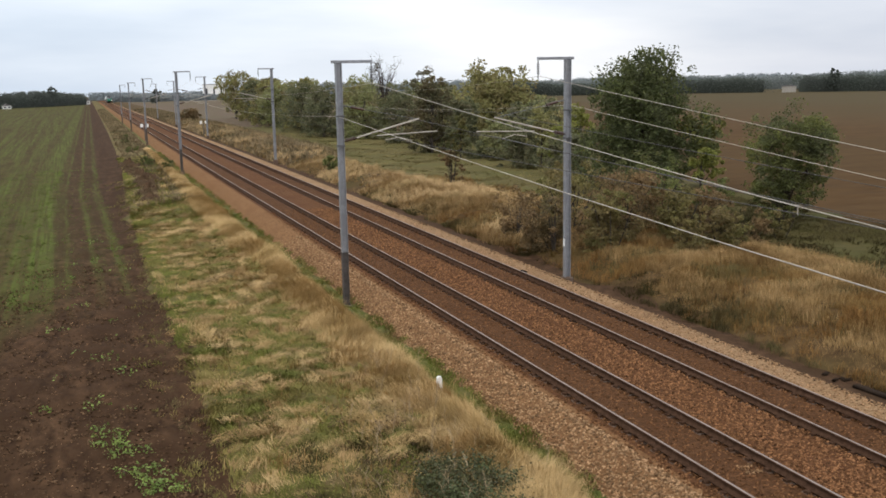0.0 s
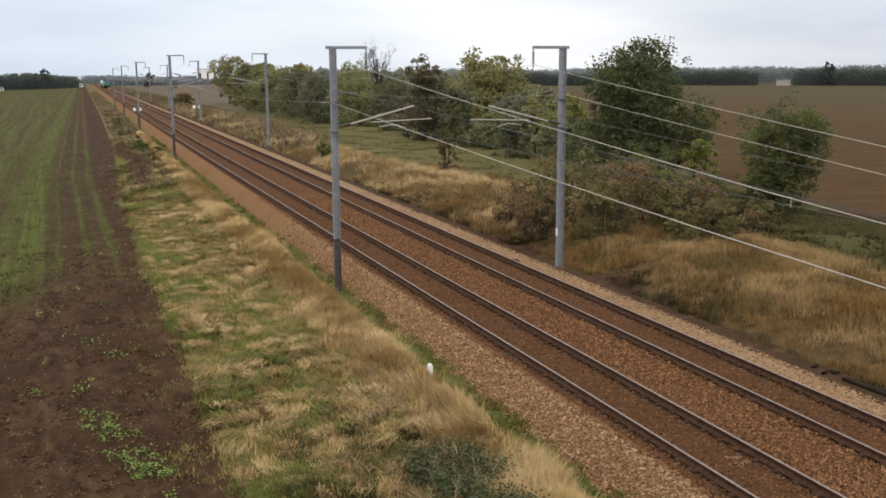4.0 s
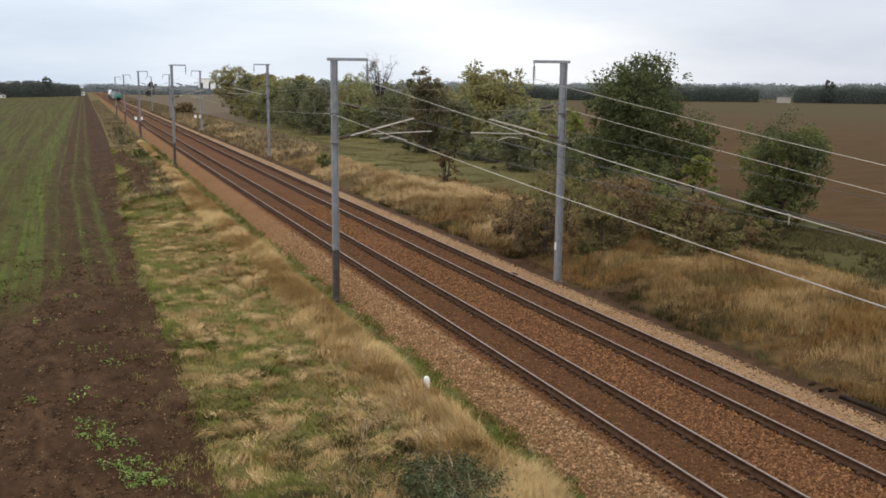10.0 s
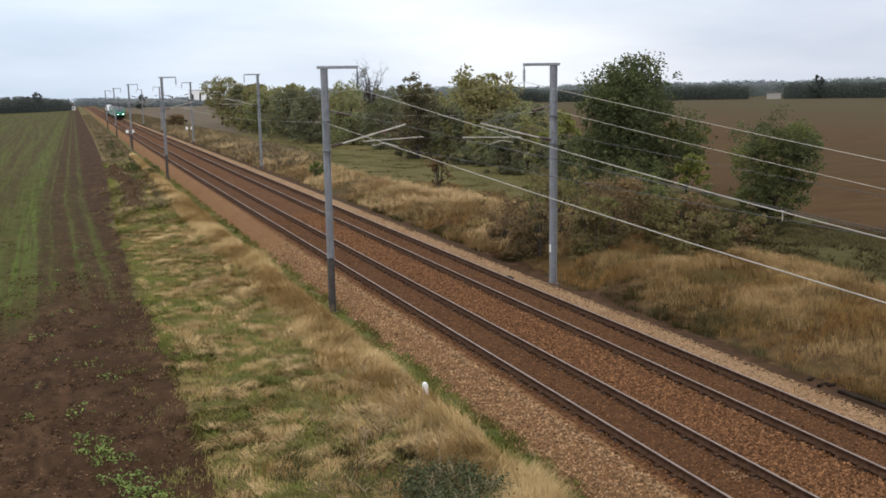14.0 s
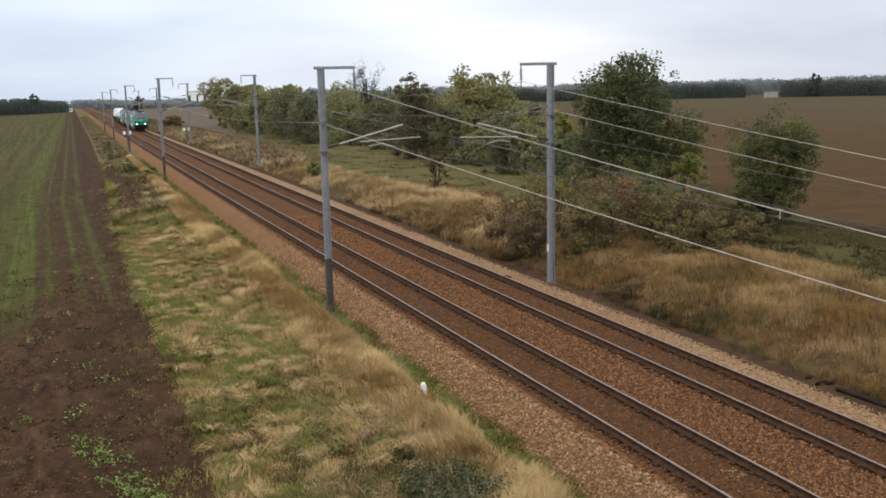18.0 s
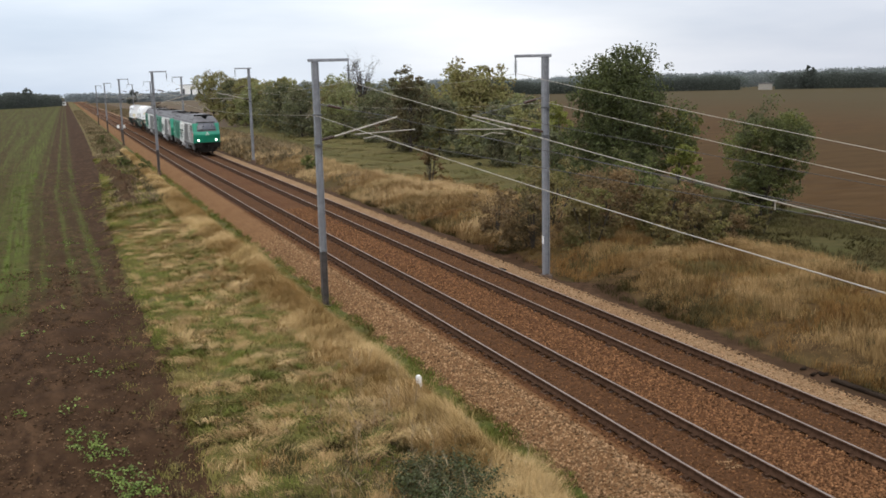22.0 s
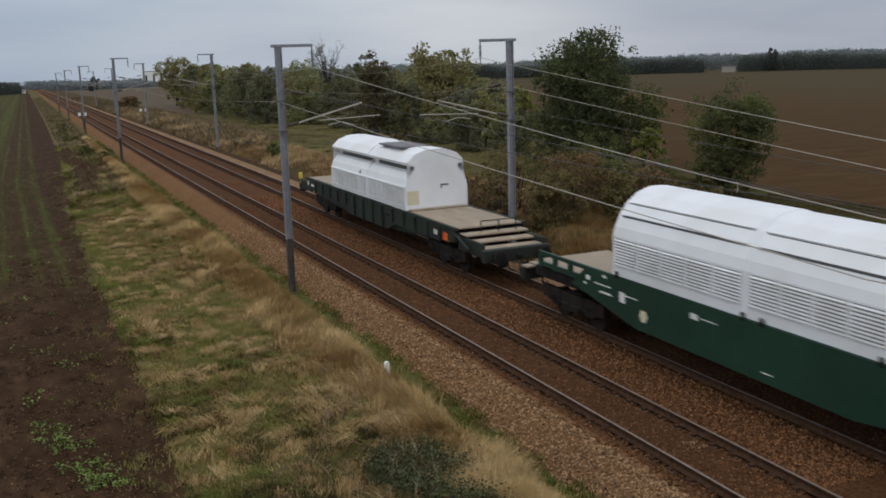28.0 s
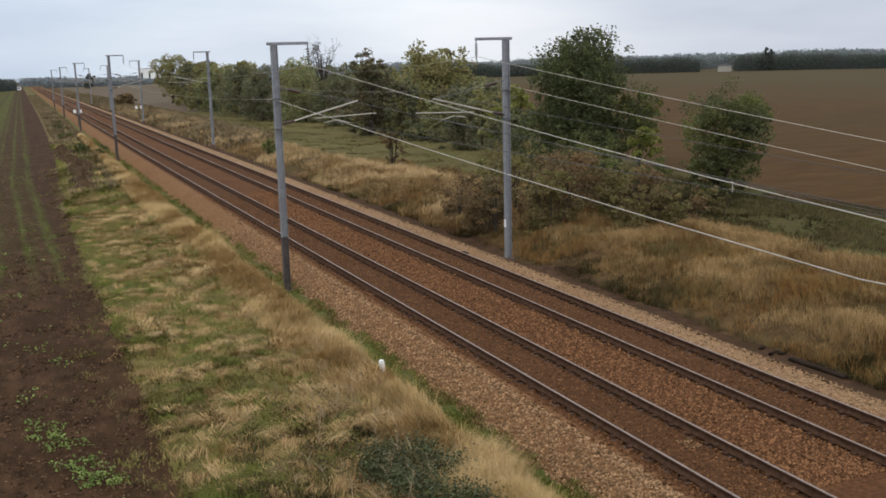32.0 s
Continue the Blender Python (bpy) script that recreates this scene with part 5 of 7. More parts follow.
box(bm, -0.12, 0.12, -0.2, 0.2, 0.0, 0.13, 0.02)
part("case", bm, M["galv_dark"], e)
bm = bmesh.new()
box(bm, -0.135, 0.135, -0.215, 0.215, 0.13, 0.155, 0.008)
part("lid", bm, M["old_timber"], e)


def sign_board(x, y):
    e = thing("marker_board", "pair of small white marker boards on a dark post", "sign", pose(x, y, ground_z(x, y)), group="lineside marker boards")
    bm = bmesh.new()
    box(bm, -0.06, 0.06, -0.06, 0.06, -0.2, 2.2)
    part("post", bm, M["rusted"], e)
    for dx in (-0.42, 0.42):
        bm = bmesh.new()
        box(bm, dx - 0.2, dx + 0.2, -0.08, -0.05, 2.15, 2.65, 0.01)
        part("board", bm, M["render_wall"], e)


sign_board(12.0, 163.0)
sign_board(22.3, 172.0)


def heap(x, y, r, h, seed, material, label):
    """A lumpy mound of earth."""
    bm = bmesh.new()
    n = 16
    grid = []
    for i in range(n + 1):
        row = []
        for j in range(n + 1):
            a, b = 2 * i / n - 1, 2 * j / n - 1
            q = math.sqrt(a * a + b * b)
            lump = noise.noise(Vector((a * 2.2, b * 2.6, seed * 1.7))) + 0.6 * noise.noise(Vector((a * 5.5, b * 6.5, seed * 2.3)))
            up = max(0.0, 1 - q * q) ** 0.8 * (0.7 + 1.0 * lump)
            row.append(bm.verts.new((a * r + 0.1 * lump, b * r * 2.0, h * up - 0.08 - 0.25 * max(0, q - 0.8))))
        grid.append(row)
    for i in range(n):
        for j in range(n):
            bm.faces.new((grid[i][j], grid[i + 1][j], grid[i + 1][j + 1], grid[i][j + 1]))
    e = thing("earth_heap", label, "earth", pose(x, y, ground_z(x, y)), group="earth heaps on the verge")
    part("mound", bm, material, e, smooth=True)


heap(4.15, 27.3, 0.38, 0.16, 470, M["clod_bank"], "small scrape of bare dark earth in the grass")
heap(3.55, 29.6, 0.45, 0.14, 471, M["clod_bank"], "small scrape of bare dark earth in the grass")
for k in range(13):
    y = 74 + k * 3.0 + rg.uniform(-1.2, 1.2)
    heap(4.9 + rg.uniform(0, 1.6) + bend(y), y, rg.uniform(0.6, 1.1), rg.uniform(0.35, 0.7), 400 + k, M["clod_bank"], "heap of dark turned earth on the verge")
tree("shrub", "broad russet-brown thicket on the far verge", "shrub", 28.6, 247.0, 3.0, 7.5, M["leaf_russet"], 3200, 431, 0.4, "shrub", base=0.03, lobes_n=12)
for k, (x, y, h, w) in enumerate(((8.9, 95.0, 1.4, 2.0), (7.6, 104.0, 1.2, 2.0), (7.9, 128.0, 1.1, 1.8), (8.6, 152.0, 1.5, 2.0))):
    tree("shrub", "low dark shrub on the railway verge", "shrub", x, y, h, w, M["leaf_dark"], 700, 420 + k, 0.18, "shrub", group="verge shrubs")
pebbles("rubble", "few dark stones and scraps lying by the path", 7, 19.5, 20.2, 21.0, 21.7, 0.09, M["old_timber"], lambda a, b: ground_z(a + bend(b), b) + 0.04, rg)


def house(x, y, w, d, h, rz, roof, label, panes=True):
    e = thing("house", label, "building", pose(x, y, ground_z(x, y), 0, 0, rz), group="distant buildings")
    bm = bmesh.new()
    box(bm, -w / 2, w / 2, -d / 2, d / 2, -0.5, h)
    part("wall", bm, M["render_wall"] if panes else M["concrete"], e)
    bm = bmesh.new()
    extrude_profile(bm, [(-w / 2 - 0.3, h), (w / 2 + 0.3, h), (w / 2 + 0.3, h + 0.1), (0, h + roof), (-w / 2 - 0.3, h + 0.1)], -d / 2 - 0.3, d / 2 + 0.3)
    part("roof", bm, M["tile_roof"], e)
    for k in range(max(2, int(w / 6)) if panes else 0):
        bm = bmesh.new()
        c = -w / 2 + (k + 0.5) * w / max(2, int(w / 6))
        box(bm, c - 0.7, c + 0.7, -d / 2 - 0.06, -d / 2 + 0.02, h * 0.3, h * 0.75)
        part("window", bm, M["t_far_glass"], e)


M["t_far_glass"] = mat("dark_window", (0.05, 0.055, 0.06), (0.07, 0.075, 0.08), 1.0, rough=0.2, bump=0)
house(381, 454, 7.5, 6, 3.4, -40, 0.6, "pale low shed in a gap of the far wood", False)
house(127.5, 900, 19, 14, 13.2, -8, 0.4, "long pale industrial building far along the line")
house(-30, 642, 4.6, 5, 1.8, 10, 1.2, "white house at the edge of a far wood")
house(-37, 640, 4.6, 5, 1.8, -15, 1.2, "white house at the edge of a far wood")
house(17.5, 790, 6, 6, 2.6, 0, 1.2, "small white hut at the end of the crop field")

# ---- train ----
M["t_grey"] = mat("grey_paint", (0.29, 0.28, 0.275), (0.35, 0.34, 0.335), 1.2, (0.25, 0.235, 0.225), 0.5, 0.45, bump=0.02, local=True)
M["t_roof"] = mat("dusty_roof_paint", (0.125, 0.123, 0.130), (0.185, 0.183, 0.190), 1.5, (0.095, 0.088, 0.090), 0.4, 0.6, bump=0.03, local=True)
M["t_dark"] = mat("dark_grey_panel", (0.12, 0.118, 0.116), (0.17, 0.167, 0.164), 1.5, rough=0.55, bump=0.03, local=True)
M["t_green"] = mat("green_paint", (0.007, 0.20, 0.118), (0.012, 0.26, 0.155), 1.0, (0.009, 0.175, 0.105), 0.5, 0.38, bump=0.02, local=True, spec=0.5)
M["t_deepgreen"] = mat("deep_green_panel", (0.005, 0.115, 0.070), (0.009, 0.15, 0.092), 1.0, rough=0.5, bump=0.02, local=True)
M["t_white"] = mat("cream_white_paint", (0.74, 0.74, 0.71), (0.83, 0.83, 0.80), 1.0, (0.68, 0.67, 0.63), 0.6, 0.45, bump=0.02, local=True)
M["t_black"] = mat("underframe_grime", (0.008, 0.007, 0.0065), (0.024, 0.020, 0.017), 3.0, rough=0.85, bump=0.1, local=True, spec=0.15)
M["t_void"] = mat("black_grille", (0.004, 0.004, 0.004), (0.009, 0.009, 0.009), 6.0, rough=0.9, bump=0.1, local=True, spec=0.05)
M["t_letter"] = mat("dark_green_lettering", (0.004, 0.055, 0.036), (0.007, 0.075, 0.05), 1.0, rough=0.5, bump=0, local=True)
M["t_skirt"] = mat("dusty_grey_skirt", (0.075, 0.070, 0.066), (0.125, 0.116, 0.108), 2.0, (0.058, 0.047, 0.039), 0.7, 0.65, bump=0.05, local=True)
M["t_lampyellow"] = mat("yellow_lamp_paint", (0.60, 0.46, 0.06), (0.72, 0.56, 0.10), 2.0, rough=0.5, bump=0, local=True)
# dusty gear colour, taken near black to carry shade under the train
M["t_frame"] = mat("dusty_shaded_running_gear", (0.013, 0.010, 0.008), (0.036, 0.029, 0.024), 3.0, (0.026, 0.018, 0.014), 1.0, 0.85, bump=0.1, local=True, spec=0.15)
M["t_glass"] = mat("tinted_glass", (0.008, 0.008, 0.009), (0.012, 0.012, 0.014), 1.0, rough=0.12, bump=0, local=True, spec=0.3)
# lavender-grey base paints the sky's reflection into the dark glass
M["t_shield"] = mat("windscreen_glass", (0.16, 0.17, 0.20), (0.20, 0.21, 0.245), 1.0, rough=0.08, bump=0, local=True, spec=0.8)
M["t_lamp"] = glow("lit_headlamp", (1.0, 0.95, 0.82), 26.0)
M["t_lens"] = mat("unlit_lamp_lens", (0.45, 0.45, 0.43), (0.55, 0.55, 0.53), 2.0, rough=0.15, bump=0, local=True)
M["t_red"] = mat("red_emblem", (0.50, 0.03, 0.025), (0.58, 0.045, 0.035), 2.0, rough=0.4, bump=0, local=True)
M["t_orange"] = mat("orange_plate", (0.75, 0.12, 0.02), (0.85, 0.16, 0.03), 2.0, rough=0.45, bump=0, local=True)
M["w_green"] = mat("wagon_green", (0.008, 0.036, 0.021), (0.015, 0.054, 0.031), 1.2, (0.012, 0.036, 0.022), 0.5, 0.55, bump=0.03, local=True)
M["w_dark"] = mat("grimy_wagon_green", (0.013, 0.021, 0.015), (0.030, 0.040, 0.028), 1.6, (0.018, 0.018, 0.014), 0.6, 0.7, bump=0.05, local=True)
M["w_deck"] = mat("dusty_plank_deck", (0.30, 0.235, 0.165), (0.42, 0.335, 0.24), 2.5, (0.33, 0.27, 0.20), 0.6, 0.9, bump=0.1, local=True, stretch=(1, 0.3, 1))
M["w_hood"] = mat("white_hood_sheet", (0.82, 0.83, 0.84), (0.88, 0.89, 0.90), 0.9, (0.78, 0.78, 0.77), 0.5, 0.42, bump=0.02, local=True)
M["w_slat"] = mat("white_louvre", (0.74, 0.74, 0.73), (0.84, 0.84, 0.83), 2.0, (0.70, 0.69, 0.67), 0.9, 0.5, bump=0.02, local=True)
M["w_gap"] = mat("shadowed_slot", (0.10, 0.10, 0.105), (0.15, 0.15, 0.155), 2.0, rough=0.8, bump=0, local=True)
M["w_back"] = mat("louvre_backing", (0.20, 0.20, 0.205), (0.28, 0.28, 0.285), 2.0, rough=0.7, bump=0, local=True)
M["w_stain"] = mat("yellowed_label", (0.62, 0.55, 0.36), (0.72, 0.66, 0.48), 2.0, rough=0.6, bump=0, local=True)

def side_plate(name, parent, side, pts, x, t, material, label=""):
    """A flat plate on a wagon side from (s, z) corners."""
    bm = bmesh.new()
    a = [bm.verts.new((side * x, s, z)) for s, z in pts]
    b = [bm.verts.new((side * (x + t), s, z)) for s, z in pts]
    n = len(pts)
    for i in range(n):
        bm.faces.new((a[i], a[(i + 1) % n], b[(i + 1) % n], b[i]))
    bm.faces.new(a[::-1])
    bm.faces.new(b)
    bmesh.ops.triangulate(bm, faces=[f for f in bm.faces if len(f.verts) > 4])
    return part(name, bm, material, parent, label)


VEH = []
LL = 20.4
LEVELS = [(0.95, 1.34, 0.12), (1.15, 1.42, 0.04), (1.35, 1.42, -0.02), (1.7, 1.42, -0.10), (2.02, 1.42, -0.21), (2.18, 1.42, -0.23), (2.32, 1.42, -0.15), (2.48, 1.42, -0.01), (2.8, 1.42, 0.14), (3.22, 1.42, 0.34), (3.36, 1.41, 0.42),
          (3.46, 1.36, 0.54), (3.62, 1.26, 0.72), (3.98, 1.04, 1.18), (4.08, 0.93, 1.42), (4.17, 0.62, 2.0)]


def nose(z, x):
    zs = [l[0] for l in LEVELS]
    return float(np.interp(z, zs, [l[2] for l in LEVELS])) + 0.60 * (abs(x) / 1.42) ** 3


def wg(z, a):
    return a + 0.65 * (3.4 - z)


def shell(split_a, split_b):
    """The locomotive's body: rings of points at rising levels, painted by zones."""
    bm = bmesh.new()
    rings, tags = [], []
    fx = [-1.0, -0.88, -0.7, -0.4, 0.0, 0.4, 0.7, 0.88, 1.0]
    for z, w, p in LEVELS:
        ring, tag = [], []
        side = [nose(z, w) + 0.01, nose(z, w) + 0.03, wg(z, split_a), wg(z, split_b), LL - nose(z, w) - 0.03, LL - nose(z, w) - 0.01]
        for k, u in enumerate(fx):
            ring.append((u * w, nose(z, u * w), z))
            tag.append("front")
        tag[-1] = "band"
        for k, s in enumerate(side[1:-1]):
            ring.append((w, s, z))
            tag.append(("main", "white", "rear", "rear")[k])
        for u in fx[::-1]:
            ring.append((u * w, LL - nose(z, u * w), z))
            tag.append("back")
        tag[-1] = "rear"
        for k, s in enumerate(side[1:-1][::-1]):
            ring.append((-w, s, z))
            tag.append(("rear", "white", "main", "band")[k])
        rings.append([bm.verts.new(c) for c in ring])
        tags.append(tag)
    n = len(rings[0])
    for j in range(len(rings) - 1):
        zc = (LEVELS[j][0] + LEVELS[j + 1][0]) / 2
        for i in range(n):
            f = bm.faces.new((rings[j][i], rings[j][(i + 1) % n], rings[j + 1][(i + 1) % n], rings[j + 1][i]))
            tg = tags[j][i]
            if zc > 3.40:
                k = 1
            elif tg in ("front", "back"):
                k = 4 if zc < 1.2 else 2
            elif zc < 1.2:
                k = 0
            elif tg in ("band", "rear"):
                k = 2
            elif tg == "white":
                k = 3
            else:
                k = 3 if zc > 3.25 else 0
            f.material_index = k
            f.smooth = False
    top = bm.faces.new(rings[-1])
    top.material_index = 1
    bm.faces.new(rings[0][::-1]).material_index = 4
    bmesh.ops.triangulate(bm, faces=[f for f in bm.faces if len(f.verts) > 4])
    bmesh.ops.translate(bm, verts=bm.verts, vec=(0, -LL / 2, 0))
    return bm


def word(name, text, size, m, material, parent, label="", shear=0.0):
    cu = bpy.data.curves.new(name, 'FONT')
    cu.body, cu.size, cu.shear, cu.extrude, cu.offset = text, size, shear, 0.004, size * 0.012
    tmp = bpy.data.objects.new(name, cu)
    scene.collection.objects.link(tmp)
    dg = bpy.context.evaluated_depsgraph_get()
    me = bpy.data.meshes.new_from_object(tmp.evaluated_get(dg))
    bpy.data.objects.remove(tmp)
    me.materials.clear()
    me.materials.append(material)
    ob = new(name, me)
    ob.parent = parent
    ob.matrix_basis = m
    if label:
        tagged(ob, label)
    return ob


def side_mat(side, s, z, off):
    """A pose on the body side: text runs to the reader's right."""
    if side < 0:
        return Matrix(((0, 0, -1, -1.42 - off), (-1, 0, 0, s), (0, 1, 0, z), (0, 0, 0, 1)))
    return Matrix(((0, 0, 1, 1.42 + off), (1, 0, 0, s), (0, 1, 0, z), (0, 0, 0, 1)))


def panel(name, parent, side, s0, s1, z0, z1, t, material, label="", bevel=0.01):
    bm = bmesh.new()
    a, b = sorted((side * 1.40, side * (1.42 + t)))
    box(bm, a, b, s0 - LL / 2, s1 - LL / 2, z0, z1, bevel)
    return part(name, bm, material, parent, label)


def louvre(parent, side, s0, s1, z0, z1, n, material, skew=0.0, right=0.0, base=None):
    """Raised horizontal slats in a row, their ends slanted where a stripe cuts them."""
    back = panel("louvre", parent, side, s0, s1, z0, z1, 0.004, base or material, bevel=0) if not skew and not right else None
    holder = back or parent
    step = (z1 - z0) / n
    for k in range(n):
        z = z0 + step * (k + 0.5)
        a, b = s0 + skew * (z1 - z), s1 + right * (z1 - z)
        if b - a < 0.1:
            continue
        bm = bmesh.new()
        x = side * 1.42
        o = side
        extrude_profile(bm, [(x, z - step * 0.28), (x + o * 0.012, z - step * 0.28), (x + o * 0.055, z - step * 0.05), (x + o * 0.055, z + step * 0.05), (x, z + step * 0.22)], a - LL / 2, b - LL / 2)
        part("slat", bm, material, holder)


def slats_two(parent, side, s0, s1, z0, z1, n, front, rear, a):
    """Raised slats painted in two colours, parted by the slanted edge of the stripe."""
    step = (z1 - z0) / n
    for k in range(n):
        z = z0 + step * (k + 0.5)
        cut = min(max(wg(z, a), s0), s1)
        for p, q, mt in ((s0, cut, front), (cut, s1, rear)):
            if q - p < 0.06:
                continue
            bm = bmesh.new()
            x, o = side * 1.42, side
            extrude_profile(bm, [(x, z - step * 0.34), (x + o * 0.02, z - step * 0.34), (x + o * 0.065, z - step * 0.05), (x + o * 0.065, z + step * 0.05), (x, z + step * 0.2)], p - LL / 2, q - LL / 2)
            part("slat", bm, mt, parent)


def bogie(parent, c, half, wheel_r=0.55, gauge=0.7525, span=1.4, axles=2):
    e = new("bogie")
    e.parent = parent
    e.matrix_basis = Matrix.Translation((0, c, 0))
    tagged(e, "dusty dark bogie with coil springs")
    bm = bmesh.new()
    for s in (-1, 1):
        extrude_profile(bm, [(s * 0.98, 0.55), (s * 1.12, 0.55), (s * 1.12, 0.92), (s * 0.98, 0.92)], -half, half)
        box(bm, s * 0.95, s * 1.17, -0.5, 0.5, 0.38, 0.60, 0.03)
    box(bm, -1.0, 1.0, -0.35, 0.35, 0.55, 0.95, 0.03)
    part("bogie_frame", bm, M["t_frame"], e)
    for a in (-span, span):
        for s in (-1, 1):
            bm = bmesh.new()
            rod(bm, (s * gauge - 0.065, a, wheel_r), (s * gauge + 0.065, a, wheel_r), wheel_r, seg=24)
            rod(bm, (s * gauge + s * 0.06, a, wheel_r), (s * gauge + s * 0.16, a, wheel_r), 0.16, seg=12)
            part("wheel", bm, M["t_frame"], e)
            bm = bmesh.new()
            box(bm, s * 1.0 - 0.12, s * 1.0 + 0.12, a - 0.2, a + 0.2, 0.4, 0.72, 0.03)
            for q in (-0.32, 0.32):
                rod(bm, (s * 1.05, a + q, 0.5), (s * 1.05, a + q, 0.92), 0.10, seg=10)
            part("axle_box", bm, M["t_black"], e)
    return e


def coupling(parent, s, way):
    """Buffers, hook and hoses at an end; way is -1 towards the front."""
    for x in (-0.875, 0.875):
        bm = bmesh.new()
        rod(bm, (x, s, 1.05), (x, s + way * 0.36, 1.05), 0.11, seg=12)
        rod(bm, (x, s + way * 0.36, 1.05), (x, s + way * 0.42, 1.05), 0.24, seg=16)
        part("buffer", bm, M["t_black"], parent)
    bm = bmesh.new()
    box(bm, -0.06, 0.06, min(s, s + way * 0.34), max(s, s + way * 0.34), 0.98, 1.1, 0.02)
    rod(bm, (0, s + way * 0.3, 1.04), (0, s + way * 0.34, 0.62), 0.035)
    part("coupling_hook", bm, M["t_black"], parent)
    for x in (-0.42, 0.36, 0.48):
        bm = bmesh.new()
        rod(bm, (x, s, 0.95), (x, s + way * 0.18, 0.62), 0.025)
        rod(bm, (x, s + way * 0.18, 0.62), (x * 0.6, s + way * 0.3, 0.55), 0.025)
        part("brake_hose", bm, M["t_black"], parent)


def locomotive(label, split_a, split_b, lit, diesel):
    e = thing("locomotive", label, "locomotive", group="locomotives of the train")
    h = LL / 2
    part("body", shell(split_a, split_b), [M["t_grey"], M["t_roof"], M["t_green"], M["t_white"], M["t_black"]], e, "grey body with green nose and slanted white stripe")
    for end in (-1, 1):
        def at(s):
            return end * (h - s)
        # windscreen with frame
        for nm, w, z0, z1, off, mt in (("windscreen_frame", 1.03, 2.50, 3.46, 0.012, M["t_dark"]), ("windscreen", 0.93, 2.68, 3.38, 0.026, M["t_shield"])):
            bm = bmesh.new()
            grid = []
            for z in (z0, (z0 + z1) / 2, z1):
                wz = w * (1 - 0.10 * (z - z0) / (z1 - z0))
                grid.append([bm.verts.new((u * wz, at(nose(z, u * wz) - off), z)) for u in (-1, -0.75, -0.4, 0, 0.4, 0.75, 1)])
            for a, b in zip(grid[:-1], grid[1:]):
                for i in range(6):
                    bm.faces.new((a[i], a[i + 1], b[i + 1], b[i]))
            bmesh.ops.solidify(bm, geom=bm.faces, thickness=0.008)
            ob = part(nm, bm, mt, e)
        # dark visor above the glass and rubber sill below it
        for nm, w, z0, z1, off in (("visor", 0.98, 3.40, 3.49, 0.05), ("windscreen_sill", 0.97, 2.63, 2.69, 0.035)):
            bm = bmesh.new()
            lo, up = [[bm.verts.new((u * w, at(nose(z, u * w) - off), z)) for u in (-1, -0.75, -0.4, 0, 0.4, 0.75, 1)] for z in (z0, z1)]
            for i in range(6):
                bm.faces.new((lo[i], lo[i + 1], up[i + 1], up[i]))
            bmesh.ops.solidify(bm, geom=bm.faces, thickness=0.03)
            part(nm, bm, M["t_black"], e, "dark strip along the windscreen")
        bm = bmesh.new()
        q = [bm.verts.new((u * wz, at(nose(z, 0) - 0.02 if z < 4.1 else 1.6), z + 0.03)) for z, wz in ((3.80, 0.10), (3.97, 0.24), (4.16, 0.42)) for u in (-1, 1)]
        for i in (0, 2):
            bm.faces.new((q[i], q[i + 1], q[i + 3], q[i + 2]))
        bmesh.ops.solidify(bm, geom=bm.faces, thickness=0.03)
        part("horn_recess", bm, M["t_void"], e, "black notch with the horns above the cab")
        for x in (-0.5, 0.35):
            bm = bmesh.new()
            rod(bm, (x, at(nose(2.6, x) - 0.05), 2.6), (x + 0.28, at(nose(3.2, x) - 0.05), 3.2), 0.014)
            part("wiper", bm, M["t_black"], e)
        for x in (-0.92, 0.92):
            bm = bmesh.new()
            rod(bm, (x, at(nose(1.55, x) + 0.06), 1.55), (x, at(nose(1.55, x) - 0.03), 1.55), 0.115, seg=16)
            lamp = part("lamp_housing", bm, M["t_black"], e)
            bm = bmesh.new()
            rod(bm, (x, at(nose(1.55, x)), 1.55), (x, at(nose(1.55, x) - 0.05), 1.55), 0.06, seg=16)
            part("headlight", bm, M["t_lamp"] if (lit and end < 0) else M["t_lens"], lamp, "lit white headlight" if (lit and end < 0) else "unlit headlight")
        bm = bmesh.new()
        rod(bm, (0, at(nose(2.33, 0) + 0.02), 2.33), (0, at(nose(2.33, 0) - 0.04), 2.33), 0.09, seg=14)
        part("centre_lamp", bm, M["t_lens"], e)
        bm = bmesh.new()
        box(bm, -0.2, 0.2, min(at(-0.245), at(0.0)), max(at(-0.245), at(0.0)), 2.10, 2.16, 0.01)
        part("emblem", bm, M["t_lens"], e, "small pale emblem bar on the nose")
        bm = bmesh.new()
        extrude_profile(bm, [(-1.3, 0.80), (1.3, 0.80), (1.36, 1.28), (-1.36, 1.28)], min(at(-0.06), at(0.4)), max(at(-0.06), at(0.4)))
        part("buffer_beam", bm, M["t_black"], e)
        bm = bmesh.new()
        box(bm, -1.05, 1.05, min(at(-0.34), at(0.1)), max(at(-0.34), at(0.1)), 1.285, 1.33, 0.015)
        part("step_plate", bm, M["t_frame"], e)
        for x in (-1.1, -0.55, 0.55, 1.1):
            bm = bmesh.new()
            rod(bm, (x, at(-0.30), 0.62), (x, at(-0.30), 1.62 if abs(x) > 1 else 1.0), 0.02)
            rod(bm, (x, at(-0.30), 0.62), (x * 0.8, at(-0.05), 0.62), 0.02)
            part("shunter_rail", bm, M["t_black"], e)
        bm = bmesh.new()
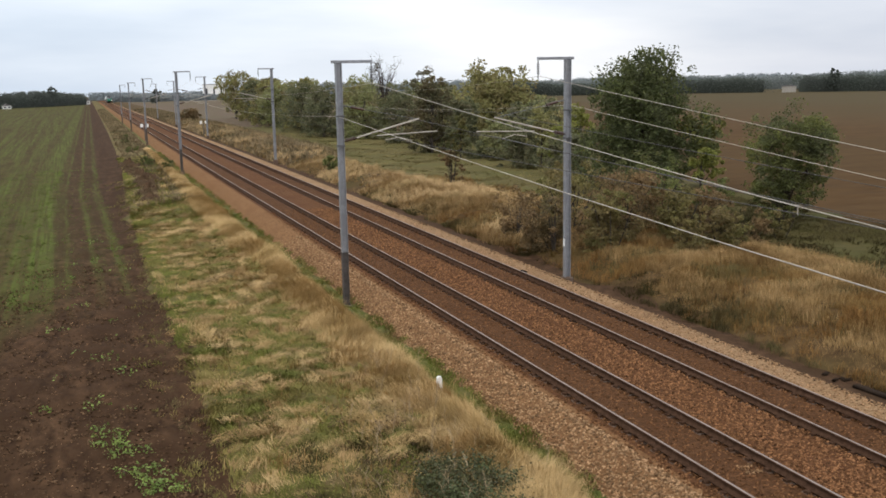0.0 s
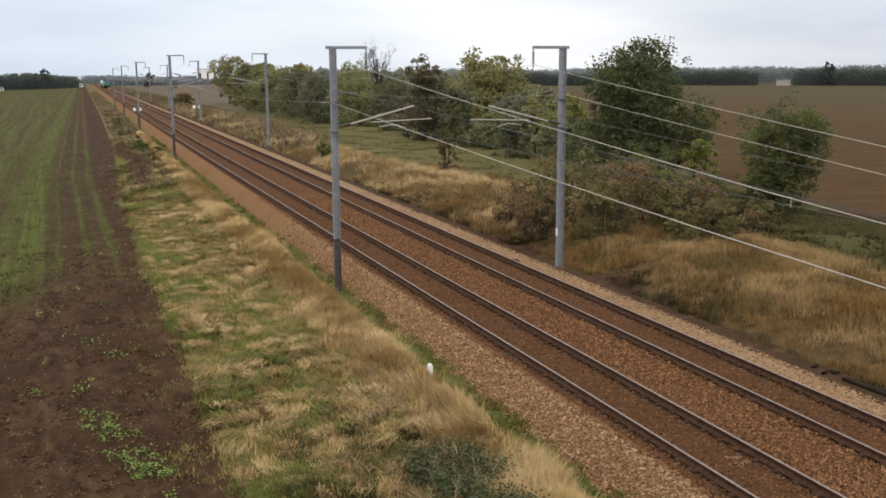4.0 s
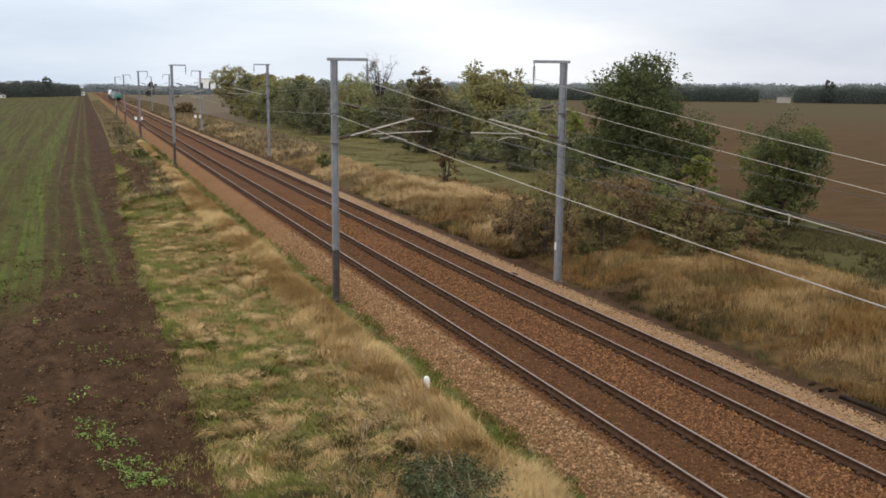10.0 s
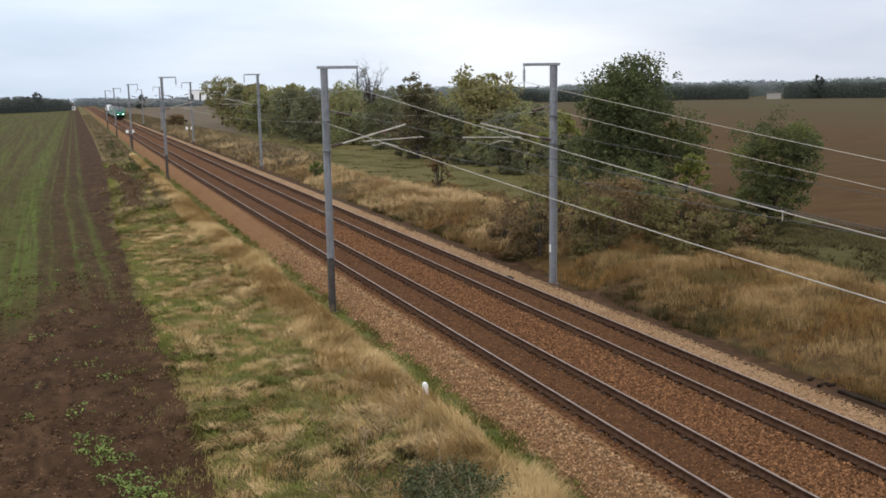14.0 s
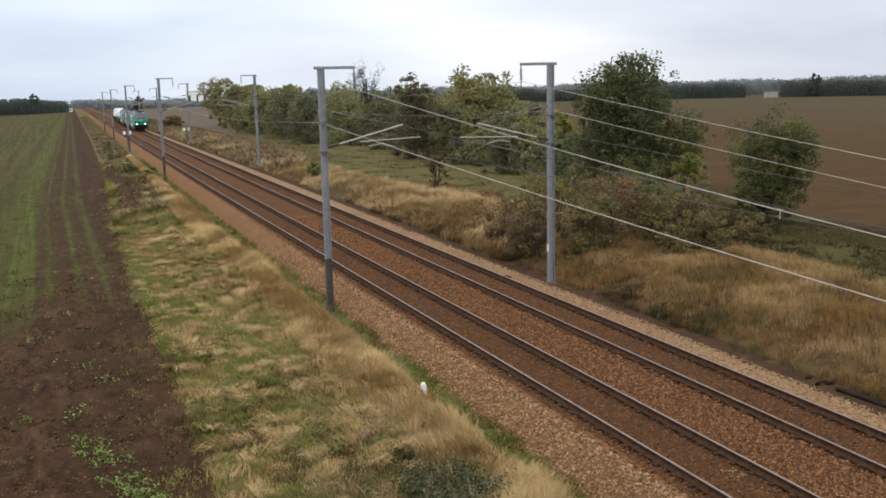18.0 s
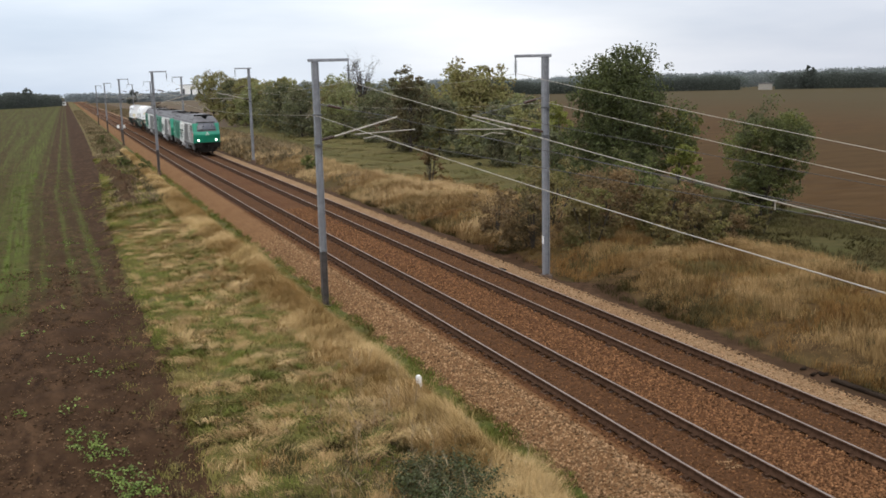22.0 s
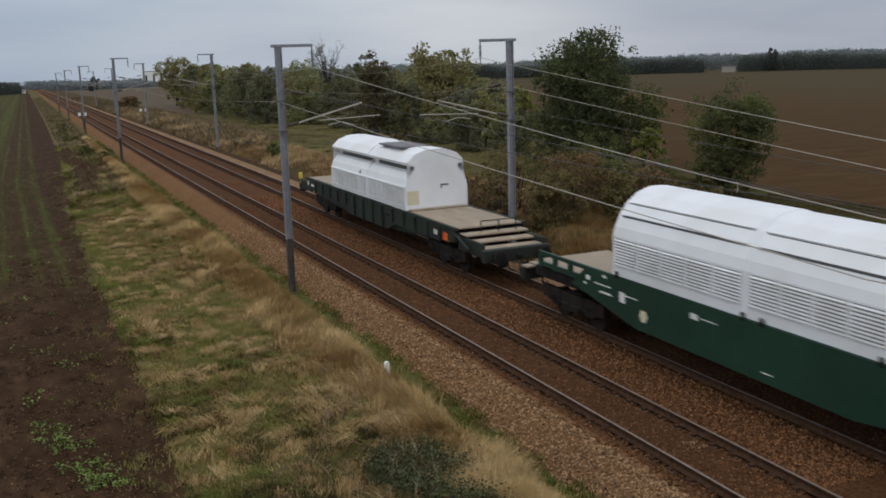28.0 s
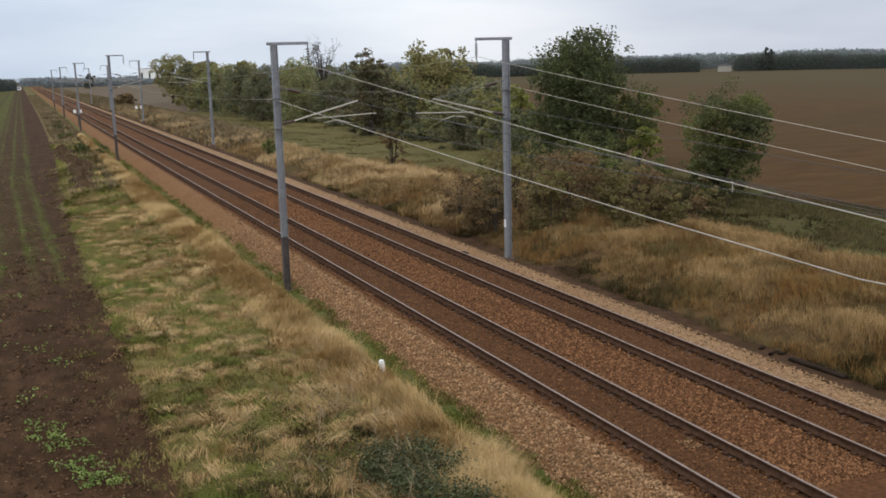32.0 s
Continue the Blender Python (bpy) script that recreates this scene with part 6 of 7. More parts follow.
        extrude_profile(bm, [(-0.7, 0.3), (0.7, 0.3), (1.0, 0.6), (1.0, 0.8), (-1.0, 0.8), (-1.0, 0.6)], min(at(0.1), at(0.2)), max(at(0.1), at(0.2)))
        part("snow_plough", bm, M["t_black"], e)
        coupling(e, at(-0.05), end)
    for side in (-1, 1):
        # cab windows and doors at both ends
        for s, w, z0, z1, nm in ((2.29, 0.21, 2.58, 3.12, "door_window"), (1.50, 0.17, 2.55, 3.10, "cab_window"), (LL - 1.62, 0.17, 2.55, 3.10, "cab_window"), (LL - 0.95, 0.15, 2.60, 3.10, "cab_window")):
            panel(nm, e, side, s - w, s + w, z0, z1, 0.012, M["t_glass"], "dark glass", 0.03)
        panel("cab_door", e, side, 1.94, 2.66, 1.22, 2.52, 0.008, M["t_grey"])
        panel("cab_door", e, side, LL - 2.05, LL - 1.32, 1.22, 2.50, 0.008, M["t_green"])
        for s in (1.88, 2.72):
            bm = bmesh.new()
            rod(bm, (side * 1.47, s - h, 1.3), (side * 1.47, s - h, 2.4), 0.016)
            part("handrail", bm, M["t_lens"], e)
        if diesel:
            louvre(e, side, 2.98, 4.33, 1.50, 3.14, 8, M["t_white"], base=M["t_dark"])
        else:
            panel("grille_door", e, side, 3.3, 3.72, 1.55, 2.95, 0.012, M["t_void"], "dark grille door")
            panel("grille_door", e, side, LL - 3.45, LL - 2.85, 1.50, 2.92, 0.012, M["t_void"], "dark grille door")
        # dark cover panels on the grey part
        panel("cover_panel", e, side, 4.75, 6.12, 1.32, 3.14, 0.012, M["t_dark"])
        panel("cover_panel", e, side, 6.2, split_a + 0.0, 1.32, 3.14, 0.012, M["t_dark"])
        # slats run across the edges of the white stripe, a plain plate between them
        if diesel:
            slats_two(e, side, split_a + 0.22, split_a + 2.12, 1.42, 3.16, 8, M["t_dark"], M["t_white"], split_a)
            slats_two(e, side, split_a + 3.5, split_b + 0.95, 1.62, 3.16, 8, M["t_white"], M["t_green"], split_b)
            panel("cover_panel", e, side, split_a + 2.2, split_a + 3.42, 2.25, 3.16, 0.014, M["t_white"])
            panel("cover_panel", e, side, split_b + 1.95, 16.6, 1.34, 3.14, 0.012, M["t_deepgreen"])
            louvre(e, side, 16.75, 17.95, 1.50, 3.14, 8, M["t_green"], base=M["t_deepgreen"])
        else:
            louvre(e, side, 15.6, 16.8, 1.50, 3.14, 8, M["t_green"], base=M["t_deepgreen"])
        for s0, s1, zb in ((0.5, 2.5, 0.58), (LL - 2.5, LL - 0.5, 0.58)):
            cut = 0.55
            pts = [(s0, 1.0), (s0, zb), (s1 - cut, zb), (s1, 1.0)] if s0 < 9 else [(s0, 1.0), (s0 + cut, zb), (s1, zb), (s1, 1.0)]
            side_plate("cab_skirt", e, side, [(s - h, z) for s, z in pts], 1.30, 0.10, M["t_skirt"])
        for s0, w, z0, z1 in ((3.0, 0.3, 0.55, 0.98), (4.6, 0.5, 0.62, 0.98), (5.6, 0.4, 0.5, 0.98), (6.3, 0.3, 0.66, 0.98), (13.4, 0.5, 0.5, 0.98), (14.6, 0.5, 0.6, 0.98), (16.0, 0.35, 0.55, 0.98), (17.2, 0.4, 0.62, 0.98)):
            bm = bmesh.new()
            a, b = sorted((side * 1.1, side * 1.34))
            box(bm, a, b, s0 - h, s0 + w - h, z0, z1, 0.02)
            part("equipment_box", bm, M["t_frame"] if int(s0 * 10) % 4 else M["t_skirt"], e)
        side_plate("stripe_foot", e, side, [(wg(0.98, split_a) - h, 0.98), (wg(1.2, split_a) - h, 1.2), (wg(1.2, split_b) - h, 1.2), (wg(0.98, split_b) - h, 0.98)], 1.436, 0.006, M["t_white"])
        # sill
        panel("sill", e, side, 0.5, LL - 0.5, 1.0, 1.2, 0.015, M["t_skirt"])
        # writing
        mid = split_a + 0.65 * (3.4 - 1.75)
        if side < 0:
            word("lettering", "FRET", 1.36 if diesel else 1.1, side_mat(side, split_b + 0.86 - h, 1.5, 0.075) @ Matrix.Diagonal((1.18, 1, 1, 1)), M["t_letter"], e, "dark green lettering FRET", 0.25)
        else:
            word("lettering", "FRET", 1.3, side_mat(side, split_a + 1.1 - h, 1.5, 0.075) @ Matrix.Diagonal((1.13, 1, 1, 1)), M["t_letter"], e, "dark green lettering FRET", 0.25)
        panel("emblem", e, side, mid + 2.5, mid + 2.85, 1.16, 1.38, 0.022, M["t_letter"], "small dark green emblem", 0.0)
        panel("writing_bar", e, side, mid + 1.2, mid + 2.2, 1.2, 1.25, 0.022, M["t_dark"], "thin grey line of small writing", 0.0)
        bm = bmesh.new()
        x0, x1 = sorted((side * 1.40, side * 1.432))
        v0 = [(0.62, 1.98), (1.30, 1.98), (1.38, 2.30), (0.85, 2.24)]
        vs = [[bm.verts.new((x, s - h, z)) for s, z in v0] for x in (x0, x1)]
        for i in range(4):
            bm.faces.new((vs[0][i], vs[0][(i + 1) % 4], vs[1][(i + 1) % 4], vs[1][i]))
        bm.faces.new(vs[0][::-1])
        bm.faces.new(vs[1])
        emb = part("emblem", bm, M["t_red"], e, "red slanted emblem with white bars")
        panel("emblem_bar", emb, side, 0.70, 1.0, 2.05, 2.15, 0.018, M["t_white"], "", 0.0)
        panel("emblem_bar", emb, side, 1.05, 1.30, 2.06, 2.16, 0.018, M["t_white"], "", 0.0)
        panel("number_bar", e, side, LL - 1.25, LL - 0.55, 1.78, 1.92, 0.01, M["t_white"], "white bar of writing", 0.0)
        # tank and boxes under the floor
        bm = bmesh.new()
        a, b = sorted((side * 0.75, side * 1.3))
        box(bm, a, b, 7.1 - h, 9.1 - h, 0.34, 1.0, 0.04)
        part("equipment_box", bm, M["t_roof"], e)
        bm = bmesh.new()
        rod(bm, (side * 1.05, 9.4 - h, 0.66), (side * 1.05, 12.6 - h, 0.66), 0.30, seg=16)
        part("air_tank", bm, M["t_grey"], e)
    bm = bmesh.new()
    box(bm, -0.9, 0.9, 7.2 - h, 13.0 - h, 0.40, 1.0, 0.05)
    part("fuel_tank", bm, M["t_black"], e)
    bogie(e, 3.7 - h, 2.0)
    bogie(e, LL - 3.7 - h, 2.0)
    # roof gear
    bm = bmesh.new()
    extrude_profile(bm, [(-0.98, 4.04), (0.98, 4.04), (0.86, 4.235), (-0.86, 4.235)], 3.4 - h, 8.2 - h)
    part("roof_fairing", bm, M["t_roof"], e)
    bm = bmesh.new()
    extrude_profile(bm, [(-0.98, 4.0), (0.98, 4.0), (0.82, 4.205), (-0.82, 4.205)], 1.62 - h, 3.38 - h)
    part("roof_grille", bm, M["t_void"], e, "black roof grille")
    for s0, s1, w, zt in ((8.5, 10.7, 0.62, 4.25), (10.9, 13.2, 0.72, 4.23), (13.5, 15.4, 0.70, 4.30), (15.8, 17.4, 0.55, 4.26)):
        bm = bmesh.new()
        box(bm, -w, w, s0 - h, s1 - h, 4.1, zt, 0.05)
        part("roof_fan" if s0 < 9 else "roof_box", bm, M["t_black"] if not (s0 == 10.9 and diesel) else M["t_roof"], e)
    for s, x in ((9.1, -0.3), (10.1, 0.3), (14.0, -0.3), (14.9, 0.3), (12.2, 0.0)):
        bm = bmesh.new()
        rod(bm, (x, s - h, 4.22), (x, s - h, 4.34), 0.28 if s < 12 else 0.16, seg=14)
        rod(bm, (x, s - h, 4.30), (x, s - h, 4.37), 0.12, seg=10)
        part("roof_fan" if s < 12 else "exhaust_stack", bm, M["t_frame"], e)
    for side in (-1, 1):
        bm = bmesh.new()
        rod(bm, (side * 0.86, 8.6 - h, 4.20), (side * 0.86, 17.6 - h, 4.20), 0.035)
        part("roof_pipe", bm, M["t_black"], e)
        for s in np.arange(2.4, 18.6, 0.72):
            bm = bmesh.new()
            rod(bm, (side * 1.30, s - h, 3.48), (side * 1.36, s - h, 3.53), 0.03, seg=6)
            part("roof_bolt", bm, M["t_black"], e)
        bm = bmesh.new()
        rod(bm, (side * 1.17, 14.0 - h, 3.81), (side * 1.17, 19.0 - h, 3.81), 0.03)
        part("gutter", bm, M["t_black"], e)
        bm = bmesh.new()
        rod(bm, (side * 1.19, 1.25 - h, 3.77), (side * 1.19, 4.6 - h, 3.77), 0.02)
        part("gutter", bm, M["t_void"], e)
    if not diesel:
        for c in (4.0, 16.6):
            bm = bmesh.new()
            for s in (-1, 1):
                rod(bm, (s * 0.55, c - h - 0.9, 4.40), (s * 0.35, c - h + 0.8, 4.52), 0.03)
                rod(bm, (s * 0.35, c - h + 0.8, 4.52), (s * 0.2, c - h - 0.8, 4.62), 0.025)
            rod(bm, (-0.8, c - h - 0.8, 4.64), (0.8, c - h - 0.8, 4.64), 0.03)
            for q in (-0.7, 0.7):
                rod(bm, (q * 0.7, c - h + q, 4.15), (q * 0.7, c - h + q, 4.42), 0.07)
            part("pantograph", bm, M["t_black"], e, "folded dark pantograph")
    return e


VEH.append((locomotive("grey and green diesel locomotive with lit headlights leading the train", 7.66, 11.76, True, True), 10.2))
VEH.append((locomotive("grey and green diesel locomotive behind the leader", 7.66, 11.76, False, True), 33.4))
VEH.append((locomotive("grey and green locomotive with folded pantographs", 9.9, 13.7, False, False), 55.9))


def planks(parent, s0, s1, z, n, w=1.3):
    step = (s1 - s0) / n
    for k in range(n):
        bm = bmesh.new()
        box(bm, -w, w, s0 + k * step + 0.004, s0 + (k + 1) * step - 0.004, z - 0.06, z + 0.002 * (k % 3), 0.006)
        part("deck_plank", bm, M["w_deck"], parent)


def arch(prof):
    """A full outline from its half (x, z), bottom to crown."""
    return [(-x, z) for x, z in prof] + [(x, z) for x, z in prof[::-1] if x > 0.001]


def hood_louvres(e, side, s0, s1, z0, z1, bays, x):
    step = (s1 - s0) / bays
    for b in range(bays):
        a, c = s0 + b * step + 0.05, s0 + (b + 1) * step - 0.05
        pl = side_plate("louvre_panel", e, side, [(a, z0), (c, z0), (c, z1), (a, z1)], x, 0.006, M["w_back"])
        n = 9
        h = (z1 - z0) / n
        for k in range(n):
            z = z0 + h * (k + 0.5)
            bm = bmesh.new()
            extrude_profile(bm, [(side * (x + 0.004), z - 0.42 * h), (side * (x + 0.05), z - 0.30 * h), (side * (x + 0.05), z - 0.14 * h), (side * (x + 0.006), z + 0.2 * h)], a, c)
            part("slat", bm, M["w_slat"], pl)


def wagon_front():
    """Flask wagon with deep green side girders and a full-height white hood."""
    o = 80.0
    e = thing("flask_wagon", "dark green flat wagon carrying a white louvred hood", "wagon", group="flask wagons")
    for side in (-1, 1):
        top, bot = 2.03, [(71.75, 1.45), (74.2, 1.28), (75.4, 0.98), (77.3, 0.72), (84.6, 0.80), (86.2, 1.12), (87.7, 1.40), (89.6, 1.62)]
        girder = side_plate("side_girder", e, side, [(s - o, z) for s, z in [(86.9, top), (74.5, top)] + bot[1:-1]], 1.34, 0.08, M["w_green"], "deep dark green side girder")
        for a, b in ((71.75, 74.5), (86.9, 89.6)):
            zb = 1.42 if a < 80 else 1.55
            side_plate("top_rail", e, side, [(a - o, 1.92), (b - o, 1.92), (b - o, 2.03), (a - o, 2.03)], 1.34, 0.08, M["w_green"])
            side_plate("bottom_rail", e, side, [(a - o, zb), (b - o, zb - (0.12 if a < 80 else -0.05)), (b - o, zb + 0.17), (a - o, zb + 0.17)], 1.34, 0.08, M["w_green"])
            for k in range(4):
                s = a + 0.07 + k * (b - a - 0.14) / 3
                side_plate("post", e, side, [(s - 0.1 - o, zb), (s + 0.1 - o, zb), (s + 0.1 - o, 1.94), (s - 0.1 - o, 1.94)], 1.342, 0.074, M["w_green"])
        # plates and writing on the girder
        side_plate("hazard_plate", e, side, [(75.2 - o, 1.22), (75.6 - o, 1.22), (75.6 - o, 1.52), (75.2 - o, 1.52)], 1.42, 0.012, M["t_orange"], "orange hazard plate")
        for s0, s1, z0, z1 in ((76.0, 76.35, 1.3, 1.62), (74.35, 74.9, 1.32, 1.5), (74.75, 74.95, 1.25, 1.5), (76.05, 76.3, 1.72, 1.78), (75.9, 76.3, 1.84, 1.9), (82.0, 82.35, 1.55, 1.8), (81.3, 82.0, 1.66, 1.7), (84.4, 85.1, 1.55, 1.6), (85.0, 85.3, 1.25, 1.75), (85.6, 86.3, 1.4, 1.5),
                               (85.6, 86.6, 1.62, 1.68), (86.7, 86.95, 1.62, 1.84), (86.9, 87.05, 1.5, 1.6), (79.5, 79.9, 0.95, 0.99), (73.6, 74.3, 1.16, 1.2), (85.9, 86.1, 1.84, 1.96)):
            zm, zh, sm, sh = (z0 + z1) / 2, (z1 - z0) * 0.28, (s0 + s1) / 2, (s1 - s0) * 0.4
            side_plate("writing_bar", e, side, [(sm - sh - o, zm - zh), (sm + sh - o, zm - zh), (sm + sh - o, zm + zh), (sm - sh - o, zm + zh)], 1.42, 0.008, M["t_white"], "white bar of writing")
        bm = bmesh.new()
        rod(bm, (side * 1.41, 84.2 - o, 1.2), (side * 1.435, 84.2 - o, 1.2), 0.17, seg=6)
        part("hazard_plate", bm, M["w_stain"], e, "pale yellow hazard sign")
        for s in (75.5, 76.7, 79.9, 80.5, 85.4):
            side_plate("hood_catch", e, side, [(s - 0.06 - o, 1.98), (s + 0.06 - o, 1.98), (s + 0.05 - o, 2.17), (s - 0.05 - o, 2.17)], 1.42, 0.03, M["t_black"])
    bm = bmesh.new()
    box(bm, -1.32, 1.32, 71.6 - o, 90.0 - o, 1.2, 1.5, 0.02)
    part("underframe", bm, M["t_black"], e)
    bm = bmesh.new()
    box(bm, -0.8, 0.8, 74.5 - o, 86.5 - o, 0.75, 1.2, 0.02)
    part("centre_well", bm, M["t_black"], e)
    planks(e, 71.0 - o, 75.5 - o, 1.66, 12)
    planks(e, 85.7 - o, 90.0 - o, 1.66, 12)
    for a, b, z in ((70.1, 70.85, 1.60), (69.35, 70.0, 1.46), (68.7, 69.25, 1.30), (90.05, 90.5, 1.5), (90.6, 91.0, 1.32)):
        bm = bmesh.new()
        box(bm, -1.25, 1.25, a - o, b - o, z - 0.07, z, 0.015)
        part("step_board", bm, M["w_deck"], e)
    for s in (68.7, 90.9):
        bm = bmesh.new()
        box(bm, -1.3, 1.3, s - 0.15 - o, s + 0.15 - o, 0.85, 1.25, 0.03)
        part("buffer_beam", bm, M["w_dark"], e)
    for x in (-1.2, 1.2):
        bm = bmesh.new()
        box(bm, x - 0.06, x + 0.06, 68.9 - o, 71.6 - o, 1.05, 1.5, 0.02)
        part("end_frame", bm, M["w_dark"], e)
    coupling(e, 68.6 - o, -1)
    coupling(e, 91.0 - o, 1)
    bogie(e, 71.8 - o, 1.7, 0.46, span=0.95)
    bogie(e, 88.2 - o, 1.7, 0.46, span=0.95)
    # hood: two sliding halves
    half = [(1.36, 2.04), (1.36, 3.08), (1.30, 3.32), (1.16, 3.62), (0.94, 3.92), (0.62, 4.16), (0.28, 4.28), (0.0, 4.30)]
    big = [(x * 1.02, 2.04 + (z - 2.04) * 1.012) for x, z in half]
    for s0, s1, pr in ((75.5, 76.55, big), (76.55, 80.5, half), (80.5, 85.65, big)):
        bm = bmesh.new()
        extrude_profile(bm, arch(pr), s0 - o, s1 - o)
        bmesh.ops.triangulate(bm, faces=[f for f in bm.faces if len(f.verts) > 4])
        part("hood_section", bm, M["w_hood"], e)
        for side in (-1, 1):
            if s1 - s0 > 2:
                hood_louvres(e, side, s0 + 0.1 - o, s1 - 0.1 - o, 2.32, 3.04, 4 if s1 - s0 < 4.5 else 5, pr[1][0])
                for (xa, za), (xb, zb) in ((pr[3], pr[4]), (pr[4], pr[5])):
                    bm = bmesh.new()
                    nx_, nz_ = (zb - za), (xa - xb)
                    ln = math.hypot(nx_, nz_)
                    nx_, nz_ = nx_ / ln * 0.035, nz_ / ln * 0.035
                    extrude_profile(bm, [(side * xa, za), (side * (xa + nx_), za + nz_), (side * (xb + nx_ * 0.2), zb + nz_ * 0.2), (side * xb, zb)], s0 + 0.15 - o, s1 - 0.15 - o)
                    part("roof_sheet", bm, M["w_hood"], e)
                    bm = bmesh.new()
                    extrude_profile(bm, [(side * (xa + 0.002), za - 0.05), (side * (xa + 0.03), za - 0.045), (side * (xa + 0.03), za - 0.005), (side * (xa + 0.002), za - 0.0)], s0 + 0.2 - o, s1 - 0.2 - o)
                    part("roof_seam", bm, M["w_gap"], e, "dark lengthwise seam")
    for s, d in ((75.5, -0.02), (85.65, 0.02)):
        for x, z, w, h, mt, lb in ((-0.62, 3.05, 0.33, 0.16, "w_stain", "faded yellowish label"), (0.3, 3.75, 0.05, 0.05, "w_gap", ""), (1.0, 2.9, 0.12, 0.06, "w_gap", ""), (-0.05, 2.62, 0.05, 0.04, "w_gap", ""), (0.1, 2.62, 0.04, 0.04, "w_gap", ""), (-1.05, 2.36, 0.2, 0.05, "t_grey", "")):
            bm = bmesh.new()
            a, b = sorted((s - o, s - o + d))
            box(bm, x - w, x + w, a, b, z - h, z + h)
            part("end_label" if mt == "w_stain" else "end_fitting", bm, M[mt], e, lb)
    return e


def wagon_rear():
    """Flask wagon with a shallow dark frame and a vented hood under a lid."""
    o = 104.5
    e = thing("flask_wagon", "grimy dark green flat wagon with a white vented hood", "wagon", group="flask wagons")
    for side in (-1, 1):
        side_plate("side_girder", e, side, [(s - o, z) for s, z in ((114.4, 1.74), (95.7, 1.74), (95.7, 1.30), (97.6, 1.12), (101.6, 1.08), (102.7, 0.76), (107.6, 0.76), (108.3, 1.02), (112.6, 1.12), (114.4, 1.36))], 1.32, 0.09, M["w_dark"], "grimy dark green side girder")
        for k in range(14):
            s = 97.0 + k * 1.22
            zb = 0.80 if 102.6 < s < 107.6 else 1.16
            side_plate("rib", e, side, [(s - 0.08 - o, zb), (s + 0.08 - o, zb), (s + 0.08 - o, 1.70), (s - 0.08 - o, 1.70)], 1.41, 0.09, M["w_dark"])
        side_plate("cant_rail", e, side, [(114.5 - o, 1.70), (95.6 - o, 1.70), (95.6 - o, 1.80), (114.5 - o, 1.80)], 1.30, 0.14, M["w_dark"])
        for s in (102.4, 108.0):
            side_plate("slot", e, side, [(s - 0.35 - o, 1.34), (s + 0.35 - o, 1.34), (s + 0.35 - o, 1.44), (s - 0.35 - o, 1.44)], 1.41, 0.01, M["t_black"], "dark oblong slot")
        side_plate("hazard_plate", e, side, [(96.35 - o, 1.22), (96.75 - o, 1.22), (96.75 - o, 1.52), (96.35 - o, 1.52)], 1.41, 0.012, M["t_orange"], "orange hazard plate")
        side_plate("writing_bar", e, side, [(97.2 - o, 1.32), (97.6 - o, 1.32), (97.6 - o, 1.5), (97.2 - o, 1.5)], 1.41, 0.01, M["t_white"], "white bar of writing")
        side_plate("writing_bar", e, side, [(113.1 - o, 1.4), (113.7 - o, 1.4), (113.7 - o, 1.52), (113.1 - o, 1.52)], 1.41, 0.01, M["t_white"], "white bar of writing")
        side_plate("writing_bar", e, side, [(114.1 - o, 1.42), (114.35 - o, 1.42), (114.35 - o, 1.62), (114.1 - o, 1.62)], 1.41, 0.01, M["t_white"], "white bar of writing")
        bm = bmesh.new()
        rod(bm, (side * 1.38, 96.2 - o, 1.76), (side * 1.38, 94.6 - o, 1.16), 0.06)
        part("diagonal_brace", bm, M["w_dark"], e)
    bm = bmesh.new()
    box(bm, -1.3, 1.3, 95.7 - o, 114.4 - o, 1.2, 1.62, 0.02)
    part("underframe", bm, M["t_black"], e)
    bm = bmesh.new()
    box(bm, -0.8, 0.8, 99.5 - o, 110.5 - o, 0.75, 1.2, 0.02)
    part("centre_well", bm, M["t_black"], e)
    planks(e, 95.7 - o, 100.2 - o, 1.79, 12)
    planks(e, 110.1 - o, 114.4 - o, 1.79, 12)
    for a, b, z in ((95.05, 95.6, 1.62), (94.45, 95.0, 1.46), (93.9, 94.4, 1.30)):
        bm = bmesh.new()
        box(bm, -1.25, 1.25, a - o, b - o, z - 0.07, z, 0.015)
        part("step_board", bm, M["w_deck"], e)
    bm = bmesh.new()
    for x in (-0.6, 0.1, 0.8):
        rod(bm, (x, 95.2 - o, 1.6), (x, 95.2 - o, 2.05), 0.02)
    rod(bm, (-0.6, 95.2 - o, 2.05), (0.8, 95.2 - o, 2.05), 0.02)
    part("handrail", bm, M["t_black"], e)
    for s in (93.7, 116.3):
        bm = bmesh.new()
        box(bm, -1.3, 1.3, s - 0.15 - o, s + 0.15 - o, 0.85, 1.3, 0.03)
        part("buffer_beam", bm, M["w_dark"], e)
    for x in (-1.2, 1.2):
        for a, b in ((93.8, 95.8), (114.3, 116.3)):
            bm = bmesh.new()
            box(bm, x - 0.06, x + 0.06, a - o, b - o, 1.0, 1.5, 0.02)
            part("end_frame", bm, M["w_dark"], e)
    coupling(e, 93.6 - o, -1)
    coupling(e, 116.4 - o, 1)
    bogie(e, 97.2 - o, 1.7, 0.46, span=0.95)
    bogie(e, 112.3 - o, 1.7, 0.46, span=0.95)
    for x, z, mt, lb in ((-1.2, 1.72, "t_lampyellow", "yellow tail lamp"), (1.15, 1.95, "rusted", "rusty brown lamp bracket")):
        bm = bmesh.new()
        rod(bm, (x, 116.4 - o, 1.2), (x, 116.4 - o, z - 0.2), 0.03)
        box(bm, x - 0.09, x + 0.09, 116.32 - o, 116.5 - o, z - 0.2, z + 0.12, 0.03)
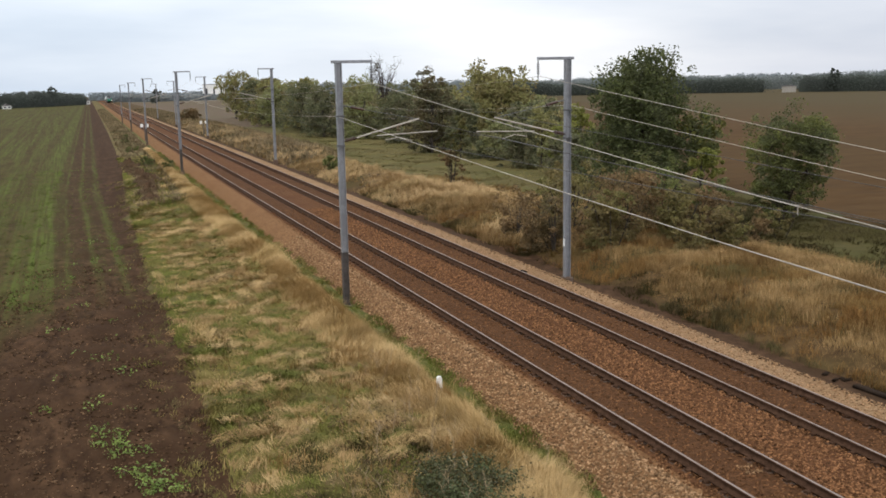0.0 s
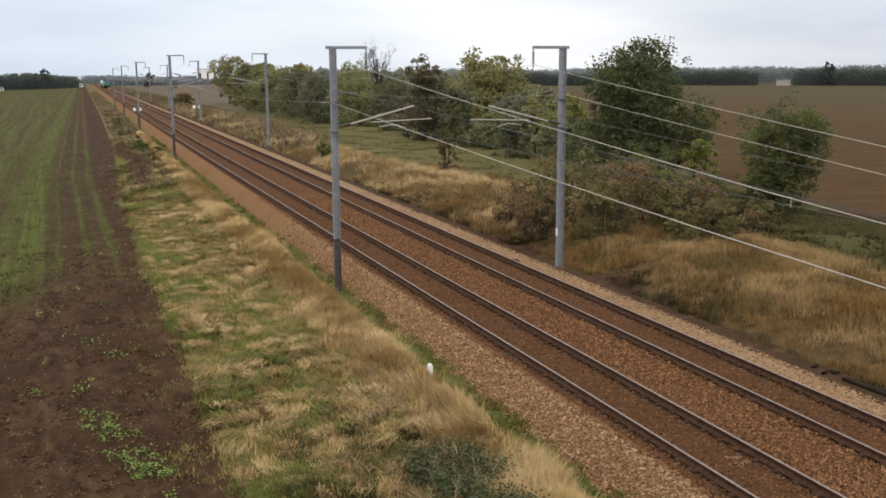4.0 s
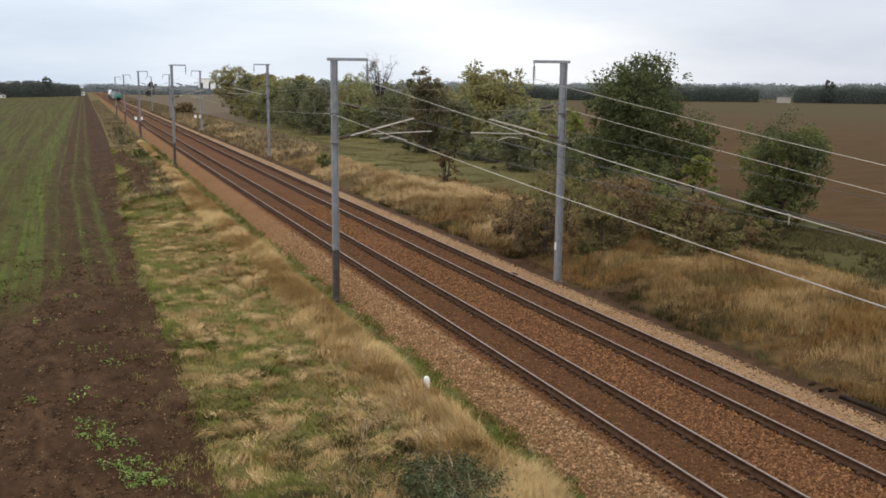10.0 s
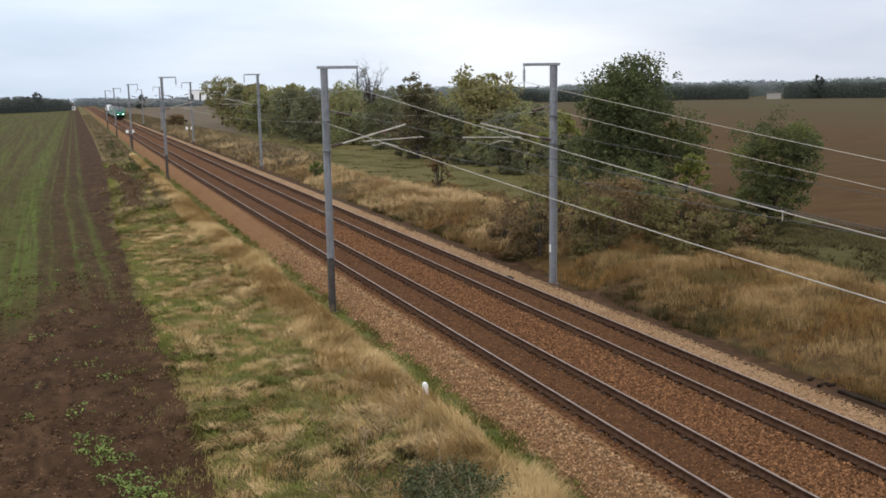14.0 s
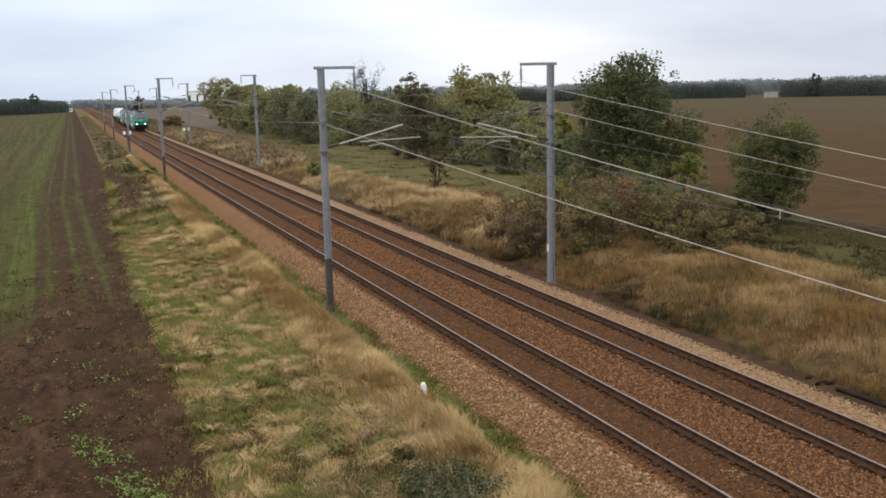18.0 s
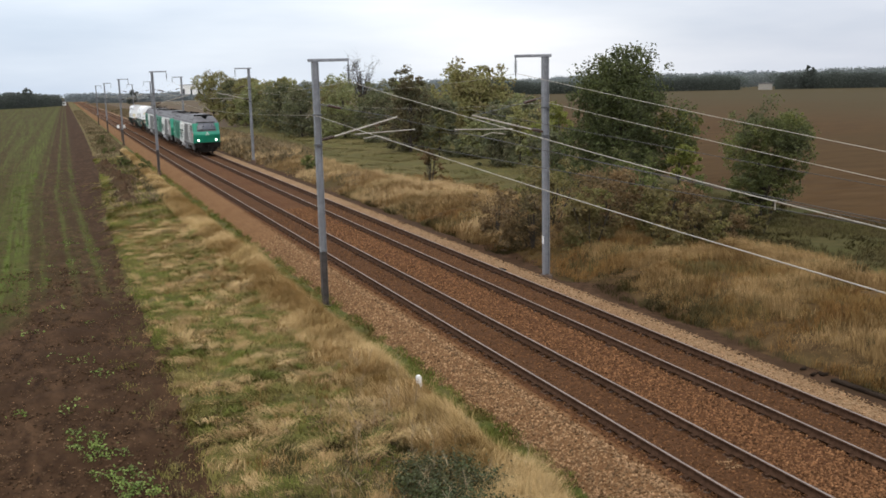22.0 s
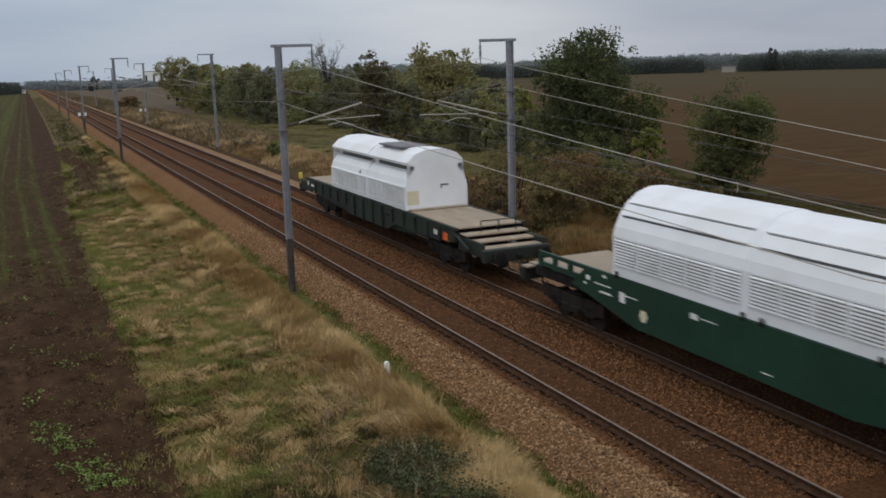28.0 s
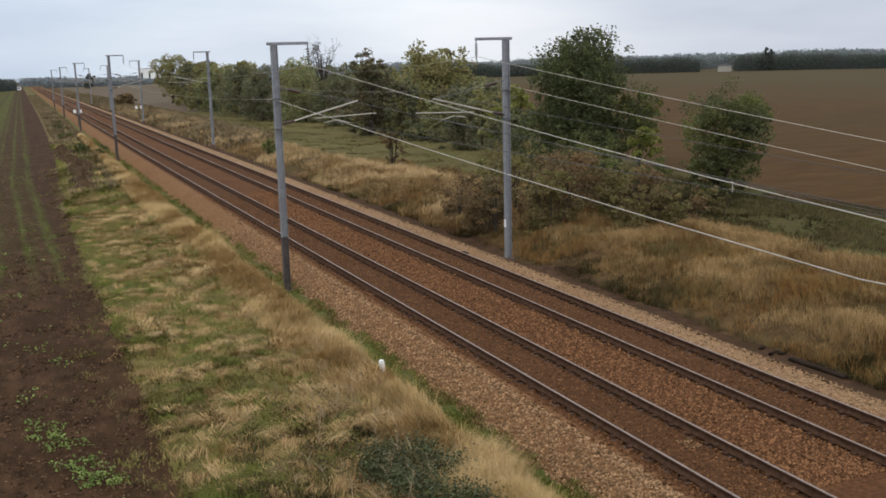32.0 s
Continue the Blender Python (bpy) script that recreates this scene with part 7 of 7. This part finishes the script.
        part("tail_lamp", bm, M[mt], e, lb)
    lower = [(1.36, 1.80), (1.36, 2.72), (1.26, 3.03), (1.08, 3.28), (0.92, 3.37), (0.92, 3.66), (0.0, 3.70)]
    lid = [(1.22, 3.60), (1.25, 3.71), (0.94, 4.01), (0.46, 4.19), (0.0, 4.22)]
    for s0, s1, g in ((100.55, 105.1, 1.0), (105.1, 110.1, 1.012)):
        bm = bmesh.new()
        extrude_profile(bm, arch([(x * g, z) for x, z in lower]), s0 - o, s1 - o)
        bmesh.ops.triangulate(bm, faces=[f for f in bm.faces if len(f.verts) > 4])
        part("hood_section", bm, M["w_hood"], e)
        bm = bmesh.new()
        extrude_profile(bm, arch([(x * g, z + 0.02 * (g - 1) * 80) for x, z in lid]), s0 + (0.0 if g == 1 else 0.03) - o, s1 + 0.12 * (g > 1) - o)
        bmesh.ops.triangulate(bm, faces=[f for f in bm.faces if len(f.verts) > 4])
        part("hood_lid", bm, M["w_hood"], e, "white overhanging lid")
        for side in (-1, 1):
            hood_louvres(e, side, s0 + 0.12 - o, s1 - 0.12 - o, 1.96, 2.66, 4, 1.36 * g)
            bm = bmesh.new()
            extrude_profile(bm, [(side * 1.37 * g, 2.70), (side * 1.41 * g, 2.70), (side * 1.40 * g, 2.76), (side * 1.35 * g, 2.78)], s0 - o, s1 - o)
            part("rain_strip", bm, M["w_hood"], e)
            # dark strip that paints the shade in the gap below the lid
            bm = bmesh.new()
            extrude_profile(bm, [(side * 0.925 * g, 3.37), (side * 0.96 * g, 3.38), (side * 0.96 * g, 3.65), (side * 0.925 * g, 3.65)], s0 + 0.15 - o, s1 - 0.6 - o)
            part("lid_gap_shade", bm, M["w_gap"], e, "dark strip painted as shade in the gap under the lid")
    end = arch([(1.37, 1.80), (1.37, 2.74), (1.265, 3.05), (1.085, 3.31), (0.96, 3.41), (0.96, 3.58), (1.17, 3.61), (1.205, 3.735), (0.945, 4.02), (0.46, 4.2), (0.0, 4.225)])
    for s0, s1 in ((100.47, 100.56), (110.09, 110.18)):
        bm = bmesh.new()
        extrude_profile(bm, end, s0 - o, s1 - o)
        bmesh.ops.triangulate(bm, faces=[f for f in bm.faces if len(f.verts) > 4])
        part("end_wall", bm, M["w_hood"], e)
    # the two squares at z 3.5 paint the gap's shade into the end notches
    for x, z, w, h, mt, lb in ((-1.05, 2.3, 0.25, 0.28, "w_stain", "yellowed patch on the end wall"), (0.35, 2.75, 0.16, 0.03, "w_gap", ""), (0.2, 2.68, 0.03, 0.07, "w_gap", ""), (-1.05, 3.5, 0.07, 0.07, "w_gap", ""), (1.05, 3.5, 0.07, 0.07, "w_gap", "")):
        bm = bmesh.new()
        box(bm, x - w, x + w, 100.45 - o, 100.48 - o, z - h, z + h)
        part("end_label" if mt == "w_stain" else "end_fitting", bm, M[mt], e, lb)
    bm = bmesh.new()
    box(bm, -0.9, 0.4, 102.0 - o, 104.6 - o, 4.17, 4.235, 0.01)
    part("roof_panel", bm, M["t_roof"], e, "grey roof panel")
    bm = bmesh.new()
    rod(bm, (-1.30, 106.0 - o, 2.86), (-1.36, 106.0 - o, 2.88), 0.09, seg=10)
    part("hood_fitting", bm, M["t_grey"], e)
    bm = bmesh.new()
    box(bm, -1.25, 1.25, 100.22 - o, 100.46 - o, 1.79, 1.86, 0.02)
    part("sill_board", bm, M["w_deck"], e)
    return e


VEH.append((wagon_front(), 80.0))
VEH.append((wagon_rear(), 104.5))


def rail_pose(y):
    return pose(CENTRE[1] + bend(y), y, track_z(y), math.degrees(math.atan2(track_z(y + 1) - track_z(y - 1), 2)), 0, -math.degrees(math.atan2(bend(y + 1) - bend(y - 1), 2)))


def motions():
    for ob, c in VEH:
        walk(ob, [(t, rail_pose(22.3 + 28.7 * (25 - t) + c)) for t in [0.5 * k for k in range(65)]])


motions()
